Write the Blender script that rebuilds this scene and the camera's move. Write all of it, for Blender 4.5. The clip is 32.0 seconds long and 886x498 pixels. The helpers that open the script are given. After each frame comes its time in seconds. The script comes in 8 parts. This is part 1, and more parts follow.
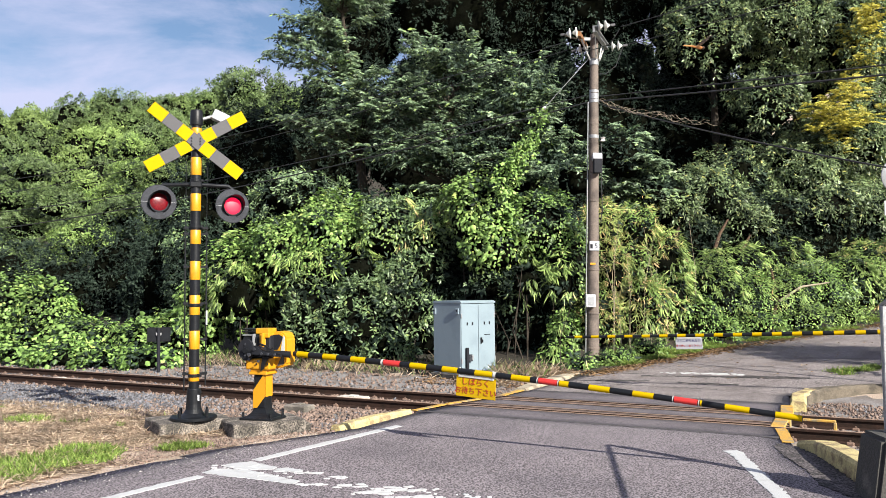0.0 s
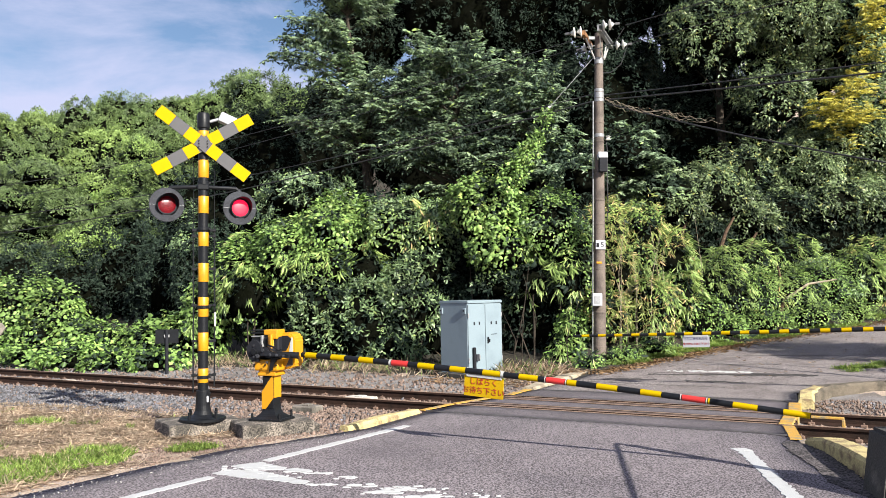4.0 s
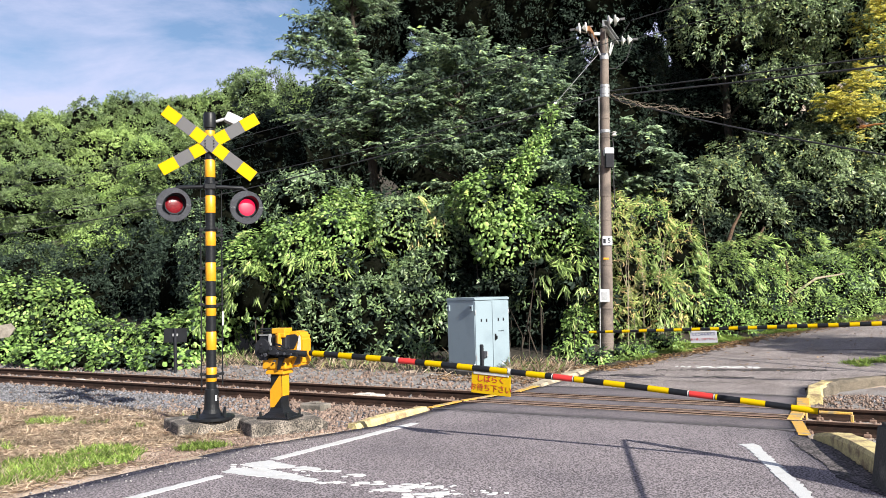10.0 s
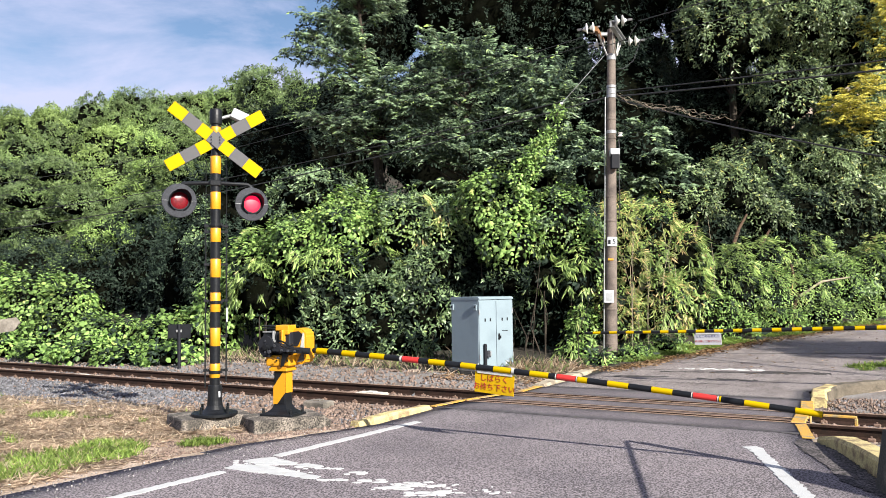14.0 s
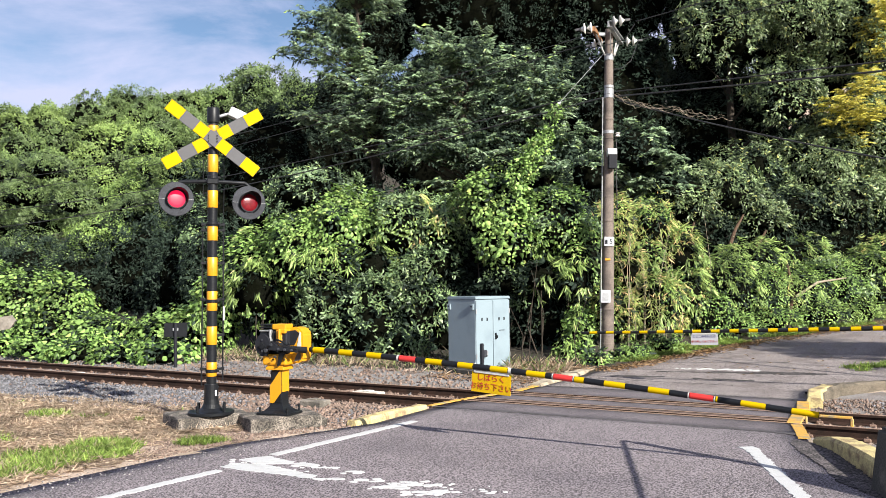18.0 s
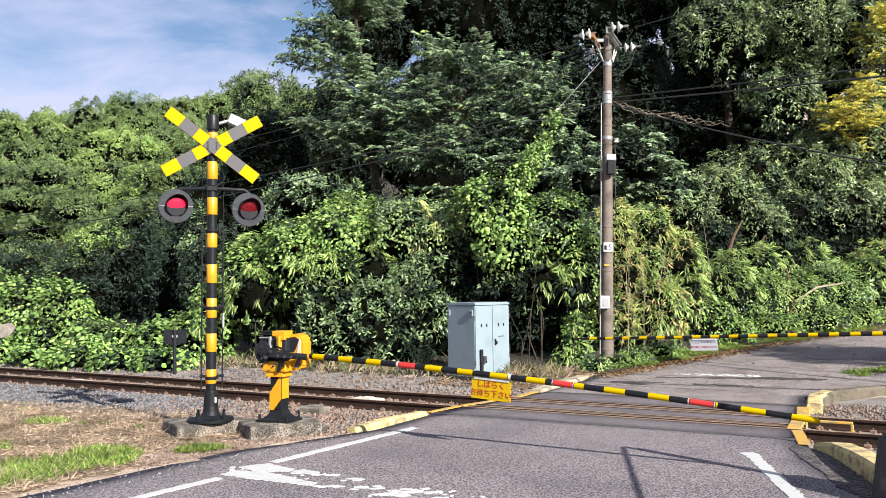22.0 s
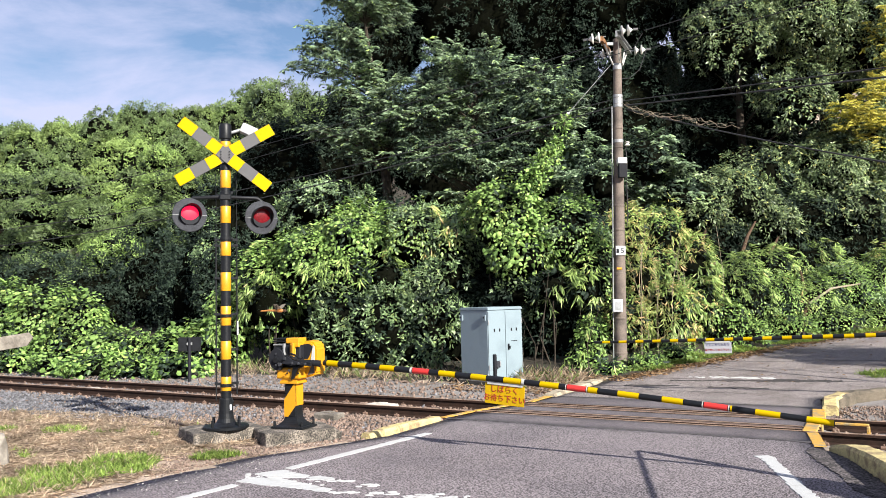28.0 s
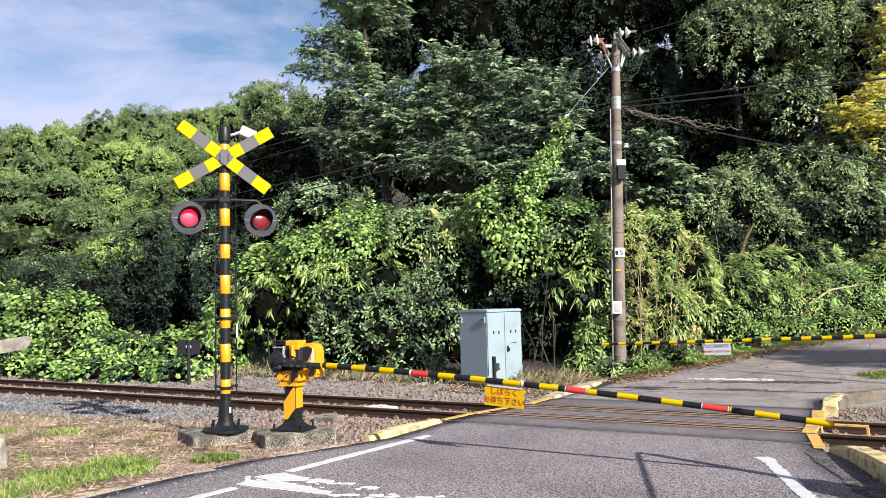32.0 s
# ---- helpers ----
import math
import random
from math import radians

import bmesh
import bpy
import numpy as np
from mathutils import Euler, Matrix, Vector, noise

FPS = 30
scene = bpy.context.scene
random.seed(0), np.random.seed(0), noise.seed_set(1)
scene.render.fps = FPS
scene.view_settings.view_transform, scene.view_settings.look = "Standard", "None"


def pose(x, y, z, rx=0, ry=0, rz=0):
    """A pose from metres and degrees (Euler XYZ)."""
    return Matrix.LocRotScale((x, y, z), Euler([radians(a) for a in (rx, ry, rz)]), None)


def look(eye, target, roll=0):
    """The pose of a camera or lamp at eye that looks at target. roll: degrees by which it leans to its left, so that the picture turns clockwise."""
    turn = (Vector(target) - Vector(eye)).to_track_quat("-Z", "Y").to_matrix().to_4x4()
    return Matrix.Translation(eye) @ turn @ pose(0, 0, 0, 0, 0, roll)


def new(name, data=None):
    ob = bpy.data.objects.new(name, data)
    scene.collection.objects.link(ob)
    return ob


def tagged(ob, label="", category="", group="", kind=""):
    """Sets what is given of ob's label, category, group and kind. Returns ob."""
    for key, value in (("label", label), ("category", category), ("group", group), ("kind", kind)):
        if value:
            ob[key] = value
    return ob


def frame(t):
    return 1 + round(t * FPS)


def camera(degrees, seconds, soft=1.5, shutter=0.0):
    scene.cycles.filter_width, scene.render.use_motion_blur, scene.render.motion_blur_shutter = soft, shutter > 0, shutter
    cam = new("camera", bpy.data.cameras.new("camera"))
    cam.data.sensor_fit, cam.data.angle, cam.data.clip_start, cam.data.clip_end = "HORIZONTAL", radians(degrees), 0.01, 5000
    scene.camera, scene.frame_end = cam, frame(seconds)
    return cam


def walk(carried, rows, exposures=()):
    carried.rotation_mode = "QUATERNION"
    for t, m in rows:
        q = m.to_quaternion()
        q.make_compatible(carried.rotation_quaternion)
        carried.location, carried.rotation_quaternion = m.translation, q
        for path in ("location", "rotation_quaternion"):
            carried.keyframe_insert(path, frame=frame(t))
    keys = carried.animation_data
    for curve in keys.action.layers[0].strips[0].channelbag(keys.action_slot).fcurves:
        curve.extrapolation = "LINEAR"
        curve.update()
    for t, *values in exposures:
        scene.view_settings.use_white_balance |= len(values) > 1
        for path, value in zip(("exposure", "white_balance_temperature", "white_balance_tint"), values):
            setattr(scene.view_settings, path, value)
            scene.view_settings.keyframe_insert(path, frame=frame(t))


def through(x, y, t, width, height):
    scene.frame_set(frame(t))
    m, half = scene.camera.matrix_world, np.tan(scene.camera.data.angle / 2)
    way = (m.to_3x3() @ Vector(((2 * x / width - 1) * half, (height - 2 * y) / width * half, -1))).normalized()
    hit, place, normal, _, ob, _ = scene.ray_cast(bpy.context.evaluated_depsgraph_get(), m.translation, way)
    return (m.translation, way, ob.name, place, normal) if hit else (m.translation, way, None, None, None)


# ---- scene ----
# fitted path: seconds, place in metres, turn in degrees
PATH = (
    (0, 0.000, -0.000, 1.650, 92.900, 0.599, 0.030),
    (0.5, -0.009, -0.004, 1.654, 92.932, 0.819, -0.009),
    (1, -0.011, -0.013, 1.647, 92.964, 0.910, 0.066),
    (1.5, -0.014, -0.023, 1.654, 92.908, 0.770, 0.124),
    (2, -0.014, -0.012, 1.651, 92.929, 0.799, 0.115),
    (2.5, -0.015, -0.014, 1.651, 92.939, 0.938, 0.160),
    (3, -0.022, -0.026, 1.656, 92.899, 1.083, 0.279),
    (3.5, -0.018, -0.032, 1.653, 92.891, 1.011, 0.427),
    (5.5, -0.011, -0.019, 1.659, 92.887, 1.122, 0.467),
    (6, -0.009, -0.016, 1.653, 92.936, 1.113, 0.412),
    (6.5, -0.004, -0.017, 1.654, 92.983, 1.317, 0.408),
    (7, -0.005, -0.016, 1.653, 92.945, 1.200, 0.463),
    (7.5, -0.013, -0.019, 1.655, 92.928, 1.204, 0.470),
    (8, -0.013, -0.019, 1.659, 92.861, 1.277, 0.513),
    (8.5, -0.017, -0.023, 1.660, 92.858, 1.874, 0.591),
    (9, -0.008, -0.030, 1.658, 92.811, 1.611, 0.719),
    (9.5, -0.014, -0.035, 1.663, 92.740, 1.790, 0.851),
    (10, -0.006, -0.043, 1.665, 92.668, 1.450, 0.957),
    (10.5, -0.019, -0.034, 1.661, 92.715, 1.446, 0.991),
    (11, -0.014, -0.038, 1.664, 92.752, 1.398, 1.061),
    (11.5, -0.018, -0.051, 1.662, 92.764, 1.344, 1.172),
    (12, -0.025, -0.042, 1.665, 92.735, 1.203, 1.199),
    (12.5, -0.014, -0.041, 1.665, 92.735, 1.133, 1.252),
    (13, -0.014, -0.037, 1.659, 92.742, 1.065, 1.184),
    (13.5, -0.018, -0.041, 1.658, 92.706, 0.978, 1.185),
    (14, -0.011, -0.035, 1.659, 92.626, 0.807, 1.229),
    (14.5, -0.011, -0.034, 1.659, 92.581, 0.602, 1.189),
    (16.5, -0.019, -0.026, 1.657, 92.522, 0.566, 1.099),
    (17, -0.012, -0.027, 1.654, 92.548, 0.511, 1.061),
    (17.5, -0.017, -0.028, 1.654, 92.580, 0.611, 0.993),
    (18, -0.016, -0.034, 1.660, 92.575, 0.612, 0.997),
    (18.5, -0.019, -0.025, 1.658, 92.633, 0.561, 0.921),
    (19, -0.018, -0.024, 1.657, 92.696, 0.548, 0.866),
    (19.5, -0.020, -0.031, 1.661, 92.741, 0.617, 0.855),
    (20, -0.021, -0.030, 1.659, 92.755, 0.715, 0.864),
    (20.5, -0.018, -0.034, 1.663, 92.768, 0.715, 0.875),
    (21, -0.022, -0.030, 1.657, 92.855, 0.838, 0.845),
    (21.5, -0.026, -0.031, 1.668, 92.905, 0.760, 0.856),
    (22, -0.022, -0.040, 1.669, 92.969, 0.756, 0.933),
    (22.5, -0.026, -0.051, 1.667, 93.070, 0.782, 1.030),
    (23, -0.021, -0.051, 1.668, 93.151, 0.915, 1.150),
    (23.5, -0.027, -0.053, 1.671, 93.196, 0.916, 1.215),
    (24, -0.028, -0.067, 1.672, 93.210, 0.898, 1.394),
    (24.5, -0.022, -0.063, 1.670, 93.227, 0.821, 1.481),
    (25, -0.019, -0.058, 1.670, 93.276, 0.932, 1.478),
    (25.5, -0.022, -0.064, 1.675, 93.301, 1.105, 1.510),
    (27.5, -0.018, -0.075, 1.676, 93.349, 1.318, 1.761),
    (28, -0.020, -0.074, 1.679, 93.315, 1.357, 1.815),
    (28.5, -0.022, -0.065, 1.674, 93.325, 1.160, 1.827),
    (29, -0.029, -0.066, 1.676, 93.291, 1.020, 1.795),
    (29.5, -0.022, -0.052, 1.669, 93.380, 1.153, 1.680),
    (30, -0.019, -0.063, 1.677, 93.388, 1.251, 1.598),
    (30.5, -0.023, -0.067, 1.674, 93.445, 1.362, 1.616),
    (31, -0.025, -0.069, 1.674, 93.443, 1.165, 1.623),
    (31.5, -0.033, -0.075, 1.677, 93.474, 1.354, 1.606),
    (32, -0.025, -0.079, 1.678, 93.475, 1.488, 1.741),
)
cam = camera(56.8, 32.0, soft=0.35)
walk(cam, [(t, pose(*row)) for t, *row in PATH], exposures=((0.0, 1.25), (6.2, 1.25), (7.6, 1.33), (32.0, 1.33)))

# ---- sky and sun: low morning sun from behind the camera, to its right ----
SUN_AZ, SUN_EL = 52.0, 28.0
sun_to = Vector((math.cos(radians(SUN_AZ)) * math.cos(radians(SUN_EL)), -math.sin(radians(SUN_AZ)) * math.cos(radians(SUN_EL)), math.sin(radians(SUN_EL))))
world = bpy.data.worlds.new("sky")
scene.world = world
world.use_nodes = True
wn, wl = world.node_tree.nodes, world.node_tree.links
wn.clear()
w_out = wn.new("ShaderNodeOutputWorld")
w_bg = wn.new("ShaderNodeBackground")
w_sky = wn.new("ShaderNodeTexSky")
w_sky.sky_type, w_sky.sun_disc = "NISHITA", False
w_sky.sun_elevation = radians(SUN_EL)
w_sky.sun_rotation = math.atan2(sun_to.x, sun_to.y)
w_sky.dust_density, w_sky.ozone_density = 0.4, 2.4
# thin broken cloud over the whole dome
w_co = wn.new("ShaderNodeTexCoord")
w_map = wn.new("ShaderNodeMapping")
w_map.inputs["Scale"].default_value = (1.0, 1.0, 1.9)
w_map.inputs["Location"].default_value = (0.31, 0.0, 0.12)
w_no = wn.new("ShaderNodeTexNoise")
w_no.inputs["Scale"].default_value, w_no.inputs["Detail"].default_value = 3.0, 8.0
w_no.inputs["Roughness"].default_value, w_no.inputs["Distortion"].default_value = 0.6, 0.35
w_ra = wn.new("ShaderNodeValToRGB")
w_ra.color_ramp.elements[0].color = (0.12, 0.12, 0.12, 1)
w_ra.color_ramp.elements[0].position, w_ra.color_ramp.elements[1].position = 0.38, 0.58
w_mix = wn.new("ShaderNodeMix")
w_mix.data_type = "RGBA"
w_mix.inputs[7].default_value = (6.0, 6.2, 8.4, 1)
w_fac = wn.new("ShaderNodeMath")
w_fac.operation = "MULTIPLY"
w_fac.inputs[1].default_value = 0.88
wl.new(w_co.outputs["Generated"], w_map.inputs["Vector"])
wl.new(w_map.outputs["Vector"], w_no.inputs["Vector"])
wl.new(w_no.outputs["Fac"], w_ra.inputs["Fac"])
wl.new(w_ra.outputs["Color"], w_fac.inputs[0])
wl.new(w_fac.outputs[0], w_mix.inputs[0])
w_tone = wn.new("ShaderNodeHueSaturation")
w_tone.inputs["Saturation"].default_value, w_tone.inputs["Value"].default_value = 1.12, 0.98
wl.new(w_sky.outputs["Color"], w_tone.inputs["Color"])
wl.new(w_tone.outputs["Color"], w_mix.inputs[6])
wl.new(w_mix.outputs[2], w_bg.inputs["Color"])
w_bg.inputs["Strength"].default_value = 0.05
wl.new(w_bg.outputs["Background"], w_out.inputs["Surface"])

sun = new("sun", bpy.data.lights.new("sun", "SUN"))
sun.data.energy, sun.data.angle, sun.data.color = 5.0, radians(0.55), (1.0, 0.95, 0.86)
sun.matrix_basis = look((0, 0, 30), Vector((0, 0, 30)) - sun_to)


# ---- materials ----
def mat(name, color, rough=0.7, metal=0.0, vary=0.25, scale=6.0, fine=90.0, bump=0.15, second=None, patch=(0.45, 0.65), island=0.0, spec=0.5, objrand=0.0, crisp=0.2):
    """A surface with stains (coarse noise towards the second colour), grain (fine noise) and relief."""
    m = bpy.data.materials.new(name)
    m.use_nodes = True
    n, l = m.node_tree.nodes, m.node_tree.links
    b = n["Principled BSDF"]
    b.inputs["Roughness"].default_value, b.inputs["Metallic"].default_value = rough, metal
    b.inputs["Specular IOR Level"].default_value = spec
    co = n.new("ShaderNodeTexCoord")
    big, small = n.new("ShaderNodeTexNoise"), n.new("ShaderNodeTexNoise")
    big.inputs["Scale"].default_value, big.inputs["Detail"].default_value = scale, 5.0
    small.inputs["Scale"].default_value, small.inputs["Detail"].default_value = fine, 3.0
    for t in (big, small):
        l.new(co.outputs["Object"], t.inputs["Vector"])
    ramp = n.new("ShaderNodeMapRange")
    ramp.inputs[1].default_value, ramp.inputs[2].default_value = patch
    l.new(big.outputs["Fac"], ramp.inputs[0])
    mix = n.new("ShaderNodeMix")
    mix.data_type = "RGBA"
    mix.inputs[6].default_value = (*color, 1)
    mix.inputs[7].default_value = (*(second or [c * (1 - vary) for c in color]), 1)
    l.new(ramp.outputs[0], mix.inputs[0])
    hsv = n.new("ShaderNodeHueSaturation")
    l.new(mix.outputs[2], hsv.inputs["Color"])
    val = n.new("ShaderNodeMapRange")
    val.inputs[1].default_value, val.inputs[2].default_value = 0.5 - crisp, 0.5 + crisp
    val.inputs[3].default_value, val.inputs[4].default_value = 1 - vary, 1 + vary
    l.new(small.outputs["Fac"], val.inputs[0])
    out = val.outputs[0]
    if island or objrand:
        rnd = n.new("ShaderNodeNewGeometry" if island else "ShaderNodeObjectInfo")
        rr = n.new("ShaderNodeMapRange")
        k = island or objrand
        rr.inputs[3].default_value, rr.inputs[4].default_value = 1 - k, 1 + k
        l.new(rnd.outputs["Random Per Island" if island else "Random"], rr.inputs[0])
        mul = n.new("ShaderNodeMath")
        mul.operation = "MULTIPLY"
        l.new(out, mul.inputs[0])
        l.new(rr.outputs[0], mul.inputs[1])
        out = mul.outputs[0]
    l.new(out, hsv.inputs["Value"])
    l.new(hsv.outputs["Color"], b.inputs["Base Color"])
    bp = n.new("ShaderNodeBump")
    bp.inputs["Strength"].default_value, bp.inputs["Distance"].default_value = bump, 0.01
    l.new(small.outputs["Fac"], bp.inputs["Height"])
    l.new(bp.outputs["Normal"], b.inputs["Normal"])
    return m


def leaf_mat(name, dark, light, tint=None, through=0.35, rough=0.45, scale=0.8, spec=0.5, tint_at=0.985):
    """Leaves: each one its own shade between dark and light, some tinted, light shining through."""
    m = bpy.data.materials.new(name)
    m.use_nodes = True
    n, l = m.node_tree.nodes, m.node_tree.links
    b, out = n["Principled BSDF"], n["Material Output"]
    b.inputs["Roughness"].default_value = rough
    b.inputs["Specular IOR Level"].default_value = spec
    geo = n.new("ShaderNodeNewGeometry")
    ramp = n.new("ShaderNodeValToRGB")
    e = ramp.color_ramp.elements
    e[0].color, e[1].color = (*dark, 1), (*light, 1)
    e[1].position = tint_at - 0.055
    if tint:
        t = e.new(tint_at)
        t.color = (*tint, 1)
    l.new(geo.outputs["Random Per Island"], ramp.inputs["Fac"])
    co = n.new("ShaderNodeTexCoord")
    no = n.new("ShaderNodeTexNoise")
    no.inputs["Scale"].default_value, no.inputs["Detail"].default_value = scale, 3.0
    l.new(co.outputs["Object"], no.inputs["Vector"])
    hsv = n.new("ShaderNodeHueSaturation")
    mr = n.new("ShaderNodeMapRange")
    mr.inputs[1].default_value, mr.inputs[2].default_value = 0.3, 0.7
    mr.inputs[3].default_value, mr.inputs[4].default_value = 0.55, 1.45
    l.new(no.outputs["Fac"], mr.inputs[0])
    l.new(mr.outputs[0], hsv.inputs["Value"])
    l.new(ramp.outputs["Color"], hsv.inputs["Color"])
    l.new(hsv.outputs["Color"], b.inputs["Base Color"])
    tr = n.new("ShaderNodeBsdfTranslucent")
    l.new(hsv.outputs["Color"], tr.inputs["Color"])
    mx = n.new("ShaderNodeMixShader")
    mx.inputs[0].default_value = through
    l.new(b.outputs[0], mx.inputs[1])
    l.new(tr.outputs[0], mx.inputs[2])
    l.new(mx.outputs[0], out.inputs["Surface"])
    return m


def glow_mat(name, color, strength):
    m = bpy.data.materials.new(name)
    m.use_nodes = True
    b = m.node_tree.nodes["Principled BSDF"]
    b.inputs["Base Color"].default_value = (0.25, 0.01, 0.02, 1)
    b.inputs["Emission Color"].default_value = (*color, 1)
    b.inputs["Emission Strength"].default_value = strength
    return m


ASPHALT = mat("asphalt", (0.152, 0.132, 0.140), 0.92, vary=0.75, scale=0.8, fine=58, bump=1.0, second=(0.116, 0.101, 0.110), crisp=0.085)
ASPHALT_FAR = mat("dusty_old_asphalt", (0.182, 0.158, 0.152), 0.95, vary=0.75, scale=1.6, fine=45, bump=1.0, second=(0.125, 0.105, 0.1), crisp=0.12)
ASPHALT_DARK = mat("dark_asphalt", (0.122, 0.105, 0.113), 0.8, vary=0.5, scale=1.5, fine=75, bump=0.8, second=(0.085, 0.073, 0.08), crisp=0.14)
POTHOLE = mat("rusty_broken_asphalt", (0.022, 0.019, 0.019), 0.95, vary=0.9, scale=6, fine=60, bump=1.0, second=(0.05, 0.043, 0.043), crisp=0.1)
ASPHALT_CRUMB = mat("crumbling_asphalt", (0.075, 0.064, 0.066), 0.95, vary=0.9, scale=5, fine=45, bump=1.0, second=(0.035, 0.03, 0.031), patch=(0.42, 0.58), crisp=0.09)
TAR = mat("tar", (0.064, 0.058, 0.062), 0.75, vary=0.3, scale=3, fine=130, bump=0.5)
PANEL_RUST = mat("rust_stained_panel", (0.114, 0.074, 0.057), 0.85, vary=0.35, scale=4, fine=70, bump=0.6, second=(0.064, 0.045, 0.039))
PAINT_WHITE = mat("worn_road_paint", (0.417, 0.424, 0.424), 0.7, vary=0.12, scale=9, fine=140, bump=0.3, second=(0.341, 0.341, 0.334), patch=(0.55, 0.75))
PAINT_YELLOW = mat("worn_yellow_paint", (0.455, 0.258, 0.045), 0.75, vary=0.25, scale=7, fine=90, bump=0.4, second=(0.258, 0.205, 0.114), patch=(0.5, 0.62))
PEDESTAL = mat("mossy_brown_concrete", (0.167, 0.144, 0.121), 0.95, vary=0.7, scale=5, fine=60, bump=1.0, second=(0.057, 0.050, 0.042), patch=(0.42, 0.6), crisp=0.12)
CONCRETE = mat("weathered_concrete", (0.167, 0.148, 0.125), 0.9, vary=0.28, scale=4, fine=70, bump=0.7, second=(0.068, 0.061, 0.050))
CONCRETE_DARK = mat("mossy_dark_concrete", (0.045, 0.043, 0.038), 0.9, vary=0.3, scale=5, fine=60, bump=0.7, second=(0.099, 0.091, 0.076), patch=(0.55, 0.7))
KERB_PALE = mat("pale_worn_concrete", (0.33, 0.28, 0.2), 0.9, vary=0.3, scale=5, fine=60, bump=0.7, second=(0.17, 0.14, 0.1))
KERB_YELLOW = mat("flaking_yellow_kerb_paint", (0.455, 0.379, 0.174), 0.85, vary=0.3, scale=7, fine=60, bump=0.7, second=(0.227, 0.167, 0.091), patch=(0.47, 0.62))
RUST = mat("rusty_rail_steel", (0.034, 0.019, 0.014), 0.75, metal=0.0, vary=0.35, scale=9, fine=80, bump=0.3, second=(0.02, 0.013, 0.01), spec=0.15)
RAIL_TOP = mat("worn_rail_head", (0.33, 0.22, 0.16), 0.5, metal=0.15, vary=0.25, scale=9, fine=60, bump=0.15, second=(0.2, 0.125, 0.085))
BALLAST = mat("ballast_ground", (0.190, 0.178, 0.171), 0.95, vary=0.35, scale=2.0, fine=45, bump=1.0, second=(0.114, 0.091, 0.076))
STONE = mat("grey_ballast_stone", (0.125, 0.124, 0.134), 0.9, vary=0.25, scale=5, fine=50, bump=0.5, island=0.6)
STONE_BROWN = mat("rusty_brown_ballast_stone", (0.182, 0.129, 0.102), 0.9, vary=0.2, scale=5, fine=50, bump=0.5, island=0.4)
TIMBER = mat("grey_weathered_timber", (0.227, 0.205, 0.174), 0.9, vary=0.25, scale=5, fine=40, bump=0.7, second=(0.114, 0.099, 0.083))
SLEEPER = mat("concrete_sleeper", (0.250, 0.205, 0.159), 0.9, vary=0.25, scale=5, fine=50, bump=0.5, second=(0.152, 0.106, 0.076))
KERB_WALL = mat("stained_brown_concrete", (0.115, 0.095, 0.07), 0.92, vary=0.4, scale=5, fine=60, bump=0.8, second=(0.055, 0.046, 0.034))
CLIP = mat("rusty_rail_clip", (0.152, 0.095, 0.068), 0.8, vary=0.3, scale=9, fine=60, bump=0.3)
GRIT = mat("pale_grit", (0.318, 0.303, 0.288), 0.9, vary=0.2, scale=9, fine=60, bump=0.3, island=0.4)
SOIL = mat("leafy_soil", (0.028, 0.022, 0.014), 0.95, vary=0.5, scale=1.2, fine=30, bump=1.0, second=(0.018, 0.018, 0.01))
VERGE = mat("dry_verge_ground", (0.36, 0.28, 0.215), 0.95, vary=0.4, scale=1.3, fine=60, bump=1.0, second=(0.19, 0.145, 0.095))
BLACK_PAINT = mat("black_enamel", (0.008, 0.009, 0.011), 0.42, vary=0.25, scale=12, fine=60, bump=0.12, spec=0.22)
DARK_GREY = mat("dark_grey_enamel", (0.011, 0.012, 0.016), 0.7, vary=0.2, scale=9, fine=60, bump=0.1, spec=0.22)
LAMP_BOARD = mat("weathered_grey_backboard", (0.032, 0.034, 0.041), 0.75, vary=0.3, scale=12, fine=80, bump=0.2, spec=0.25)
GREY_BAND = mat("grey_reflective_sheet", (0.053, 0.052, 0.056), 0.6, vary=0.08, scale=9, fine=300, bump=0.05)
YELLOW = mat("yellow_enamel", (0.500, 0.227, 0.006), 0.42, vary=0.1, scale=7, fine=80, bump=0.08, second=(0.379, 0.182, 0.008), patch=(0.55, 0.75))
YELLOW_SHEET = mat("yellow_reflective_sheet", (0.42, 0.275, 0.0), 0.65, vary=0.05, scale=5, fine=200, bump=0.04, spec=0.08)
YELLOW_SIGN = mat("yellow_sign_plate", (0.46, 0.29, 0.004), 0.6, vary=0.08, scale=8, fine=100, bump=0.05, second=(0.38, 0.24, 0.008), patch=(0.55, 0.75), spec=0.1)
RED = mat("red_band", (0.470, 0.023, 0.019), 0.5, vary=0.12, scale=8, fine=90, bump=0.08)
RED_INK = mat("red_ink", (0.318, 0.023, 0.011), 0.6, vary=0.15, scale=20, fine=120, bump=0.02)
BLUE_INK = mat("dark_blue_ink", (0.038, 0.034, 0.121), 0.6, vary=0.15, scale=20, fine=120, bump=0.02)
WHITE_TAPE = mat("white_tape", (0.417, 0.417, 0.394), 0.6, vary=0.12, scale=12, fine=100, bump=0.08)
WHITE_PLATE = mat("white_plate", (0.349, 0.356, 0.379), 0.5, vary=0.1, scale=9, fine=100, bump=0.05, second=(0.341, 0.341, 0.349), patch=(0.58, 0.75))
PALE_COVER = mat("bleached_concrete_cover", (0.5, 0.47, 0.42), 0.85, vary=0.2, scale=8, fine=70, bump=0.4, second=(0.36, 0.32, 0.27))
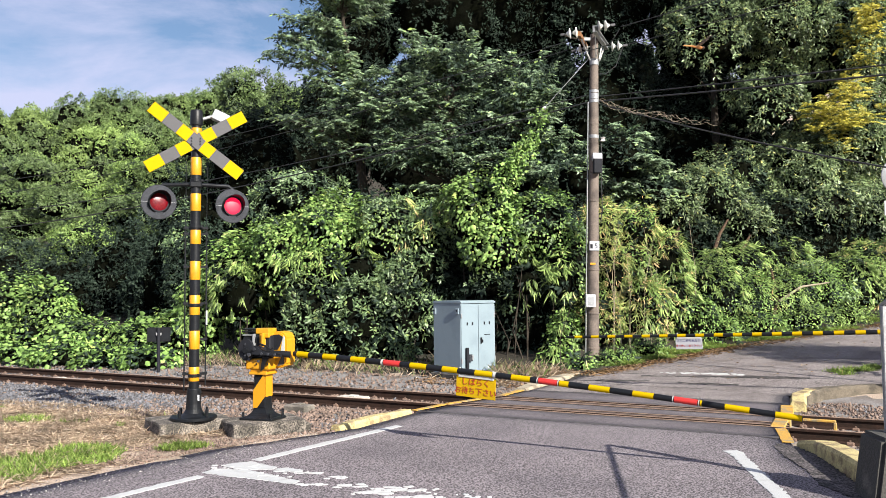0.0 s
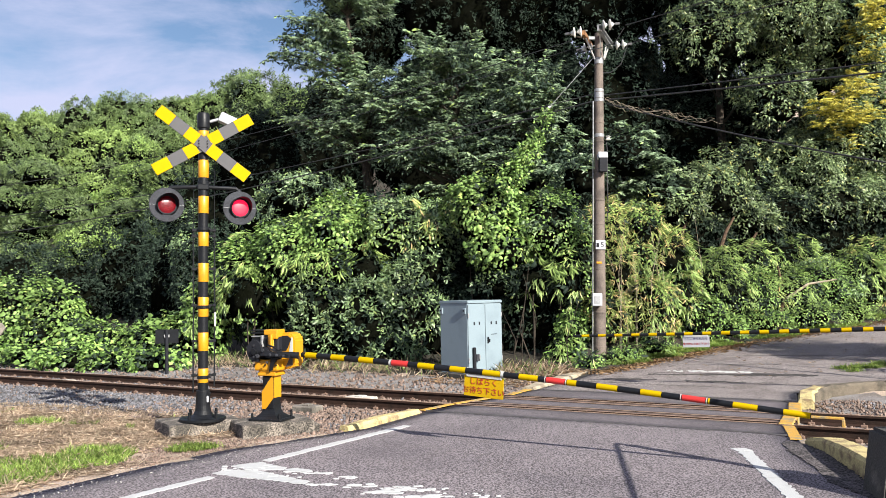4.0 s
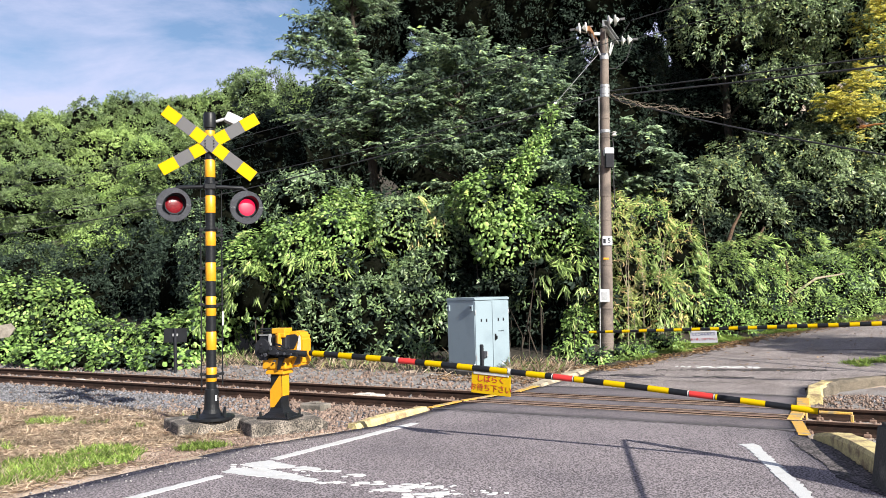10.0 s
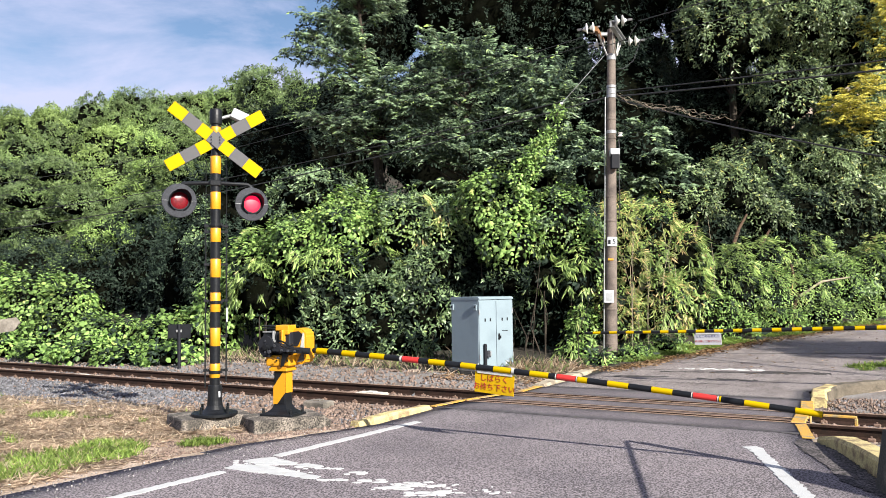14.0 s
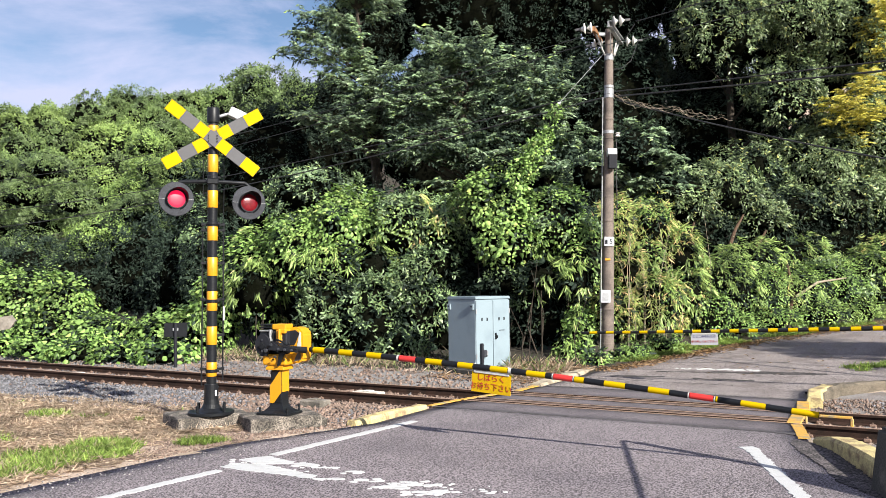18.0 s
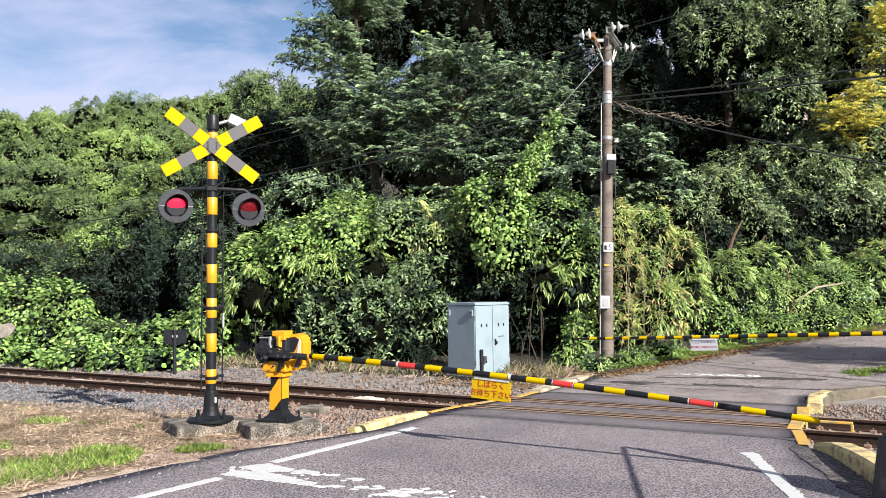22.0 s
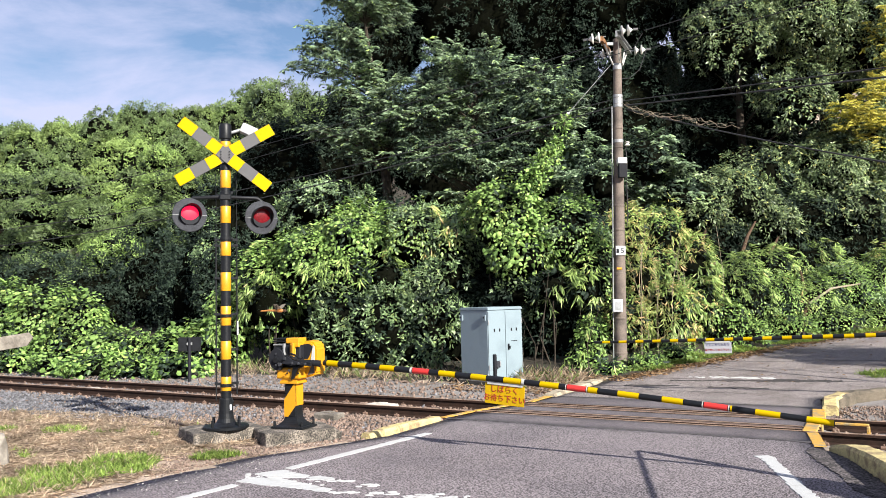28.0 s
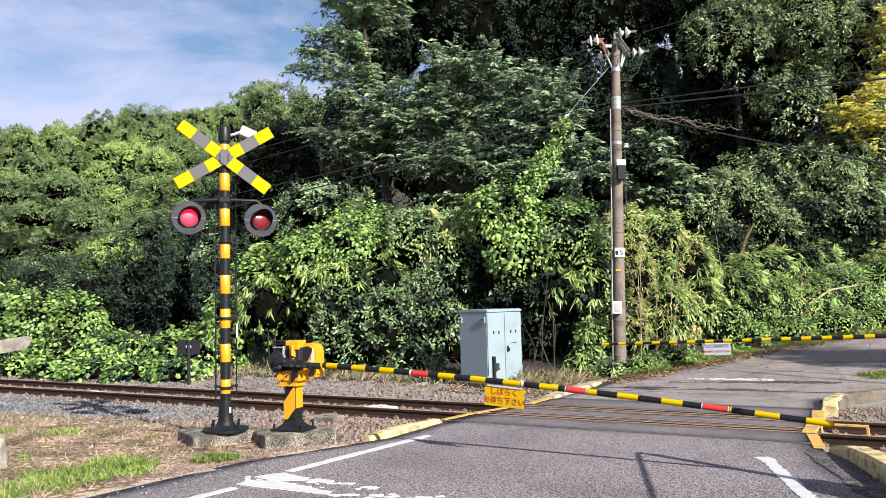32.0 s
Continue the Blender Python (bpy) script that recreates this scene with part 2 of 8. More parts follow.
CABINET = mat("pale_blue_grey_cabinet_paint", (0.188, 0.24, 0.27), 0.5, vary=0.07, scale=3.0, fine=60, bump=0.06, second=(0.155, 0.2, 0.23), patch=(0.5, 0.75), spec=0.35)
GALV = mat("galvanised_steel", (0.273, 0.280, 0.288), 0.5, metal=0.35, vary=0.18, scale=14, fine=70, bump=0.1)
POLE_CONCRETE = mat("brownish_pole_concrete", (0.135, 0.108, 0.09), 0.85, vary=0.25, scale=3.5, fine=60, bump=0.4, second=(0.07, 0.056, 0.048))
PORCELAIN = mat("white_porcelain", (0.569, 0.561, 0.531), 0.2, vary=0.06, scale=10, fine=50, bump=0.02)
BROWN_ARM = mat("rust_brown_arm", (0.212, 0.099, 0.038), 0.8, vary=0.25, scale=9, fine=60, bump=0.3)
WIRE = mat("black_cable", (0.015, 0.015, 0.017), 0.6, vary=0.1, scale=5, fine=60, bump=0.05)
BARK = mat("brown_bark", (0.034, 0.026, 0.018), 0.95, vary=0.35, scale=6, fine=35, bump=1.0, second=(0.024, 0.019, 0.013))
BARK_BROWN = mat("red_brown_bark", (0.085, 0.05, 0.028), 0.9, vary=0.4, scale=8, fine=40, bump=0.9, second=(0.04, 0.025, 0.016))
BARK_PALE = mat("pale_dead_bark", (0.318, 0.265, 0.197), 0.9, vary=0.2, scale=8, fine=50, bump=0.6)
STRAW = leaf_mat("dry_straw", (0.32, 0.235, 0.17), (0.66, 0.54, 0.41), None, 0.25, 0.6, 2.0, 0.2)
GRASS = leaf_mat("short_green_grass", (0.09, 0.15, 0.03), (0.36, 0.49, 0.12), (0.5, 0.45, 0.2), 0.4, 0.5, 1.6, 0.2)
# near-black filling of crowns: the shade between leaves put into the colour
CROWN_SHADE = mat("near_black_crown_shade", (0.0045, 0.005, 0.0035), 0.95, vary=0.5, scale=3.0, fine=30, bump=0.6, second=(0.003, 0.0035, 0.002), spec=0.0)
L_KUDZU = leaf_mat("kudzu_leaves", (0.042, 0.085, 0.018), (0.29, 0.455, 0.125), (0.42, 0.5, 0.15), 0.24, 0.45, spec=0.3)
L_BROAD = leaf_mat("glossy_broad_leaves", (0.028, 0.056, 0.02), (0.25, 0.36, 0.165), (0.3, 0.37, 0.12), 0.2, 0.33)
L_BAMBOO = leaf_mat("bamboo_grass_leaves", (0.07, 0.12, 0.03), (0.37, 0.51, 0.15), (0.55, 0.48, 0.22), 0.26, 0.4)
L_SASA = leaf_mat("yellowing_bamboo_grass", (0.13, 0.165, 0.045), (0.42, 0.5, 0.16), (0.68, 0.48, 0.24), 0.28, 0.45, tint_at=0.84, spec=0.3)
L_LIGHT = leaf_mat("sunny_evergreen_leaves", (0.027, 0.046, 0.019), (0.235, 0.32, 0.145), (0.4, 0.4, 0.12), 0.2, 0.36)
L_TREE = leaf_mat("tree_leaves", (0.028, 0.055, 0.026), (0.254, 0.350, 0.203), (0.32, 0.44, 0.12), 0.22, 0.36)
# leaf colour darkened to stand for shade inside crowns and deep in the wood
L_SHADE = leaf_mat("shade_toned_leaves", (0.008, 0.014, 0.010), (0.034, 0.052, 0.036), None, 0.08, 0.5, spec=0.07)
L_YELLOW = leaf_mat("yellow_autumn_leaves", (0.24, 0.24, 0.04), (0.68, 0.6, 0.1), None, 0.3, 0.45)
L_LEFT = leaf_mat("shady_hill_foot_leaves", (0.04, 0.07, 0.02), (0.158, 0.225, 0.081), None, 0.2, 0.45)
L_HILL_PALE = leaf_mat("pale_hill_foliage", (0.11, 0.165, 0.04), (0.22, 0.31, 0.085), None, 0.2, 0.6, 0.16)
L_HILL = leaf_mat("hill_foliage", (0.075, 0.125, 0.032), (0.173, 0.245, 0.078), None, 0.2, 0.6, 0.16)
L_MID = leaf_mat("sunlit_green_leaves", (0.05, 0.1, 0.02), (0.324, 0.460, 0.129), None, 0.24, 0.42)
L_LITTER = leaf_mat("fallen_leaves", (0.121, 0.061, 0.023), (0.303, 0.197, 0.099), None, 0.15, 0.7)
LAMP_ON = glow_mat("lit_red_lamp", (1.0, 0.009, 0.065), 0.5)
LAMP_OFF = mat("unlit_dark_red_lens", (0.121, 0.003, 0.007), 0.25, vary=0.25, scale=14, fine=70, bump=0.2)
DRAGON = mat("orange_insect_body", (0.303, 0.121, 0.023), 0.5, vary=0.2, scale=200, fine=900, bump=0.1)
DRAGON_DARK = mat("dark_insect_head", (0.045, 0.023, 0.011), 0.4, vary=0.2, scale=200, fine=900, bump=0.1)
DRAGON_WING = mat("brownish_insect_wing", (0.265, 0.227, 0.167), 0.35, vary=0.2, scale=300, fine=900, bump=0.1)
DRAGON_WING.node_tree.nodes["Principled BSDF"].inputs["Alpha"].default_value = 0.45


# ---- mesh helpers ----
def finish(name, bm, material, smooth=False):
    me = bpy.data.meshes.new(name)
    bmesh.ops.recalc_face_normals(bm, faces=bm.faces)
    if smooth:
        for f in bm.faces:
            f.smooth = True
    bm.to_mesh(me)
    bm.free()
    if smooth:
        me.set_sharp_from_angle(angle=radians(38))
    me.materials.append(material)
    return me


def part(name, bm, material, parent, label="", smooth=False):
    ob = new(name, finish(name, bm, material, smooth))
    ob.parent = parent
    if label:
        ob["label"] = label
    return ob


def thing(name, m, label, category, group="", kind=""):
    ob = new(name)
    ob.empty_display_size = 0.2
    ob.matrix_basis = m
    return tagged(ob, label, category, group, kind)


def solid(name, bm, material, label="", category="", group="", kind="", m=None, smooth=False):
    ob = new(name, finish(name, bm, material, smooth))
    if m is not None:
        ob.matrix_basis = m
    return tagged(ob, label, category, group, kind)


def box(bm, sx, sy, sz, m=None, bevel=0.0, seg=1):
    """A box of that size, its base on the origin."""
    m = m or Matrix()
    made = bmesh.ops.create_cube(bm, size=1.0, matrix=m @ Matrix.Translation((0, 0, sz / 2)) @ Matrix.Diagonal((sx, sy, sz, 1)))
    if bevel:
        edges = list({e for v in made["verts"] for e in v.link_edges})
        bmesh.ops.bevel(bm, geom=edges, offset=bevel, segments=seg, affect="EDGES", profile=0.5)
    return bm


def cyl(bm, r1, r2, h, m=None, seg=20):
    """An upright cylinder or cone, its base on the origin."""
    m = m or Matrix()
    bmesh.ops.create_cone(bm, cap_ends=True, segments=seg, radius1=r1, radius2=r2, depth=h, matrix=m @ Matrix.Translation((0, 0, h / 2)))
    return bm


def lathe(bm, profile, m=None, seg=24):
    """A body of revolution about z from (radius, height) pairs."""
    m = m or Matrix()
    rings = []
    for rad, z in profile:
        rings.append([bm.verts.new(m @ Vector((rad * math.cos(a), rad * math.sin(a), z))) for a in (2 * math.pi * i / seg for i in range(seg))])
    for a, b in zip(rings, rings[1:]):
        for i in range(seg):
            bm.faces.new((a[i], a[(i + 1) % seg], b[(i + 1) % seg], b[i]))
    for ring in (rings[0], rings[-1]):
        bm.faces.new(ring)
    return bm


def tube(bm, pts, radii, seg=8, cap=True):
    """A round rod along points."""
    pts = [Vector(p) for p in pts]
    if not hasattr(radii, "__len__"):
        radii = [radii] * len(pts)
    rings, side = [], None
    for i, p in enumerate(pts):
        d = (pts[min(i + 1, len(pts) - 1)] - pts[max(i - 1, 0)]).normalized()
        if side is None:
            side = d.orthogonal().normalized()
        side = (side - d * side.dot(d)).normalized()
        up = d.cross(side)
        rings.append([bm.verts.new(p + float(radii[i]) * (math.cos(a) * side + math.sin(a) * up)) for a in (2 * math.pi * k / seg for k in range(seg))])
    for a, b in zip(rings, rings[1:]):
        for k in range(seg):
            bm.faces.new((a[k], a[(k + 1) % seg], b[(k + 1) % seg], b[k]))
    if cap:
        bm.faces.new(rings[0])
        bm.faces.new(rings[-1])
    return bm


def slab(bm, poly, z0, z1, m=None):
    """A plate with the outline poly (x, y) from z0 to z1."""
    m = m or Matrix()
    low = [bm.verts.new(m @ Vector((x, y, z0))) for x, y in poly]
    top = [bm.verts.new(m @ Vector((x, y, z1))) for x, y in poly]
    bm.faces.new(low)
    bm.faces.new(top)
    for i in range(len(poly)):
        j = (i + 1) % len(poly)
        bm.faces.new((low[i], low[j], top[j], top[i]))
    return bm


def beam_between(bm, a, b, w, h):
    """A square bar from a to b."""
    a, b = Vector(a), Vector(b)
    m = Matrix.Translation(a) @ (b - a).to_track_quat("Z", "Y").to_matrix().to_4x4()
    return box(bm, w, h, (b - a).length, m)


def lettering(name, text, size, material, parent, m, label=""):
    """Raised writing, centred on m, facing its z axis."""
    cu = bpy.data.curves.new(name, "FONT")
    cu.body, cu.size, cu.extrude = text, size, 0.0012
    cu.align_x, cu.align_y = "CENTER", "CENTER"
    cu.resolution_u = 2
    tmp = new(name, cu)
    me = bpy.data.meshes.new_from_object(tmp.evaluated_get(bpy.context.evaluated_depsgraph_get()))
    bpy.data.objects.remove(tmp)
    me.materials.clear()
    me.materials.append(material)
    ob = new(name, me)
    ob.parent, ob.matrix_basis = parent, m
    if label:
        ob["label"] = label
    return ob


def mesh_from(name, verts, faces, material):
    """A mesh from numpy arrays of points and of triangles or quads."""
    me = bpy.data.meshes.new(name)
    k = faces.shape[1]
    me.vertices.add(len(verts))
    me.vertices.foreach_set("co", np.ascontiguousarray(verts, dtype=np.float32).ravel())
    me.loops.add(faces.size)
    me.loops.foreach_set("vertex_index", np.ascontiguousarray(faces, dtype=np.int32).ravel())
    me.polygons.add(len(faces))
    me.polygons.foreach_set("loop_start", np.arange(0, faces.size, k, dtype=np.int32))
    me.update(calc_edges=True)
    me.materials.append(material)
    return me


# ---- the lie of the land ----
TD = Vector((0.8697, -0.4936))      # along the track
TN = Vector((0.4936, 0.8697))       # across it, away from the camera
TO = Vector((0.0, 12.63))           # a point midway between the rails


def track(p, q):
    """World x, y at p metres along the track and q across it."""
    return TO.x + p * TD.x + q * TN.x, TO.y + p * TD.y + q * TN.y


def across(x, y):
    return (x - TO.x) * TN.x + (y - TO.y) * TN.y


def along(x, y):
    return (x - TO.x) * TD.x + (y - TO.y) * TD.y


# road edges, station by station, from behind the camera to the far bend
LEFT = ((-16, -6), (-9.6, 0), (-5.6, 4.2), (-3.8, 6.75), (-2.5, 8.75), (-1.05, 10.05), (-0.36, 11.34), (0.8, 12.54), (1.55, 14.0), (2.7, 15.7), (3.6, 16.4), (5.8, 18.2), (9.1, 19.95), (14, 22.5), (32, 30))
RIGHT = ((5.2, -6), (4.0, 0), (3.5, 4.2), (3.38, 6.84), (3.5, 8.0), (3.62, 8.6), (3.8, 9.12), (4.72, 11.3), (5.25, 12.6), (6.3, 12.95), (7.6, 13.3), (10.0, 14.7), (13.5, 17.0), (18, 19.5), (36, 25))


def road_z(x, y):
    q = across(x, y)
    t = np.clip((q - 2.5) / 14.0, 0, 1.5)
    return 1.05 * t ** 1.35


def edge_x(y, edge):
    return np.interp(y, [b for a, b in edge], [a for a, b in edge])


def ground_z(x, y):
    """Height of the ground sheet; takes numbers or arrays."""
    x, y = np.asarray(x, float), np.asarray(y, float)
    q = across(x, y)
    base = road_z(x, y)
    left = edge_x(y, LEFT) - x
    right = x - edge_x(y, RIGHT)
    off = np.maximum(left, right)
    far = np.clip((q - 3.2) / 2.5, 0, 1)
    # ballast bed beside the road, and the verge towards the camera
    bed = np.where(np.abs(q) < 1.2, -0.155, np.where(q < 0, np.interp(q, (-3.4, -1.9, -1.2), (-0.008, -0.17, -0.155)), np.interp(q, (1.2, 3.4), (-0.155, 0.0))))
    bed = np.where(q < -6, -0.008, bed)
    k = np.clip((off + 0.25) / 0.25, 0, 1)
    z = np.where(off < -0.25, base - 0.03, (base - 0.03) * (1 - k) + (base + bed) * k)
    # wooded slope behind
    w = np.minimum(q - 3.6, off - 0.6)
    w = np.clip(w, 0, None)
    rise = 0.10 * np.minimum(w, 3) + 0.2 * np.clip(w - 3, 0, 10) + 0.04 * np.clip(w - 13, 0, 60)
    z = z + rise * np.clip((y - 6) / 6, 0, 1)
    # the long hill far off
    hx, hy = x, y
    dist = np.hypot(hx, hy)
    ridge = 22.0 * np.exp(-((hy - 120) / 45.0) ** 2) * (0.80 + 0.25 * np.clip((hx + 75) / 60, -0.3, 1.6))
    z = z + ridge * np.clip((dist - 45) / 40, 0, 1)
    return z


def gz(x, y):
    return float(ground_z(x, y))


def build_ground():
    """One sheet to the horizon: fine near the crossing, coarse far off."""
    def axis(lo, hi, fine_lo, fine_hi, step):
        a = list(np.arange(fine_lo, fine_hi, step))
        v, s = fine_hi, step
        while v < hi:
            a.append(v)
            s *= 1.35
            v += s
        a.append(hi)
        v, s = fine_lo, step
        b = []
        while v > lo:
            s *= 1.35
            v -= s
            b.append(v)
        b.append(lo)
        return np.array(sorted(set(b + a)))
    xs = axis(-2500, 2500, -22, 22, 0.22)
    ys = axis(-2500, 2500, -4, 32, 0.22)
    gx, gy = np.meshgrid(xs, ys)
    zz = ground_z(gx, gy)
    rng = np.random.default_rng(3)
    zz = zz + rng.normal(0, 0.008, zz.shape) * (np.hypot(gx, gy) < 40)
    nx, ny = len(xs), len(ys)
    v = np.stack([gx, gy, zz], -1).reshape(-1, 3)
    i = np.arange((ny - 1) * nx).reshape(ny - 1, nx)[:, :-1].ravel()
    f = np.stack([i, i + 1, i + nx + 1, i + nx], 1)
    me = mesh_from("ground", v, f, VERGE)
    me.materials.append(BALLAST)
    me.materials.append(SOIL)
    c = v[f].mean(1)
    q = across(c[:, 0], c[:, 1])
    idx = np.zeros(len(f), np.int32)
    idx[(np.abs(q) < 2.9)] = 1
    idx[(q > 3.0) & (c[:, 0] < edge_x(c[:, 1], RIGHT))] = 2
    me.polygons.foreach_set("material_index", idx)
    me.polygons.foreach_set("use_smooth", np.ones(len(f), bool))
    ob = new("ground", me)
    tagged(ob, "dry grassy verge, ballast bed and wooded slope", "ground", kind="structure")


build_ground()


def strip(name, lefts, rights, z_of, material, label, category, lift=0.004, n_across=14, sub=6):
    """A paved sheet between two edges, with its side skirts."""
    L, R = [], []
    for (a, b), (c, d) in zip(zip(lefts, lefts[1:]), zip(rights, rights[1:])):
        for k in range(sub):
            t = k / sub
            L.append((a[0] + t * (b[0] - a[0]), a[1] + t * (b[1] - a[1])))
            R.append((c[0] + t * (d[0] - c[0]), c[1] + t * (d[1] - c[1])))
    L.append(lefts[-1])
    R.append(rights[-1])
    L, R = np.array(L, float), np.array(R, float)
    u = np.linspace(0, 1, n_across + 1)
    g = L[:, None] * (1 - u[None, :, None]) + R[:, None] * u[None, :, None]
    z = z_of(g[..., 0], g[..., 1]) + lift
    z[:, 0] -= 0.014
    z[:, -1] -= 0.014
    v = np.concatenate([g, z[..., None]], -1)
    n, m = v.shape[:2]
    low = v.copy()
    low[..., 2] -= 0.12
    vv = np.concatenate([v.reshape(-1, 3), low.reshape(-1, 3)])
    i = (np.arange((n - 1))[:, None] * m + np.arange(m - 1)[None]).ravel()
    top = np.stack([i, i + 1, i + m + 1, i + m], 1)
    o = n * m
    skirts = []
    for a in (np.arange(n - 1) * m, np.arange(n - 1) * m + m - 1):
        skirts.append(np.stack([a, a + m, a + m + o, a + o], 1))
    for a in (np.arange(m - 1), np.arange(m - 1) + (n - 1) * m):
        skirts.append(np.stack([a, a + 1, a + 1 + o, a + o], 1))
    me = mesh_from(name, vv, np.concatenate([top] + skirts), material)
    return tagged(new(name, me), label, category, kind="structure")


def flat(x, y):
    return road_z(x, y)


# near approach, dark strip by the rails, panel between the rails, far approach
def lane(q):
    """Left and right ends of the crossing at q across the track."""
    pl = np.interp(q, (-1.3, 1.6), (along(-0.36, 11.34), along(1.2, 13.4)))
    pr = np.interp(q, (-1.3, 1.6), (along(3.8, 9.12), along(5.0, 11.9)))
    return track(pl, q), track(pr, q)


l0, r0 = lane(-1.3)
strip("road", [*LEFT[:6], l0], [*RIGHT[:6], r0], flat, ASPHALT, "grey asphalt lane leading to the level crossing", "road", sub=5)
for q0, q1, what in ((-1.3, -0.61, ASPHALT_DARK), (-0.455, -0.25, PANEL_RUST), (-0.25, 0.25, ASPHALT_DARK), (0.25, 0.455, PANEL_RUST), (0.61, 1.5, ASPHALT_DARK)):
    la, ra = lane(q0)
    lb, rb = lane(q1)
    strip("crossing_panel", [la, lb], [ra, rb], flat, what, "dark smooth panel of the crossing between the rails", "road", sub=3, lift=0.002 if q0 > -1 else 0.006)
l1, r1 = lane(1.5)
strip("road_far", [l1, *LEFT[8:]], [r1, *RIGHT[8:]], flat, ASPHALT_FAR, "cracked grey asphalt lane climbing past the crossing", "road", lift=0.004, sub=5)


# ---- the track ----
def rail_profile():
    """Half section of a flat-bottomed rail, mirrored: (across, height) below the running surface."""
    half = ((0.0, 0.0), (0.026, -0.001), (0.0325, -0.008), (0.0325, -0.03), (0.009, -0.042), (0.008, -0.115), (0.062, -0.138), (0.0635, -0.153), (0.0, -0.153))
    return half + tuple((-a, b) for a, b in reversed(half[1:-1]))


def build_rail(q):
    bm = bmesh.new()
    prof = rail_profile()
    rings = []
    for p in np.arange(-60, 40.1, 4.0):
        ring = []
        for a, h in prof:
            x, y = track(p, q + a)
            ring.append(bm.verts.new((x, y, h)))
        rings.append(ring)
    n = len(prof)
    for a, b in zip(rings, rings[1:]):
        for i in range(n):
            f = bm.faces.new((a[i], a[(i + 1) % n], b[(i + 1) % n], b[i]))
            f.material_index = 1 if i in (0, n - 1) else 0
    ob = solid("rail", bm, RUST, "rusty brown steel railway rail on sleepers", "rail", "rails of the track", "structure")
    ob.data.materials.append(RAIL_TOP)
    return ob


for q in (-0.5335, 0.5335):
    build_rail(q)


def build_sleepers():
    """Sleepers every 0.6 m, each with rail clips."""
    bm = bmesh.new()
    box(bm, 0.2, 2.0, 0.14, Matrix.Translation((0, 0, -0.288)), 0.015)
    me = finish("sleeper", bm, SLEEPER)
    bm = bmesh.new()
    box(bm, 0.085, 0.05, 0.045, bevel=0.012)
    cyl(bm, 0.012, 0.012, 0.014, Matrix.Translation((0, 0, 0.05)), 6)
    clip = finish("rail_clip", bm, CLIP)
    turn = math.atan2(TD.y, TD.x)
    for k in range(-42, 26):
        p = k * 0.6 + 0.2
        on_road = along(-0.36, 11.34) - 0.1 < p < along(4.9, 11.7) + 0.1
        if on_road:
            continue
        x, y = track(p, 0)
        ob = tagged(new("sleeper", me), "worn concrete sleeper set in ballast", "sleeper", "sleepers under the rails", "structure")
        ob.matrix_basis = pose(x, y, 0, 0, 0, math.degrees(turn))
        for dq in (-0.5335 - 0.085, -0.5335 + 0.085, 0.5335 - 0.085, 0.5335 + 0.085):
            c = new("rail_clip", clip)
            c.parent = ob
            c.matrix_basis = pose(0, dq, -0.15)


build_sleepers()


def build_flangeways():
    """Steel edge strips along the rails in the crossing, with a dark groove floor."""
    for q, w in ((-0.455, 0.045), (0.455, 0.045), (-0.61, 0.03), (0.61, 0.03), (-0.25, 0.05), (0.25, 0.05)):
        la, ra = lane(q)
        bm = bmesh.new()
        p0, p1 = along(*la), along(*ra)
        c = [track(p0, q - w / 2), track(p1, q - w / 2), track(p1, q + w / 2), track(p0, q + w / 2)]
        slab(bm, c, -0.14, 0.008)
        ob = solid("guard_strip", bm, RUST, "rusty steel guard strip beside the rail", "guard rail", "guard strips of the crossing", "structure")
        ob.data.materials.append(RAIL_TOP)
        for f in ob.data.polygons:
            if f.normal.z > 0.7:
                f.material_index = 1
    for q0, q1 in ((-0.6, -0.465), (0.465, 0.6)):
        la, ra = lane((q0 + q1) / 2)
        bm = bmesh.new()
        p0, p1 = along(*la), along(*ra)
        slab(bm, [track(p0, q0), track(p1, q0), track(p1, q1), track(p0, q1)], -0.16, -0.152)
        solid("flangeway_floor", bm, RUST, "dirty groove floor beside the rail", "groove", kind="structure")


build_flangeways()


# ---- kerbs and painted lines ----
def kerb(pts, width, heights, material, label, name="kerb", base=-0.2):
    """A low wall along points, of varying height, with rounded top edges."""
    bm = bmesh.new()
    pts = [Vector(p) for p in pts]
    rings = []
    rng = random.Random(len(pts) * 7 + int(abs(pts[0].x * 100)))
    fine, hs = [], []
    for (a, b), (h0, h1) in zip(zip(pts, pts[1:]), zip(heights, heights[1:])):
        n = max(2, int((b - a).length / 0.12))
        for k in range(n):
            fine.append(a.lerp(b, k / n))
            hs.append(h0 + (h1 - h0) * k / n)
    fine.append(pts[-1])
    hs.append(heights[-1])
    for i, p in enumerate(fine):
        d = (fine[min(i + 1, len(fine) - 1)] - fine[max(i - 1, 0)]).normalized()
        s = Vector((-d.y, d.x))
        j = rng.uniform(-0.006, 0.006)
        ring = []
        for a, h in ((-0.5, base), (-0.47, hs[i] - 0.035), (-0.36, hs[i] + j), (0.36, hs[i] - j), (0.47, hs[i] - 0.035), (0.5, base)):
            ring.append(bm.verts.new((p.x + s.x * a * width, p.y + s.y * a * width, h + rng.uniform(-0.004, 0.004))))
        rings.append(ring)
    for a, b in zip(rings, rings[1:]):
        for k in range(5):
            bm.faces.new((a[k], a[k + 1], b[k + 1], b[k]))
    bm.faces.new(rings[0])
    bm.faces.new(rings[-1])
    return solid(name, bm, material, label, "kerb", "kerbs of the crossing", "structure")


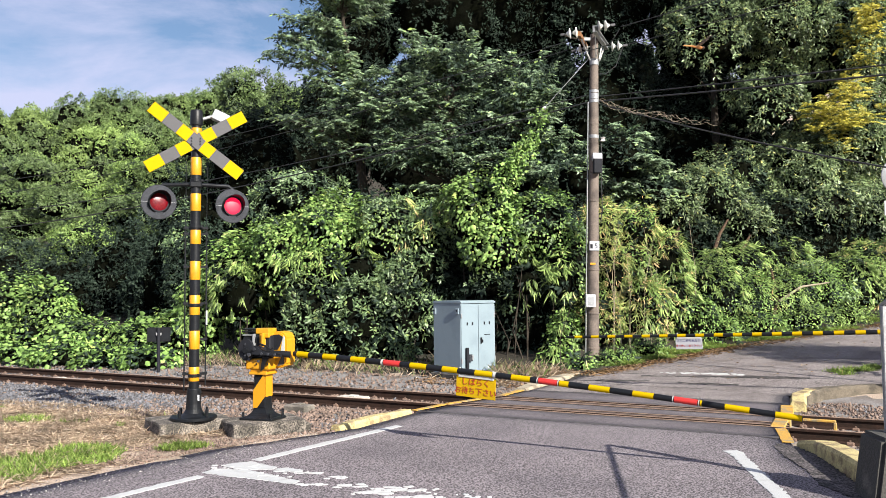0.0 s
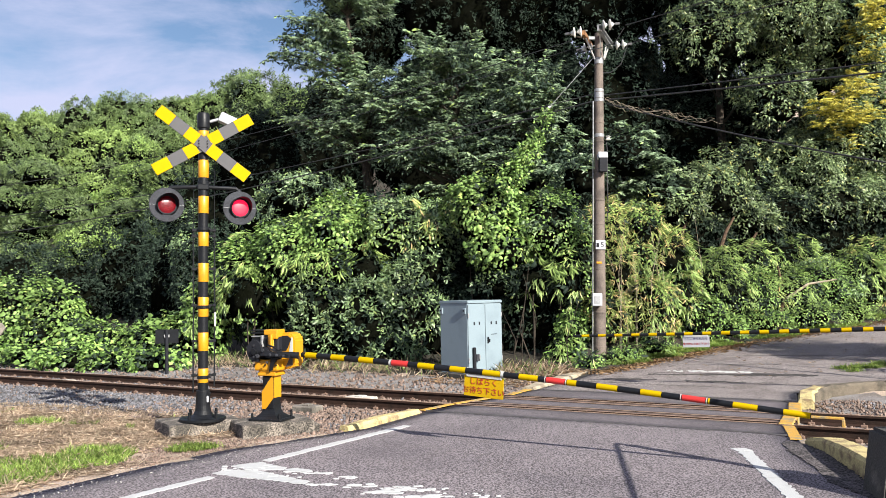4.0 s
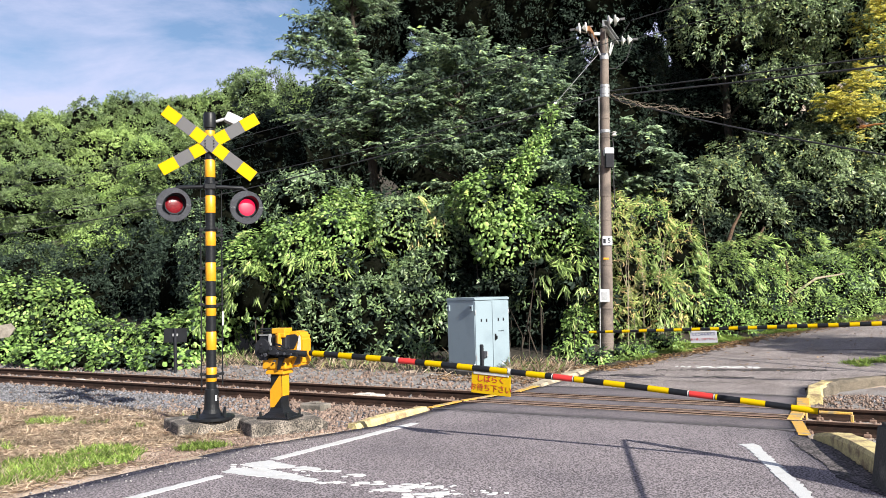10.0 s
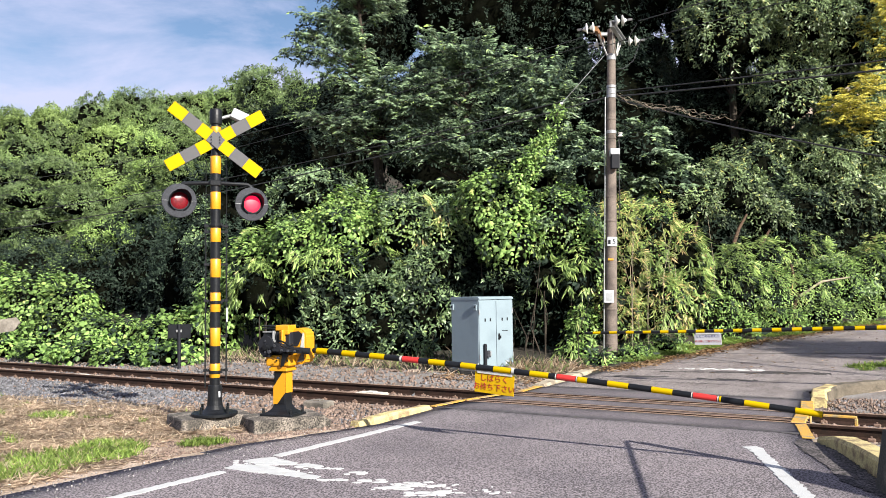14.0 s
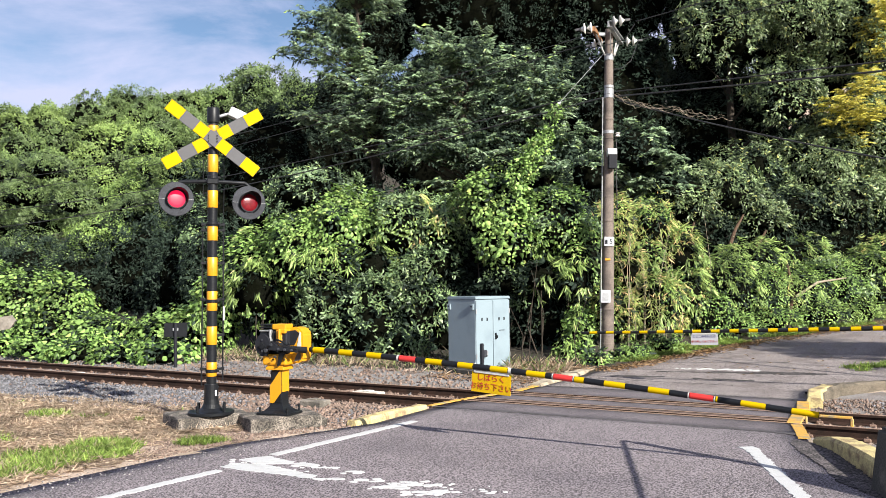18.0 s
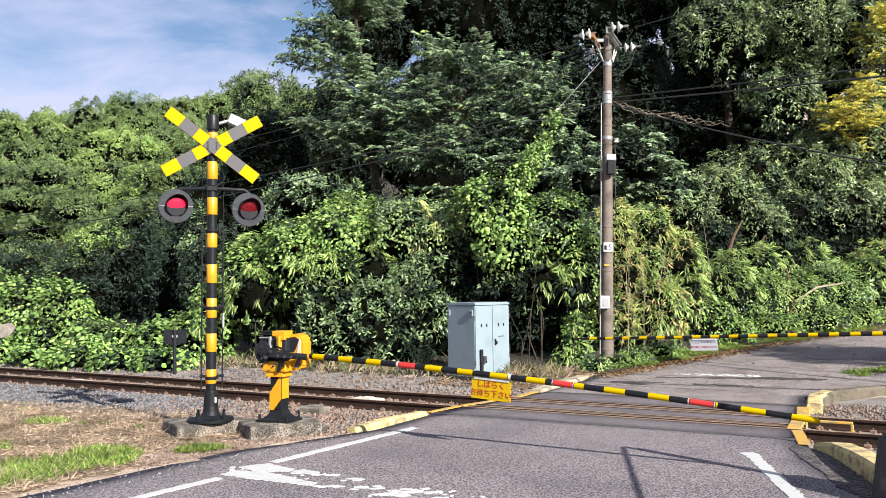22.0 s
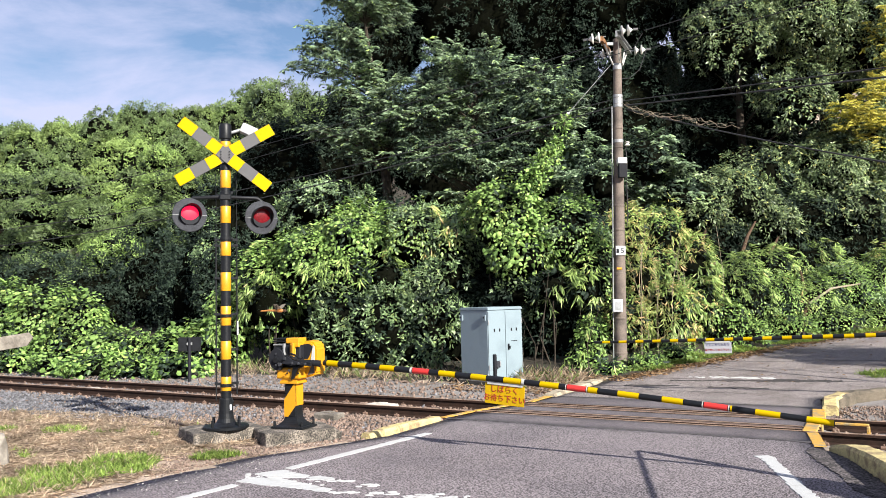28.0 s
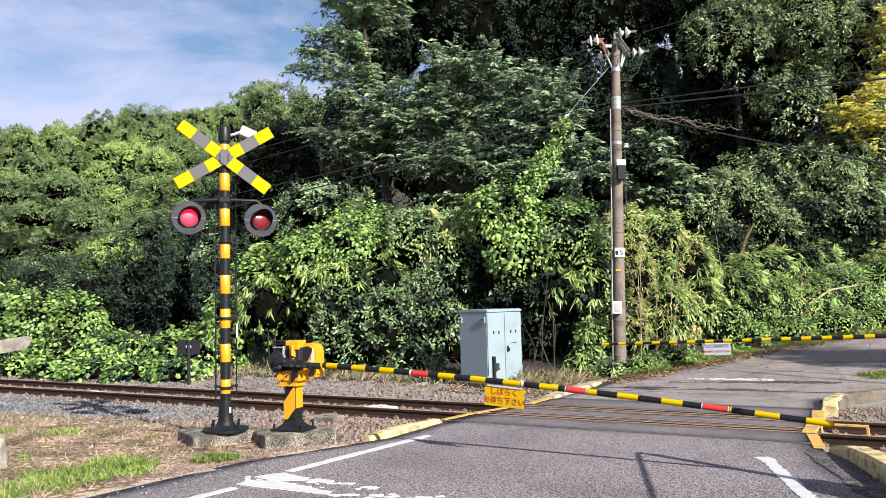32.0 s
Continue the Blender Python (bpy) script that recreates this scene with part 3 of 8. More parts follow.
kerb(((-1.33, 10.05), (-0.95, 10.62), (-0.5, 11.24)), 0.15, (0.025, 0.05, 0.045), KERB_YELLOW, "low rough concrete kerb with flaking yellow paint")
kerb(((3.8, 8.68), (3.77, 8.25), (3.66, 7.5), (3.52, 6.6)), 0.24, (0.04, 0.12, 0.16, 0.175), KERB_YELLOW, "long concrete kerb with flaking yellow paint")
kerb(((5.02, 11.75), (5.2, 12.12), (5.65, 12.48), (6.3, 12.66), (7.2, 12.8), (8.5, 12.9)), 0.2, (0.02, 0.08, 0.12, 0.14, 0.15, 0.16), KERB_WALL, "curved brown concrete kerb wall with a yellow end", base=-0.3)
kerb(((5.0, 11.68), (5.19, 12.12), (5.5, 12.4)), 0.22, (0.025, 0.087, 0.12), KERB_YELLOW, "yellow painted end of the kerb wall", base=-0.28)
kerb(((1.24, 13.55), (1.62, 14.25), (2.05, 14.95), (2.5, 15.75)), 0.26, (0.03, 0.06, 0.07, 0.06), KERB_PALE, "low pale broken concrete kerb by the bushes")


def marking(name, poly, material, label, lift=0.009):
    bm = bmesh.new()
    top = [bm.verts.new((x, y, float(road_z(x, y)) + lift)) for x, y in poly]
    low = [bm.verts.new((x, y, float(road_z(x, y)) + 0.0015)) for x, y in poly]
    bm.faces.new(top)
    for i in range(len(poly)):
        j = (i + 1) % len(poly)
        bm.faces.new((top[i], top[j], low[j], low[i]))
    return solid(name, bm, material, label, "road marking", "painted markings on the road", "structure")


def ragged(a, b, width, rng, step=0.06, wear=0.25):
    """Outline of a worn painted line from a to b."""
    a, b = Vector(a), Vector(b)
    d = (b - a).normalized()
    s = Vector((-d.y, d.x)) * width / 2
    n = max(3, int((b - a).length / step))
    one, two = [], []
    for i in range(n + 1):
        p = a.lerp(b, i / n)
        one.append(p + s * (1 - wear * rng.random()))
        two.append(p - s * (1 - wear * rng.random()))
    return [(v.x, v.y) for v in one + two[::-1]]


def chips(cx, cy, wx, wy, n, rng, size=0.05):
    """Leftover flakes of old paint over a patch."""
    for _ in range(n):
        x, y = cx + rng.uniform(-wx, wx), cy + rng.uniform(-wy, wy)
        k = rng.randint(5, 7)
        r = size * rng.uniform(0.2, 0.95)
        e = rng.uniform(1.2, 3.6)
        marking("paint_flake", [(x + e * r * math.cos(2 * math.pi * i / k) * rng.uniform(0.6, 1), y + r * math.sin(2 * math.pi * i / k) * rng.uniform(0.6, 1)) for i in range(k)], PAINT_WHITE, "leftover flake of white road paint", rng.uniform(0.0095, 0.014))


def frayed(poly, rng, step=0.035, wear=0.016):
    """A patch of paint with a broken edge."""
    out = []
    for (x0, y0), (x1, y1) in zip(poly, poly[1:] + poly[:1]):
        n = max(2, int(math.hypot(x1 - x0, y1 - y0) / step))
        for i in range(n):
            out.append((x0 + (x1 - x0) * i / n + rng.uniform(-1, 1) * wear, y0 + (y1 - y0) * i / n + rng.uniform(-1, 1) * wear))
    return out


def build_markings():
    rng = random.Random(5)
    white = "worn white painted road line"
    marking("road_line", ragged((-0.56, 10.1), (-1.86, 8.13), 0.13, rng), PAINT_WHITE, white)
    marking("road_line", ragged((-2.2, 7.46), (-4.4, 4.2), 0.13, rng, wear=0.35), PAINT_WHITE, white)
    marking("road_line", ragged((2.87, 8.36), (2.89, 8.23), 0.17, rng, wear=0.15), PAINT_WHITE, white)
    marking("road_line", ragged((2.89, 8.22), (2.62, 6.4), 0.16, rng, step=0.035, wear=0.4), PAINT_WHITE, white)
    marking("road_line", ragged((2.62, 6.4), (2.2, 4.4), 0.13, rng, wear=0.4), PAINT_WHITE, white)
    # worn stop bar
    bar = "worn white stop bar on asphalt"
    for k, poly in enumerate((((-2.22, 7.6), (-2.17, 7.77), (-1.85, 7.7), (-1.48, 7.41), (-1.27, 7.22), (-1.29, 7.12), (-1.58, 7.27), (-1.91, 7.43)), ((-2.14, 7.92), (-1.89, 8.08), (-1.59, 7.81), (-1.61, 7.69), (-1.95, 7.75)), ((-1.6, 7.73), (-1.48, 7.77), (-1.31, 7.64), (-1.37, 7.56)))):
        marking("stop_bar", frayed(poly, rng), PAINT_WHITE, bar, 0.0088 + 0.0006 * k)
    # crumbling dark edge between the line and the kerb
    marking("pothole_patch", frayed(((3.3, 8.1), (3.4, 8.55), (3.52, 8.75), (3.62, 8.5), (3.63, 8.1), (3.52, 7.4), (3.38, 6.6), (3.2, 6.3), (3.12, 6.9), (3.26, 7.5)), rng, 0.03, 0.02), ASPHALT_CRUMB, "crumbling dark asphalt along the kerb", 0.006)
    for x, y, wx, wy, n, size in ((-1.9, 7.8, 0.3, 0.12, 20, 0.02), (-1.55, 7.5, 0.3, 0.12, 14, 0.025), (-1.2, 7.52, 0.07, 0.03, 8, 0.025), (-0.98, 7.34, 0.1, 0.04, 12, 0.022), (-1.16, 7.08, 0.1, 0.03, 14, 0.025), (-0.81, 7.03, 0.12, 0.05, 14, 0.026), (-0.62, 6.78, 0.14, 0.05, 16, 0.034), (-0.48, 6.86, 0.14, 0.06, 16, 0.034), (-0.31, 6.6, 0.2, 0.08, 20, 0.034), (-0.4, 6.97, 0.12, 0.03, 8, 0.024), (-0.22, 6.84, 0.16, 0.05, 12, 0.024), (0.1, 6.7, 0.3, 0.12, 12, 0.02)):
        chips(x, y, wx, wy, n, rng, size)
    # faint bar past the rails
    for k in range(30):
        t = rng.random()
        x, y = 4.0 + 1.35 * t, 15.45 - 0.65 * t + rng.uniform(-0.1, 0.1)
        w = rng.uniform(0.02, 0.075)
        marking("paint_flake", [(x - w, y - 0.018), (x + w, y - 0.024 + rng.uniform(-0.012, 0.012)), (x + w * 0.8, y + 0.02), (x - w * 0.9, y + 0.026)], PAINT_WHITE, "leftover flake of white road paint", rng.uniform(0.0095, 0.014))
    # yellow edge lines over the crossing
    yl = "worn yellow line along the edge of the crossing"
    for a, b, w in (((-0.42, 11.38), (0.0, 11.95), 0.1), ((0.03, 11.98), (0.72, 12.72), 0.1), ((0.9, 12.9), (1.5, 13.95), 0.12)):
        marking("edge_line", ragged(a, b, w, rng, wear=0.3), PAINT_YELLOW, yl, 0.013)
    marking("edge_line", ragged((3.64, 8.78), (3.9, 9.62), 0.13, rng, wear=0.12), PAINT_YELLOW, yl, 0.013)
    # potholes past the rails
    for a, b, w in (((3.6, 15.1), (4.7, 14.75), 0.16), ((4.5, 14.8), (6.2, 14.15), 0.24), ((2.7, 14.75), (3.6, 14.45), 0.22), ((4.0, 14.15), (4.9, 13.75), 0.2), ((5.3, 14.65), (6.3, 14.2), 0.24)):
        marking("pothole_patch", ragged(a, b, w, rng, step=0.05, wear=0.9), POTHOLE, "shallow dark broken patch in the asphalt", 0.0085)
    # thin dark lines across the far lane and dark crumbs beside the rails
    for a, b in (((2.9, 15.7), (6.6, 14.0)), ((3.6, 16.3), (6.2, 15.6)), ((4.9, 17.2), (9.0, 15.9)), ((2.2, 14.6), (4.4, 13.3)), ((4.2, 15.9), (5.6, 17.3))):
        marking("thin_dark_line", ragged(a, b, 0.035, rng, step=0.09, wear=0.95), TAR, "thin dark line across the asphalt", 0.0078)
    # dark seam where old and new asphalt meet
    la, ra = lane(-1.3)
    marking("tar_seam", ragged(la, ra, 0.12, rng, step=0.12, wear=0.85), TAR, "dark seam between old and new asphalt", 0.0082)


build_markings()


def crossing_ends():
    """Yellow timber end boards beside the rails and steel brackets at the right-hand edge."""
    for a, b, w, lab in (((3.92, 9.75), (4.36, 10.62), 0.17, "yellow painted timber end board"), ((4.45, 10.75), (4.74, 11.45), 0.17, "yellow painted timber end board")):
        bm = bmesh.new()
        a, b = Vector((*a, 0)), Vector((*b, 0))
        m = Matrix.Translation((a + b) / 2 + Vector((0, 0, -0.15))) @ Matrix.Rotation(math.atan2((b - a).y, (b - a).x), 4, "Z")
        box(bm, (b - a).length, w, 0.165, m, 0.012)
        solid("end_board", bm, PAINT_YELLOW, lab + " at the edge of the crossing", "board", "end boards of the crossing", "structure")
    t = thing("rail_bracket", pose(4.62, 10.0, -0.16, 0, 0, -29.6), "yellow steel bracket between the rails", "bracket")
    part("top_bar", box(bmesh.new(), 0.5, 0.05, 0.03, Matrix.Translation((-0.15, 0, 0.17)), 0.006), PAINT_YELLOW, t)
    part("upright", box(bmesh.new(), 0.035, 0.06, 0.19, Matrix.Translation((0.09, 0, -0.02)), 0.006), PAINT_YELLOW, t)
    part("foot_bar", box(bmesh.new(), 0.45, 0.05, 0.03, Matrix.Translation((-0.2, -0.1, 0.0)), 0.006), PAINT_YELLOW, t)
    # pads on the sleepers further along
    for (x, y, z, sx, sy, sz), m, lab in (((-1.5, 13.5, -0.16, 0.52, 0.26, 0.1), PALE_COVER, "pale grey cable cover between the rails"), ((-7.8, 16.75, -0.16, 0.8, 0.24, 0.11), PALE_COVER, "pale grey cable cover between the rails"), ((-10.6, 17.55, -0.17, 0.5, 0.3, 0.14), CONCRETE, "small concrete trough block beside the rail"), ((-2.2, 12.5, -0.18, 0.42, 0.26, 0.13), CONCRETE, "small concrete trough block beside the rail")):
        bm = bmesh.new()
        box(bm, sx, sy, sz, None, 0.02)
        box(bm, sx * 0.3, sy * 0.5, 0.02, Matrix.Translation((0, 0, sz)), 0.005)
        solid("cable_cover", bm, m, lab, "cover", "covers along the track", m=pose(x, y, z, 0, 0, -29.6))


crossing_ends()


# ---- level crossing warning signal ----
def build_signal():
    t = thing("crossing_signal", pose(-3.0, 9.87, 0.15, 0, 0.3, 15), "yellow and black level crossing signal with crossbuck and two red lamps", "crossing signal")
    bm = bmesh.new()
    lathe(bm, ((0.268, 0.0), (0.272, 0.006), (0.272, 0.03), (0.266, 0.036), (0.17, 0.04), (0.16, 0.045), (0.115, 0.075), (0.092, 0.12), (0.085, 0.18), (0.08, 0.352), (0.076, 0.36), (0.065, 0.362)), seg=28)
    base = part("base_flange", bm, BLACK_PAINT, t, "black cast iron flange")
    for k in range(4):
        a = radians(45 + 90 * k)
        part("anchor_bolt", cyl(bmesh.new(), 0.02, 0.018, 0.085, Matrix.Translation((0.215 * math.cos(a), 0.215 * math.sin(a), 0.035)), 6), BLACK_PAINT, base)
    part("mast", cyl(bmesh.new(), 0.06, 0.058, 3.3, Matrix.Translation((0, 0, 0.36)), 24), BLACK_PAINT, t, smooth=True)
    for z0, z1 in ((0.45, 0.62), (0.83, 1.05), (1.24, 1.475), (1.66, 1.885), (2.09, 2.26), (2.49, 2.70), (2.925, 3.14), (3.40, 3.50)):
        bm = bmesh.new()
        lathe(bm, ((0.0605, z0), (0.0625, z0 + 0.003), (0.0625, z1 - 0.003), (0.0605, z1)), seg=24)
        part("yellow_band", bm, YELLOW, t, "yellow band", True)
    for z in (0.515, 1.355, 2.3, 0.32, 2.86):
        bm = bmesh.new()
        lathe(bm, ((0.066, z - 0.02), (0.07, z - 0.015), (0.07, z + 0.015), (0.066, z + 0.02)), seg=24)
        box(bm, 0.03, 0.03, 0.03, Matrix.Translation((0.075, -0.02, z - 0.015)), 0.004)
        part("clamp_ring", bm, BLACK_PAINT, t, smooth=False)
    part("cap", lathe(bmesh.new(), ((0.06, 3.53), (0.074, 3.535), (0.076, 3.55), (0.074, 3.70), (0.066, 3.72), (0.02, 3.725)), seg=24), BLACK_PAINT, t, smooth=True)
    # conduits beside the mast
    for x, z0, z1 in ((-0.115, 0.33, 2.28), (0.13, 0.4, 2.28), (-0.115, 2.28, 3.1), (0.13, 2.28, 3.1)):
        part("conduit", tube(bmesh.new(), ((x, 0.02, z0), (x + 0.002, 0.025, (z0 + z1) / 2), (x, 0.02, z1)), 0.009 if z0 < 2 else 0.004, 8), BLACK_PAINT, t, smooth=True)
    for z in (0.52, 0.93, 1.36, 1.8, 2.2, 2.27):
        bm = bmesh.new()
        box(bm, 0.27, 0.02, 0.03, Matrix.Translation((0.005, 0.02, z)), 0.003)
        for x in (-0.115, 0.13):
            box(bm, 0.04, 0.035, 0.035, Matrix.Translation((x, 0.02, z)), 0.004)
        part("conduit_bracket", bm, BLACK_PAINT, t)
    part("tag", box(bmesh.new(), 0.02, 0.012, 0.17, Matrix.Translation((0.14, -0.03, 1.12)), 0.003), WHITE_PLATE, t, "small white tag")
    part("sticker", box(bmesh.new(), 0.025, 0.004, 0.07, Matrix.Translation((0.055, -0.067, 0.22)), 0.001), WHITE_PLATE, t, "white sticker")
    # crossbuck: two crossed boards
    for ang, off in ((-37.5, -0.095), (30.5, -0.082)):
        m = Matrix.Translation((0.0, off, 3.325)) @ Matrix.Rotation(radians(-ang), 4, "Y")
        board = part("crossbuck_board", box(bmesh.new(), 1.31, 0.010, 0.15, m @ Matrix.Translation((0, 0, -0.075)), 0.003), GREY_BAND, t, "grey and yellow striped board")
        for x0, x1 in ((-0.655, -0.445), (-0.245, -0.085), (0.085, 0.245), (0.445, 0.655)):
            part("yellow_stripe", box(bmesh.new(), x1 - x0 - 0.004, 0.003, 0.146, m @ Matrix.Translation(((x0 + x1) / 2, -0.007, -0.073)), 0.001), YELLOW_SHEET, board, "bright yellow reflective panel")
    for x in (-0.05, 0.05):
        for z in (-0.035, 0.0, 0.035):
            part("board_bolt", cyl(bmesh.new(), 0.009, 0.009, 0.012, Matrix.Translation((x, -0.1, 3.325 + z)) @ Matrix.Rotation(radians(90), 4, "X"), 8), BLACK_PAINT, t)
    part("board_bracket", box(bmesh.new(), 0.16, 0.09, 0.12, Matrix.Translation((0, -0.035, 3.265)), 0.01), BLACK_PAINT, t)
    # white horn box behind the cap
    sp = part("sounder", box(bmesh.new(), 0.2, 0.16, 0.12, pose(0.26, 0.06, 3.60, 0, 24, 0), 0.012, 2), WHITE_PLATE, t, "white warning sounder box")
    part("sounder_arm", tube(bmesh.new(), ((0.06, 0.03, 3.62), (0.2, 0.05, 3.67)), 0.02, 10), GALV, sp, smooth=True)
    # lamp arm and lamps
    arm = part("lamp_arm", tube(bmesh.new(), ((-0.42, 0, 2.76), (-0.38, 0, 2.80), (-0.1, 0, 2.81), (0.1, 0, 2.81), (0.38, 0, 2.80), (0.43, 0, 2.76)), 0.024, 12), BLACK_PAINT, t, smooth=True)
    part("arm_clamp", box(bmesh.new(), 0.14, 0.14, 0.075, Matrix.Translation((0, 0, 2.772)), 0.012), BLACK_PAINT, arm)
    for x, zc, side in ((-0.42, 2.585, -1), (0.43, 2.555, 1)):
        m = Matrix.Translation((x, -0.05, zc)) @ Matrix.Rotation(radians(16), 4, "Z") @ Matrix.Rotation(radians(90), 4, "X")
        unit = part("lamp_board", lathe(bmesh.new(), ((0.2, -0.008), (0.207, 0.0), (0.2, 0.006), (0.14, 0.008), (0.125, 0.012)), m, 40), LAMP_BOARD, t, "round dark grey lamp backboard", True)
        part("lamp_body", lathe(bmesh.new(), ((0.09, -0.19), (0.115, -0.17), (0.12, -0.008)), m, 28), BLACK_PAINT, unit, smooth=True)
        part("hanger", tube(bmesh.new(), ((x, 0, 2.78), (x, 0.02, zc + 0.1)), 0.02, 8), BLACK_PAINT, unit, smooth=True)
        # hood: a tube open at the front, cut away below
        bm = bmesh.new()
        seg = 40
        for r, flip in ((0.128, 1), (0.122, -1)):
            ring0, ring1 = [], []
            for i in range(seg + 1):
                a = radians(-68) + radians(316) * i / seg
                c, s = math.cos(a), math.sin(a)
                depth = 0.03 + 0.13 * max(0.0, (s + 0.75) / 1.75)
                ring0.append(bm.verts.new(m @ Vector((r * c, r * s, 0.008))))
                ring1.append(bm.verts.new(m @ Vector((r * c, r * s, depth))))
            for i in range(seg):
                bm.faces.new((ring0[i], ring0[i + 1], ring1[i + 1], ring1[i]))
        part("hood", bm, BLACK_PAINT, unit, smooth=True)
        part("lens_ring", lathe(bmesh.new(), ((0.115, 0.008), (0.121, 0.01), (0.121, 0.02), (0.117, 0.022), (0.1155, 0.02)), m, 32), DARK_GREY, unit, smooth=True)
        for sx in (-1, 1):
            part("board_seam", box(bmesh.new(), 0.075, 0.003, 0.003, m @ Matrix.Translation((sx * 0.165, 0, 0.0085))), GALV, unit)
        # turning lamp disc: one face lit, the other dark
        bm = bmesh.new()
        lathe(bm, ((0.112, 0.0005), (0.102, 0.009), (0.065, 0.018), (0.02, 0.022), (0.001, 0.0225)), None, 32)
        bmesh.ops.recalc_face_normals(bm, faces=bm.faces)
        dark = lathe(bmesh.new(), ((0.112, -0.0005), (0.102, -0.009), (0.065, -0.018), (0.02, -0.022), (0.001, -0.0225)), None, 32)
        disc = part("lamp_disc", bm, LAMP_ON, unit, "round red lamp face, lit and dark by turns", True)
        tmp = bpy.data.meshes.new("tmp")
        dark.to_mesh(tmp)
        dark.free()
        both = bmesh.new()
        both.from_mesh(disc.data)
        n = len(both.faces)
        both.from_mesh(tmp)
        both.faces.ensure_lookup_table()
        for f in both.faces[n:]:
            f.material_index = 1
        for f in both.faces:
            f.smooth = True
        both.to_mesh(disc.data)
        both.free()
        disc.data.materials.append(LAMP_OFF)
        DISCS.append((disc, m, side))
    return t


DISCS = []
build_signal()


def pedestal(x, y, sx, sy, h, turn, label, notch=False):
    bm = bmesh.new()
    box(bm, sx, sy, h + 0.25, Matrix.Translation((0, 0, -0.25)), 0.025, 2)
    if notch:
        box(bm, 0.12, sy * 0.7, h + 0.2, Matrix.Translation((sx / 2 + 0.05, 0.05, -0.27)), 0.02)
    bmesh.ops.subdivide_edges(bm, edges=[e for e in bm.edges if e.calc_length() > 0.12], cuts=4, use_grid_fill=True)
    rng = random.Random(int(x * 50))
    for v in bm.verts:
        v.co += Vector((rng.uniform(-1, 1), rng.uniform(-1, 1), rng.uniform(-1, 1))) * 0.005
    solid("concrete_pedestal", bm, PEDESTAL, label, "pedestal", "pedestals beside the road", m=pose(x, y, 0.15 - h, 0, 0, turn))


pedestal(-3.1, 10.0, 0.86, 0.7, 0.24, 34, "rough concrete pedestal under the warning signal")
pedestal(-2.16, 9.84, 0.86, 0.62, 0.24, 28, "rough concrete pedestal under the barrier machine", True)


# ---- barrier machine and its boom ----
BOOM_CUTS = (0.0, 0.032, 0.069, 0.106, 0.141, 0.179, 0.216, 0.222, 0.262, 0.284, 0.323, 0.357, 0.392, 0.428, 0.466, 0.473, 0.503, 0.542, 0.554, 0.557, 0.594, 0.597, 0.616, 0.652, 0.691, 0.73, 0.767, 0.797, 0.8, 0.839, 0.842, 0.846, 0.881, 0.92, 0.957, 0.997)
BOOM_TONES = "YKYKYKWRKYKYKYWKYKWRWYKYKYKWRWYKYKY"
TONES = {"Y": (YELLOW_SHEET, "yellow_band"), "K": (BLACK_PAINT, "black_band"), "W": (WHITE_TAPE, "white_band"), "R": (RED, "red_band")}


def boom(parent, a, b, bow, r0, r1, cuts, tones):
    """A striped rod from a to b that bows upward, one piece for each band."""
    a, b = Vector(a), Vector(b)

    def at(s):
        p = a.lerp(b, s)
        p.z += bow * 4 * s * (1 - s)
        return p
    rod = part("boom", tube(bmesh.new(), [at(s) for s in np.linspace(-0.01, cuts[-1], 24)], [r0 + (r1 - r0) * s - 0.003 for s in np.linspace(0, 1, 24)], 12), BLACK_PAINT, parent, "striped crossing barrier boom", True)
    for (s0, s1), k in zip(zip(cuts, cuts[1:]), tones):
        m, nm = TONES[k]
        g = 0.0006
        r = [r0 + (r1 - r0) * s for s in (s0, (s0 + s1) / 2, s1)]
        if k == "W":
            r = [x + 0.002 for x in r]
        part(nm, tube(bmesh.new(), [at(s0 + g), at((s0 + s1) / 2), at(s1 - g)], r, 14, cap=False), m, rod, smooth=True)
    return rod, at


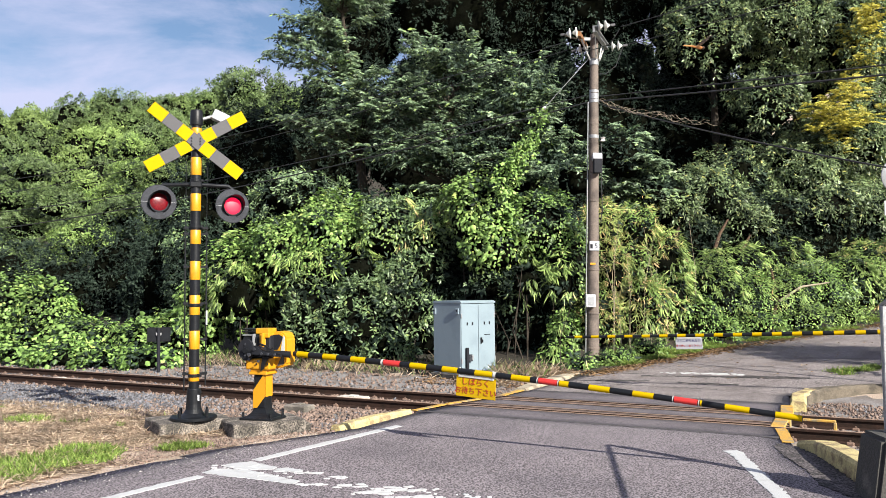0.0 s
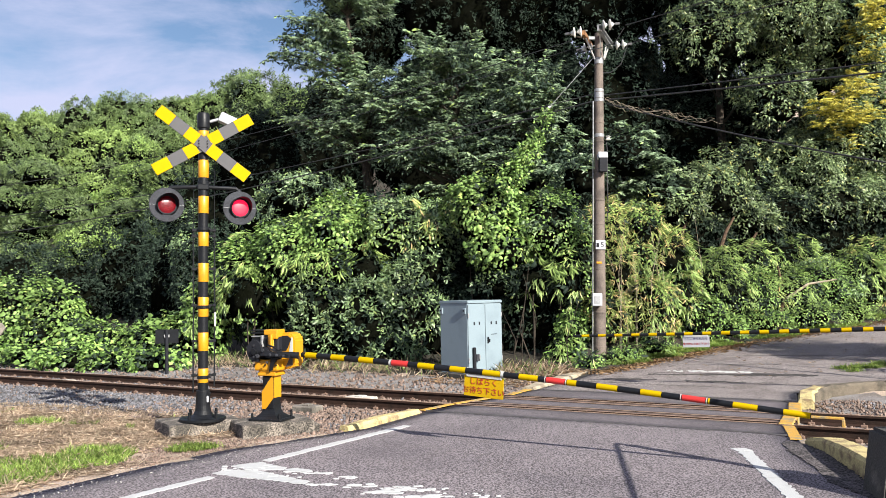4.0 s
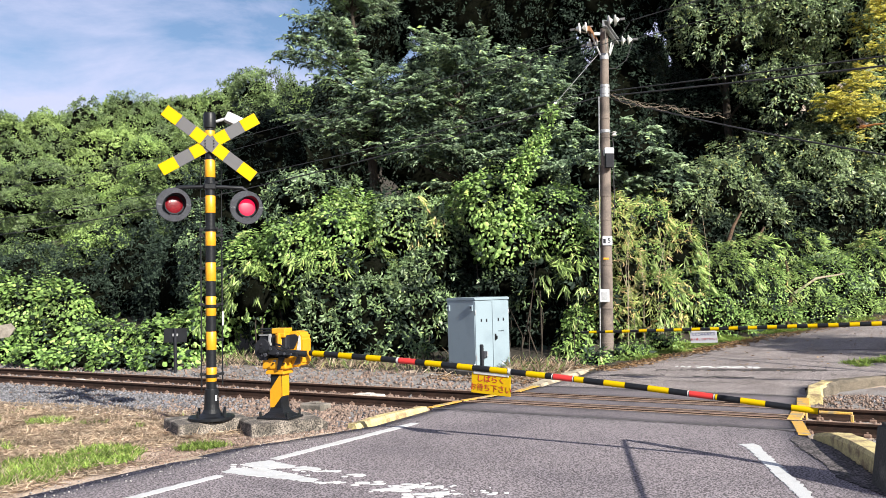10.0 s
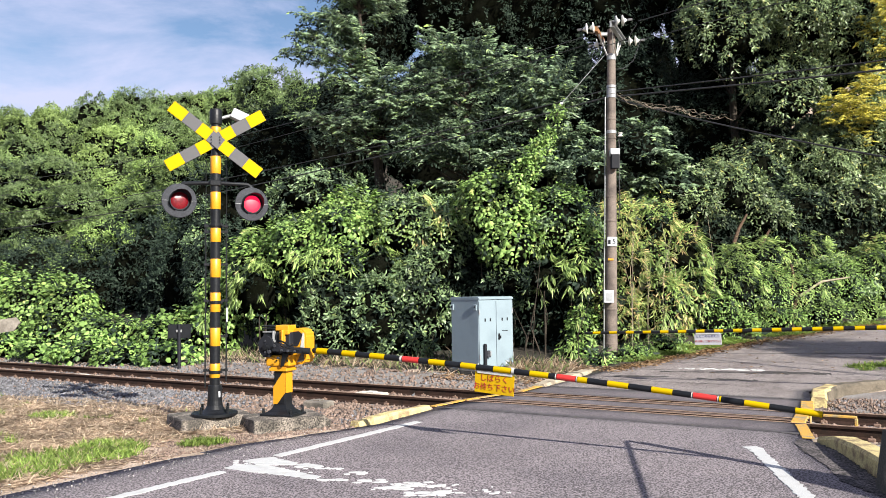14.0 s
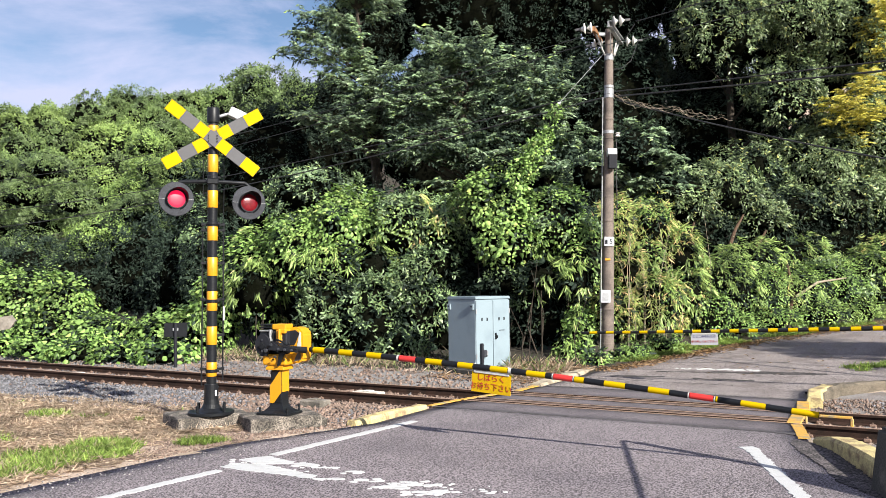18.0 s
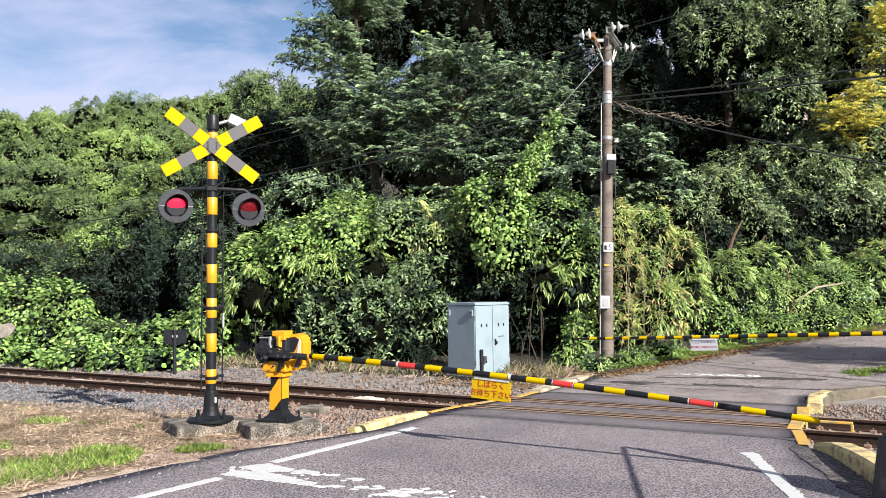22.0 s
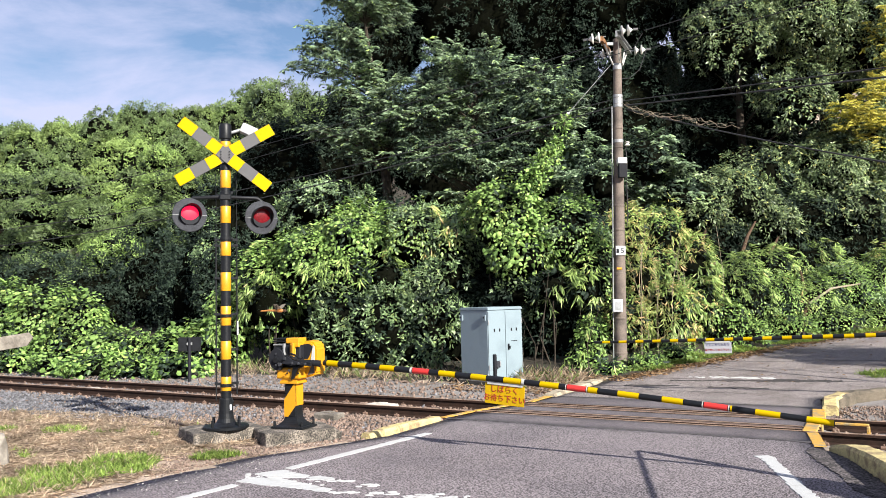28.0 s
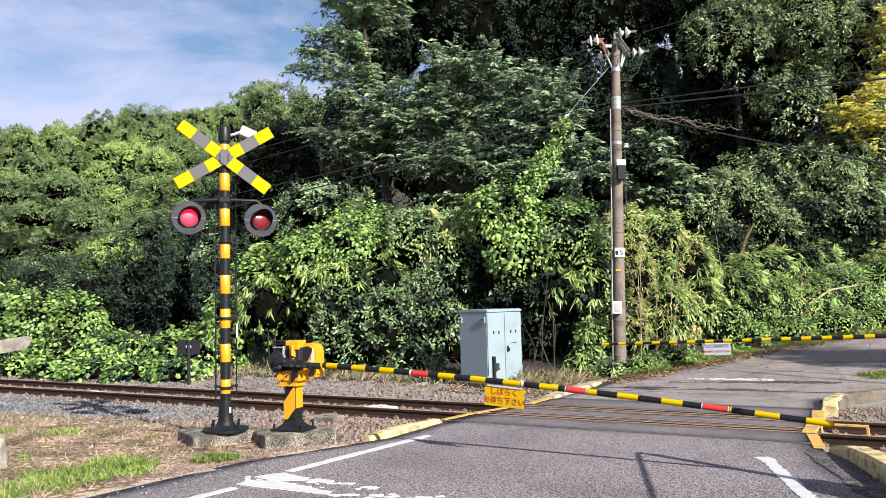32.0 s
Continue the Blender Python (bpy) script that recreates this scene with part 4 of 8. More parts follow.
def build_machine(m, label, detail=True):
    t = thing("barrier_machine", m, label, "barrier machine", "barrier machines of the crossing")
    # flared foot and column with a slanting black stripe
    bm = bmesh.new()
    box(bm, 0.5, 0.38, 0.03, None, 0.008)
    rings = []
    for k in range(9):
        w = 0.09 + 0.11 * (1 - k / 8) ** 3.6
        rings.append([bm.verts.new((sx * w, sy * w * 0.9, 0.03 + 0.02 * k)) for sx, sy in ((-1, -1), (1, -1), (1, 1), (-1, 1))])
    for a, b in zip(rings, rings[1:]):
        for k in range(4):
            bm.faces.new((a[k], a[(k + 1) % 4], b[(k + 1) % 4], b[k]))
    foot = part("foot", bm, BLACK_PAINT, t, "black flared cast foot")
    for x, y in ((-0.215, -0.15), (0.215, -0.15), (0.215, 0.15), (-0.215, 0.15)):
        part("anchor_bolt", cyl(bmesh.new(), 0.018, 0.016, 0.06, Matrix.Translation((x, y, 0.03)), 6), BLACK_PAINT, foot)
    part("column", box(bmesh.new(), 0.18, 0.18, 0.4, Matrix.Translation((0, 0, 0.13)), 0.02, 2), BLACK_PAINT, t)
    for y in (-0.098, 0.098):
        bm = bmesh.new()
        poly = [(-0.09, 0.14), (-0.03, 0.14), (0.088, 0.27), (0.088, 0.53), (0.07, 0.53), (-0.09, 0.34)]
        rot = Matrix.Translation((0, y, 0)) @ Matrix.Rotation(radians(90), 4, "X")
        slab(bm, poly, -0.003, 0.003, rot)
        part("yellow_panel", bm, YELLOW, t, "slanting yellow panel on the column")
    bm = bmesh.new()
    box(bm, 0.165, 0.004, 0.26, Matrix.Rotation(radians(90), 4, "Z") @ Matrix.Translation((0, -0.092, 0.27)))
    part("yellow_panel", bm, YELLOW, t, "yellow panel on the column")
    bm = bmesh.new()
    box(bm, 0.28, 0.26, 0.035, Matrix.Translation((0, 0, 0.53)), 0.006)
    box(bm, 0.25, 0.23, 0.03, Matrix.Translation((0, 0, 0.562)), 0.006)
    part("collar", bm, YELLOW, t)
    bm = bmesh.new()
    box(bm, 0.37, 0.28, 0.13, Matrix.Translation((0.0, 0, 0.59)), 0.02, 2)
    body = part("lower_body", bm, YELLOW, t, "yellow cast lower body")
    for x in (-0.17, 0.0, 0.17):
        part("bolt", cyl(bmesh.new(), 0.012, 0.012, 0.015, Matrix.Translation((x, -0.15, 0.66)) @ Matrix.Rotation(radians(90), 4, "X"), 6), BLACK_PAINT, body)
    # drive, gear sector and linkage
    upright = Matrix.Rotation(radians(90), 4, "X")
    part("gearbox", box(bmesh.new(), 0.34, 0.26, 0.28, Matrix.Translation((-0.01, 0.05, 0.72)), 0.015), DARK_GREY, t)
    bm = bmesh.new()
    sector = [(0.115 * math.cos(radians(a)), 0.125 * math.sin(radians(a))) for a in range(-40, 251, 12)]
    slab(bm, sector + [(-0.05, -0.13), (0.06, -0.13)], -0.02, 0.02, Matrix.Translation((-0.15, -0.17, 0.83)) @ upright)
    gear = part("gear_sector", bm, DARK_GREY, t, "dark cast gear sector")
    part("hub", cyl(bmesh.new(), 0.04, 0.035, 0.04, Matrix.Translation((-0.14, -0.19, 0.82)) @ upright, 16), BLACK_PAINT, gear, smooth=True)
    for x, z in ((-0.19, 0.78), (-0.15, 0.76), (-0.11, 0.78), (-0.15, 0.89)):
        part("bolt", cyl(bmesh.new(), 0.012, 0.012, 0.018, Matrix.Translation((x, -0.19, z)) @ upright, 6), LAMP_BOARD, gear)
    part("counterweight", box(bmesh.new(), 0.14, 0.22, 0.16, Matrix.Translation((-0.17, -0.02, 0.73)), 0.02, 2), BLACK_PAINT, t)
    bm = bmesh.new()
    slab(bm, [(-0.1, 0.74), (-0.06, 0.82), (0.0, 0.855), (0.07, 0.86), (0.15, 0.825), (0.24, 0.8), (0.4, 0.795), (0.4, 0.75), (0.2, 0.765), (0.1, 0.775), (0.03, 0.8), (-0.03, 0.77)], -0.025, 0.025, Matrix.Translation((0, -0.2, 0)) @ upright)
    part("crank_casting", bm, BLACK_PAINT, t, "black crank casting")
    bm = bmesh.new()
    slab(bm, [(-0.02, 0.78), (0.0, 0.84), (0.06, 0.865), (0.13, 0.82), (0.32, 0.79), (0.32, 0.77), (0.1, 0.77)], -0.012, 0.012, Matrix.Translation((0, -0.235, 0)) @ upright)
    part("link_plate", bm, DARK_GREY, t)
    for x, z, r in ((-0.05, 0.77, 0.022), (0.03, 0.84, 0.018), (0.14, 0.79, 0.016), (0.24, 0.785, 0.016), (0.34, 0.78, 0.014), (0.09, 0.7, 0.014)):
        part("bolt", cyl(bmesh.new(), r, r, 0.03, Matrix.Translation((x, -0.24, z)) @ upright, 6), LAMP_BOARD, t)
    bm = bmesh.new()
    slab(bm, [(0.07, 0.58), (0.1, 0.74), (0.2, 0.74), (0.15, 0.68), (0.115, 0.6)], -0.012, 0.012, Matrix.Translation((0, -0.165, 0)) @ upright)
    part("bracket_arm", bm, BLACK_PAINT, t)
    part("shaft", cyl(bmesh.new(), 0.045, 0.045, 0.4, Matrix.Translation((0.06, 0.16, 0.83)) @ upright, 16), DARK_GREY, t, smooth=True)
    bm = bmesh.new()
    box(bm, 0.21, 0.2, 0.065, Matrix.Translation((0.05, 0.0, 1.01)), 0.012, 2)
    box(bm, 0.09, 0.22, 0.055, Matrix.Translation((0.11, 0.0, 0.965)), 0.012, 2)
    part("top_cover", bm, YELLOW, t, "yellow top cover")
    part("cover_post", box(bmesh.new(), 0.1, 0.12, 0.2, Matrix.Translation((0.045, -0.03, 0.82)), 0.012), YELLOW, t)
    part("cover_rib", box(bmesh.new(), 0.03, 0.05, 0.2, Matrix.Translation((0.08, -0.125, 0.82)), 0.006), YELLOW, t)
    for z in (1.055, 1.025):
        part("top_plate", box(bmesh.new(), 0.2, 0.22, 0.016, Matrix.Translation((-0.16, 0.0, z)), 0.004), BLACK_PAINT, t)
    part("top_plate", box(bmesh.new(), 0.18, 0.2, 0.016, Matrix.Translation((-0.17, 0.0, 0.985)), 0.004), GALV, t)
    part("motor", cyl(bmesh.new(), 0.045, 0.045, 0.2, pose(-0.24, -0.07, 0.935, 0, 90, 0), 18), BLACK_PAINT, t, "small black motor", True)
    part("motor_bracket", box(bmesh.new(), 0.03, 0.05, 0.14, Matrix.Translation((-0.07, -0.11, 0.87)), 0.005), GALV, t)
    bm = bmesh.new()
    slab(bm, [(0.07, 0.62), (0.26, 0.6), (0.34, 0.64), (0.345, 0.95), (0.32, 1.0), (0.27, 1.03), (0.16, 1.035), (0.08, 1.0)], -0.13, 0.13, Matrix.Translation((0, 0.15, 0)) @ upright)
    bmesh.ops.bevel(bm, geom=list(bm.edges), offset=0.022, segments=2, affect="EDGES")
    hood = part("motor_housing", bm, YELLOW, t, "rounded yellow motor housing")
    bm = bmesh.new()
    slab(bm, [(0.1, 0.82), (0.1, 0.99), (0.24, 1.0), (0.3, 0.965), (0.25, 0.86), (0.22, 0.82)], -0.004, 0.004, Matrix.Translation((0, 0.017, 0)) @ upright)
    part("housing_panel", bm, DARK_GREY, hood, "dark slanting panel")
    bm = bmesh.new()
    slab(bm, [(0.21, 0.625), (0.32, 0.65), (0.32, 0.77), (0.28, 0.74)], -0.004, 0.004, Matrix.Translation((0, 0.017, 0)) @ upright)
    part("housing_panel", bm, GREY_BAND, hood, "grey slanting panel")
    # pale panel: sunlight on the housing's right side put into the colour
    bm = bmesh.new()
    slab(bm, [(0.265, 0.8), (0.325, 0.8), (0.325, 0.97), (0.305, 0.985)], -0.004, 0.004, Matrix.Translation((0, 0.017, 0)) @ upright)
    part("housing_panel", bm, WHITE_TAPE, hood, "pale panel standing for sunlight on the housing")
    part("arm_holder", tube(bmesh.new(), ((0.16, -0.16, 0.79), (0.3, -0.12, 0.785), (0.46, -0.06, 0.77)), (0.035, 0.035, 0.04), 12), BLACK_PAINT, t, "black boom clamp", True)
    part("cable", tube(bmesh.new(), ((0.1, -0.24, 0.9), (0.2, -0.26, 0.88), (0.27, -0.25, 0.84), (0.31, -0.24, 0.86)), 0.012, 8), BLACK_PAINT, t, smooth=True)
    slim = Matrix.Diagonal((0.88, 0.88, 1.0, 1.0))
    for ob in t.children_recursive:
        ob.data.transform(slim)
    return t


M1 = build_machine(pose(-2.16, 9.82, 0.15, 0, 0, -20), "yellow and black barrier machine on a cast foot with lowered boom")
inv = M1.matrix_basis.inverted()
rod, boom_at = boom(M1, inv @ Vector((-1.73, 9.75, 0.916)), inv @ Vector((3.07, 7.05, 0.523)), 0.043, 0.036, 0.027, BOOM_CUTS, BOOM_TONES)


def hanging_sign(parent, at, s, w, h, drop, material, lines, label, ink):
    """A plate clipped under the boom, hanging along it."""
    p, d = at(s), (at(s + 0.02) - at(s - 0.02)).normalized()
    down = (Vector((0, 0, -1)) - d * d.dot(Vector((0, 0, -1)))).normalized()
    face = d.cross(-down)
    m = Matrix((d, -down, face)).transposed().to_4x4()
    m.translation = p + down * (drop + h / 2)
    sign = part("sign_board", box(bmesh.new(), w, h, 0.006, m @ Matrix.Translation((0, 0, -0.003)), 0.002), material, parent, label)
    part("clip_bar", box(bmesh.new(), w * 0.9, 0.05, 0.01, m @ Matrix.Translation((0, h / 2 + 0.01, 0.002)), 0.003), WHITE_TAPE, sign, "pale clip bar")
    for text, dy, size, col in lines:
        lettering("lettering", text, size, col, sign, m @ Matrix.Translation((0, dy, 0.006)), "sign lettering")
    for sx in (-1, 1):
        part("strap", box(bmesh.new(), 0.012, 0.09, 0.014, m @ Matrix.Translation((sx * w * 0.42, h / 2 + 0.04, 0))), WHITE_TAPE, sign)
    return sign


hanging_sign(rod, boom_at, 0.43, 0.46, 0.215, 0.045, YELLOW_SIGN, (("しばらく", 0.048, 0.085, RED_INK), ("お待ち下さい", -0.045, 0.082, RED_INK)), "yellow plate with red lettering asking to wait", RED_INK)

# the far barrier: machine beyond the view, boom across the lane
M2 = build_machine(pose(8.42, 11.2, 0.1, 0, 0, 154), "yellow and black barrier machine beyond the crossing with lowered boom")
inv = M2.matrix_basis.inverted()
cuts2, tones2 = [0.0], ""
for k in range(46):
    cuts2.append(min(1.0, cuts2[-1] + 1 / 46))
    tones2 += "YK"[k % 2]
rod2, at2 = boom(M2, inv @ Vector((8.0, 11.18, 1.05)), inv @ Vector((2.12, 14.2, 0.825)), -0.012, 0.04, 0.022, cuts2, tones2)
hanging_sign(rod2, lambda s: at2(1 - s), 0.31, 0.42, 0.18, 0.04, WHITE_PLATE, (("とじこめられたら", 0.045, 0.046, BLUE_INK), ("車で押して出て下さい!", -0.035, 0.04, RED_INK)), "small white plate with red and blue lettering", RED_INK)


# ---- relay cabinet ----
def build_cabinet():
    ang = 47
    cx, cy = 0.315, 15.55
    left = Vector((-math.cos(radians(ang)), math.sin(radians(ang))))
    right = Vector((math.sin(radians(ang)), math.cos(radians(ang))))
    W, D, Hh = 0.93, 0.76, 1.4
    mid = Vector((cx, cy)) + left * D / 2 + right * W / 2
    # local x along the door face, -y outward from it
    t = thing("relay_cabinet", pose(mid.x, mid.y, 0.02, 0, 0, 90 - ang), "pale blue-grey steel relay cabinet with double doors beside the track", "cabinet")
    part("plinth", box(bmesh.new(), W + 0.1, D + 0.1, 0.2, Matrix.Translation((0, 0, -0.16)), 0.015), CONCRETE_DARK, t, "dark concrete plinth")
    part("body", box(bmesh.new(), W, D, Hh - 0.06, Matrix.Translation((0, 0, 0.04)), 0.008), CABINET, t)
    bm = bmesh.new()
    slab(bm, ((-W / 2 - 0.008, -D / 2 - 0.025), (W / 2 + 0.008, -D / 2 - 0.025), (W / 2 + 0.008, D / 2 + 0.01), (-W / 2 - 0.008, D / 2 + 0.01)), Hh - 0.02, Hh + 0.015)
    slab(bm, ((-W / 2, -D / 2), (W / 2, -D / 2), (W / 2, D / 2), (-W / 2, D / 2)), Hh + 0.015, Hh + 0.03)
    part("roof", bm, CABINET, t)
    for x in (-W / 4, W / 4):
        d = part("door", box(bmesh.new(), W / 2 - 0.012, 0.018, Hh - 0.12, Matrix.Translation((x, -D / 2 - 0.011, 0.07)), 0.004), CABINET, t)
        for z in (0.25, 1.1):
            hx = x + (W / 4 - 0.012) * (1 if x > 0 else -1)
            part("hinge", cyl(bmesh.new(), 0.012, 0.012, 0.09, Matrix.Translation((hx, -D / 2 - 0.02, z)), 8), GALV, d)
        # worn lettering kept as plain bars
        for k in (-0.07, 0.07):
            part("label_bar", box(bmesh.new(), 0.036, 0.003, 0.06, Matrix.Translation((x + k, -D / 2 - 0.0215, 0.96)), 0.001), DARK_GREY, d, "dark worn label bar")
    part("label_bar", box(bmesh.new(), 0.16, 0.003, 0.014, Matrix.Translation((W / 4, -D / 2 - 0.0215, 0.76)), 0.001), DARK_GREY, t, "dark worn label bar")
    h = part("door_handle", box(bmesh.new(), 0.03, 0.03, 0.12, Matrix.Translation((0.06, -D / 2 - 0.035, 0.6)), 0.006), BLACK_PAINT, t, "black door handle")
    part("grip", box(bmesh.new(), 0.03, 0.02, 0.06, Matrix.Translation((0.075, -D / 2 - 0.055, 0.62)), 0.006), BLACK_PAINT, h)
    lock = part("lock_box", box(bmesh.new(), 0.09, 0.07, 0.13, Matrix.Translation((-0.27, -D / 2 - 0.055, 0.28)), 0.01), LAMP_BOARD, t, "dark lock box")
    part("lock_post", box(bmesh.new(), 0.06, 0.06, 0.52, Matrix.Translation((-0.34, -D / 2 - 0.05, 0.02)), 0.012), DARK_GREY, lock, "dark post of the lock box")
    part("latch", box(bmesh.new(), 0.03, 0.03, 0.09, Matrix.Translation((-0.25, -D / 2 - 0.1, 0.31)), 0.006), GALV, lock)
    part("small_plate", box(bmesh.new(), 0.08, 0.004, 0.06, Matrix.Translation((0.28, -D / 2 - 0.022, 0.12)), 0.001), WHITE_PLATE, t)
    for y in (-D / 2 + 0.07, D / 2 - 0.05):
        lug = part("lifting_lug", box(bmesh.new(), 0.03, 0.09, 0.12, Matrix.Translation((-W / 2 - 0.016, y, 1.17)), 0.012, 2), CABINET, t)
        part("lug_eye", cyl(bmesh.new(), 0.018, 0.018, 0.036, Matrix.Translation((-W / 2 - 0.034, y, 1.24)) @ Matrix.Rotation(radians(90), 4, "Y"), 12), DARK_GREY, lug)


build_cabinet()


# ---- utility pole and wires ----
PX, PY = 3.02, 16.75
PZ = 0.1
LEAN = 0.024


def pole_at(h, dx=0.0, dy=0.0):
    return Vector((PX + LEAN * h + dx, PY + dy, PZ + h))


def build_pole():
    t = thing("utility_pole", Matrix.Translation((PX, PY, PZ)) @ Matrix.Rotation(LEAN, 4, "Y"), "tall brown-grey concrete utility pole with insulators", "utility pole")
    part("shaft", lathe(bmesh.new(), ((0.132, -0.4), (0.13, 0.0), (0.082, 6.82), (0.02, 6.83)), seg=28), POLE_CONCRETE, t, smooth=True)

    def rad(z):
        return 0.13 - 0.0070 * z
    for z, w, mt in ((0.35, 0.02, POLE_CONCRETE), (1.05, 0.02, POLE_CONCRETE), (1.95, 0.025, POLE_CONCRETE), (2.85, 0.02, POLE_CONCRETE), (3.35, 0.02, POLE_CONCRETE), (3.95, 0.02, POLE_CONCRETE), (4.55, 0.015, POLE_CONCRETE), (4.68, 0.035, GALV), (4.95, 0.02, POLE_CONCRETE), (5.42, 0.035, GALV), (5.52, 0.06, GALV), (5.62, 0.03, GALV), (6.22, 0.05, GALV), (6.28, 0.02, GALV)):
        r = rad(z)
        bm = bmesh.new()
        lathe(bm, ((r + 0.001, z - w), (r + 0.007, z - w + 0.004), (r + 0.007, z + w - 0.004), (r + 0.001, z + w)), seg=28)
        part("band", bm, mt, t, smooth=True)
    part("number_plate", box(bmesh.new(), 0.2, 0.012, 0.19, Matrix.Translation((0.0, -rad(2.5) - 0.008, 2.33)), 0.004), WHITE_PLATE, t, "white plate with a figure")
    lettering("lettering", "5", 0.15, DARK_GREY, t, Matrix.Translation((0.035, -rad(2.5) - 0.016, 2.42)) @ Matrix.Rotation(radians(90), 4, "X"))
    part("label_bar", box(bmesh.new(), 0.05, 0.004, 0.09, Matrix.Translation((-0.06, -rad(2.5) - 0.015, 2.37)), 0.001), DARK_GREY, t)
    part("yellow_tag", box(bmesh.new(), 0.11, 0.012, 0.04, Matrix.Translation((-0.03, -rad(2.1) - 0.006, 2.04)), 0.003), YELLOW, t, "small yellow tag")
    mb = part("meter_box", box(bmesh.new(), 0.2, 0.12, 0.26, Matrix.Translation((-0.09, -rad(1.3) - 0.065, 1.18)), 0.014, 2), WHITE_PLATE, t, "white meter box")
    part("meter_window", box(bmesh.new(), 0.12, 0.008, 0.17, Matrix.Translation((-0.09, -rad(1.3) - 0.128, 1.22)), 0.003), GALV, mb)
    fb = part("fuse_box", box(bmesh.new(), 0.16, 0.14, 0.34, Matrix.Translation((0.04, -rad(4.1) - 0.08, 3.9)), 0.012), DARK_GREY, t, "dark fuse box with a pale lid")
    part("lid", box(bmesh.new(), 0.19, 0.16, 0.13, pose(0.035, -rad(4.1) - 0.085, 4.17, -14, 0, 0), 0.01), WHITE_PLATE, fb, "pale sloping lid")
    part("conduit", tube(bmesh.new(), ((-0.155, -0.05, 0.0), (-0.15, -0.05, 1.5), (-0.14, -0.05, 3.0), (-0.13, -0.04, 5.4)), 0.012, 8), GALV, t, "thin grey conduit", True)
    part("down_lead", tube(bmesh.new(), ((0.13, -0.05, 4.6), (0.16, -0.06, 4.3), (0.15, -0.06, 3.7), (0.17, -0.05, 3.2), (0.14, -0.05, 2.9)), 0.01, 8), WIRE, t, smooth=True)
    part("spool", lathe(bmesh.new(), ((0.03, -0.05), (0.06, -0.04), (0.03, 0.0), (0.06, 0.03), (0.03, 0.045)), pose(0.17, -0.08, 4.62), 16), PORCELAIN, t, smooth=True)
    # pair of crossarms running away from the road, with braces
    arm = part("crossarm", beam_between(bmesh.new(), (-0.13, -0.62, 6.74), (0.35, 0.6, 6.74), 0.03, 0.12), GALV, t, "steel channel crossarm")
    for dz in (-0.055, 0.055):
        part("flange", beam_between(bmesh.new(), (-0.11, -0.63, 6.74 + dz), (0.38, 0.59, 6.74 + dz), 0.08, 0.014), GALV, arm)
    part("crossarm", beam_between(bmesh.new(), (-0.4, -0.5, 6.68), (-0.08, 0.45, 6.68), 0.06, 0.1), BROWN_ARM, t, "rust-brown crossarm")
    part("spacer", beam_between(bmesh.new(), (-0.32, 0.0, 6.72), (0.1, 0.0, 6.72), 0.05, 0.06), GALV, t)
    for a, b in (((-0.1, -0.08, 6.26), (-0.32, -0.3, 6.64)), ((0.1, -0.06, 6.26), (0.3, 0.55, 6.68)), ((0.02, -0.11, 6.28), (-0.06, -0.45, 6.68)), ((0.09, -0.08, 6.28), (0.22, 0.35, 6.68))):
        part("brace", beam_between(bmesh.new(), a, b, 0.022, 0.03), WHITE_TAPE, arm)
    part("jumper", tube(bmesh.new(), ((0.7, 0.5, 6.72), (0.55, 0.45, 6.3), (0.3, 0.3, 6.08), (0.1, 0.1, 6.02)), 0.008, 6), WIRE, t, smooth=True)
    part("jumper", tube(bmesh.new(), ((0.42, -0.5, 6.78), (0.25, -0.4, 6.5), (-0.05, -0.3, 6.42), (-0.4, -0.1, 6.4)), 0.008, 6), WIRE, t, smooth=True)
    # insulator strings, two discs each
    for (x, y, z), d in (((-0.09, -0.56, 6.8), (1, 0.0, 0.12)), ((0.4, 0.56, 6.74), (1, -0.1, 0.06)), ((-0.36, -0.48, 6.72), (-1, 0.25, -0.1)), ((-0.02, 0.3, 6.66), (-1, 0.3, -0.2))):
        d = Vector(d).normalized()
        m = Matrix.Translation((x, y, z)) @ d.to_track_quat("Z", "Y").to_matrix().to_4x4()
        st = part("insulator_string", tube(bmesh.new(), (m @ Vector((0, 0, -0.05)), m @ Vector((0, 0, 0.36))), 0.012, 8), GALV, t, smooth=True)
        for k in (0.06, 0.19):
            part("insulator_disc", lathe(bmesh.new(), ((0.025, k), (0.1, k + 0.012), (0.112, k + 0.03), (0.06, k + 0.05), (0.03, k + 0.09), (0.025, k + 0.1)), m, 20), PORCELAIN, st, "white porcelain disc", True)
        part("dead_end_clamp", box(bmesh.new(), 0.035, 0.05, 0.1, m @ Matrix.Translation((0, 0, 0.31)), 0.006), GREY_BAND, st)
    # guy brace with its guard
    part("guy_rod", tube(bmesh.new(), ((-0.12, -0.05, 6.3), (-1.0, 0.05, 5.3)), 0.007, 8), GALV, t, "thin grey guy rod", True)
    g = part("guy_insulator", lathe(bmesh.new(), ((0.015, -0.06), (0.038, -0.03), (0.038, 0.03), (0.015, 0.06)), pose(-1.03, 0.05, 5.26, 0, 40, 0), 14), PORCELAIN, t, smooth=True)
    return t


build_pole()


def wire(a, b, sag, r=0.011, label="thin black overhead cable", seg=26, name="overhead_cable"):
    a, b = Vector(a), Vector(b)
    pts = [a.lerp(b, i / seg) - Vector((0, 0, sag * 4 * (i / seg) * (1 - i / seg))) for i in range(seg + 1)]
    return solid(name, tube(bmesh.new(), pts, r, 6), WIRE, label, "cable", "overhead cables at the pole", smooth=True)


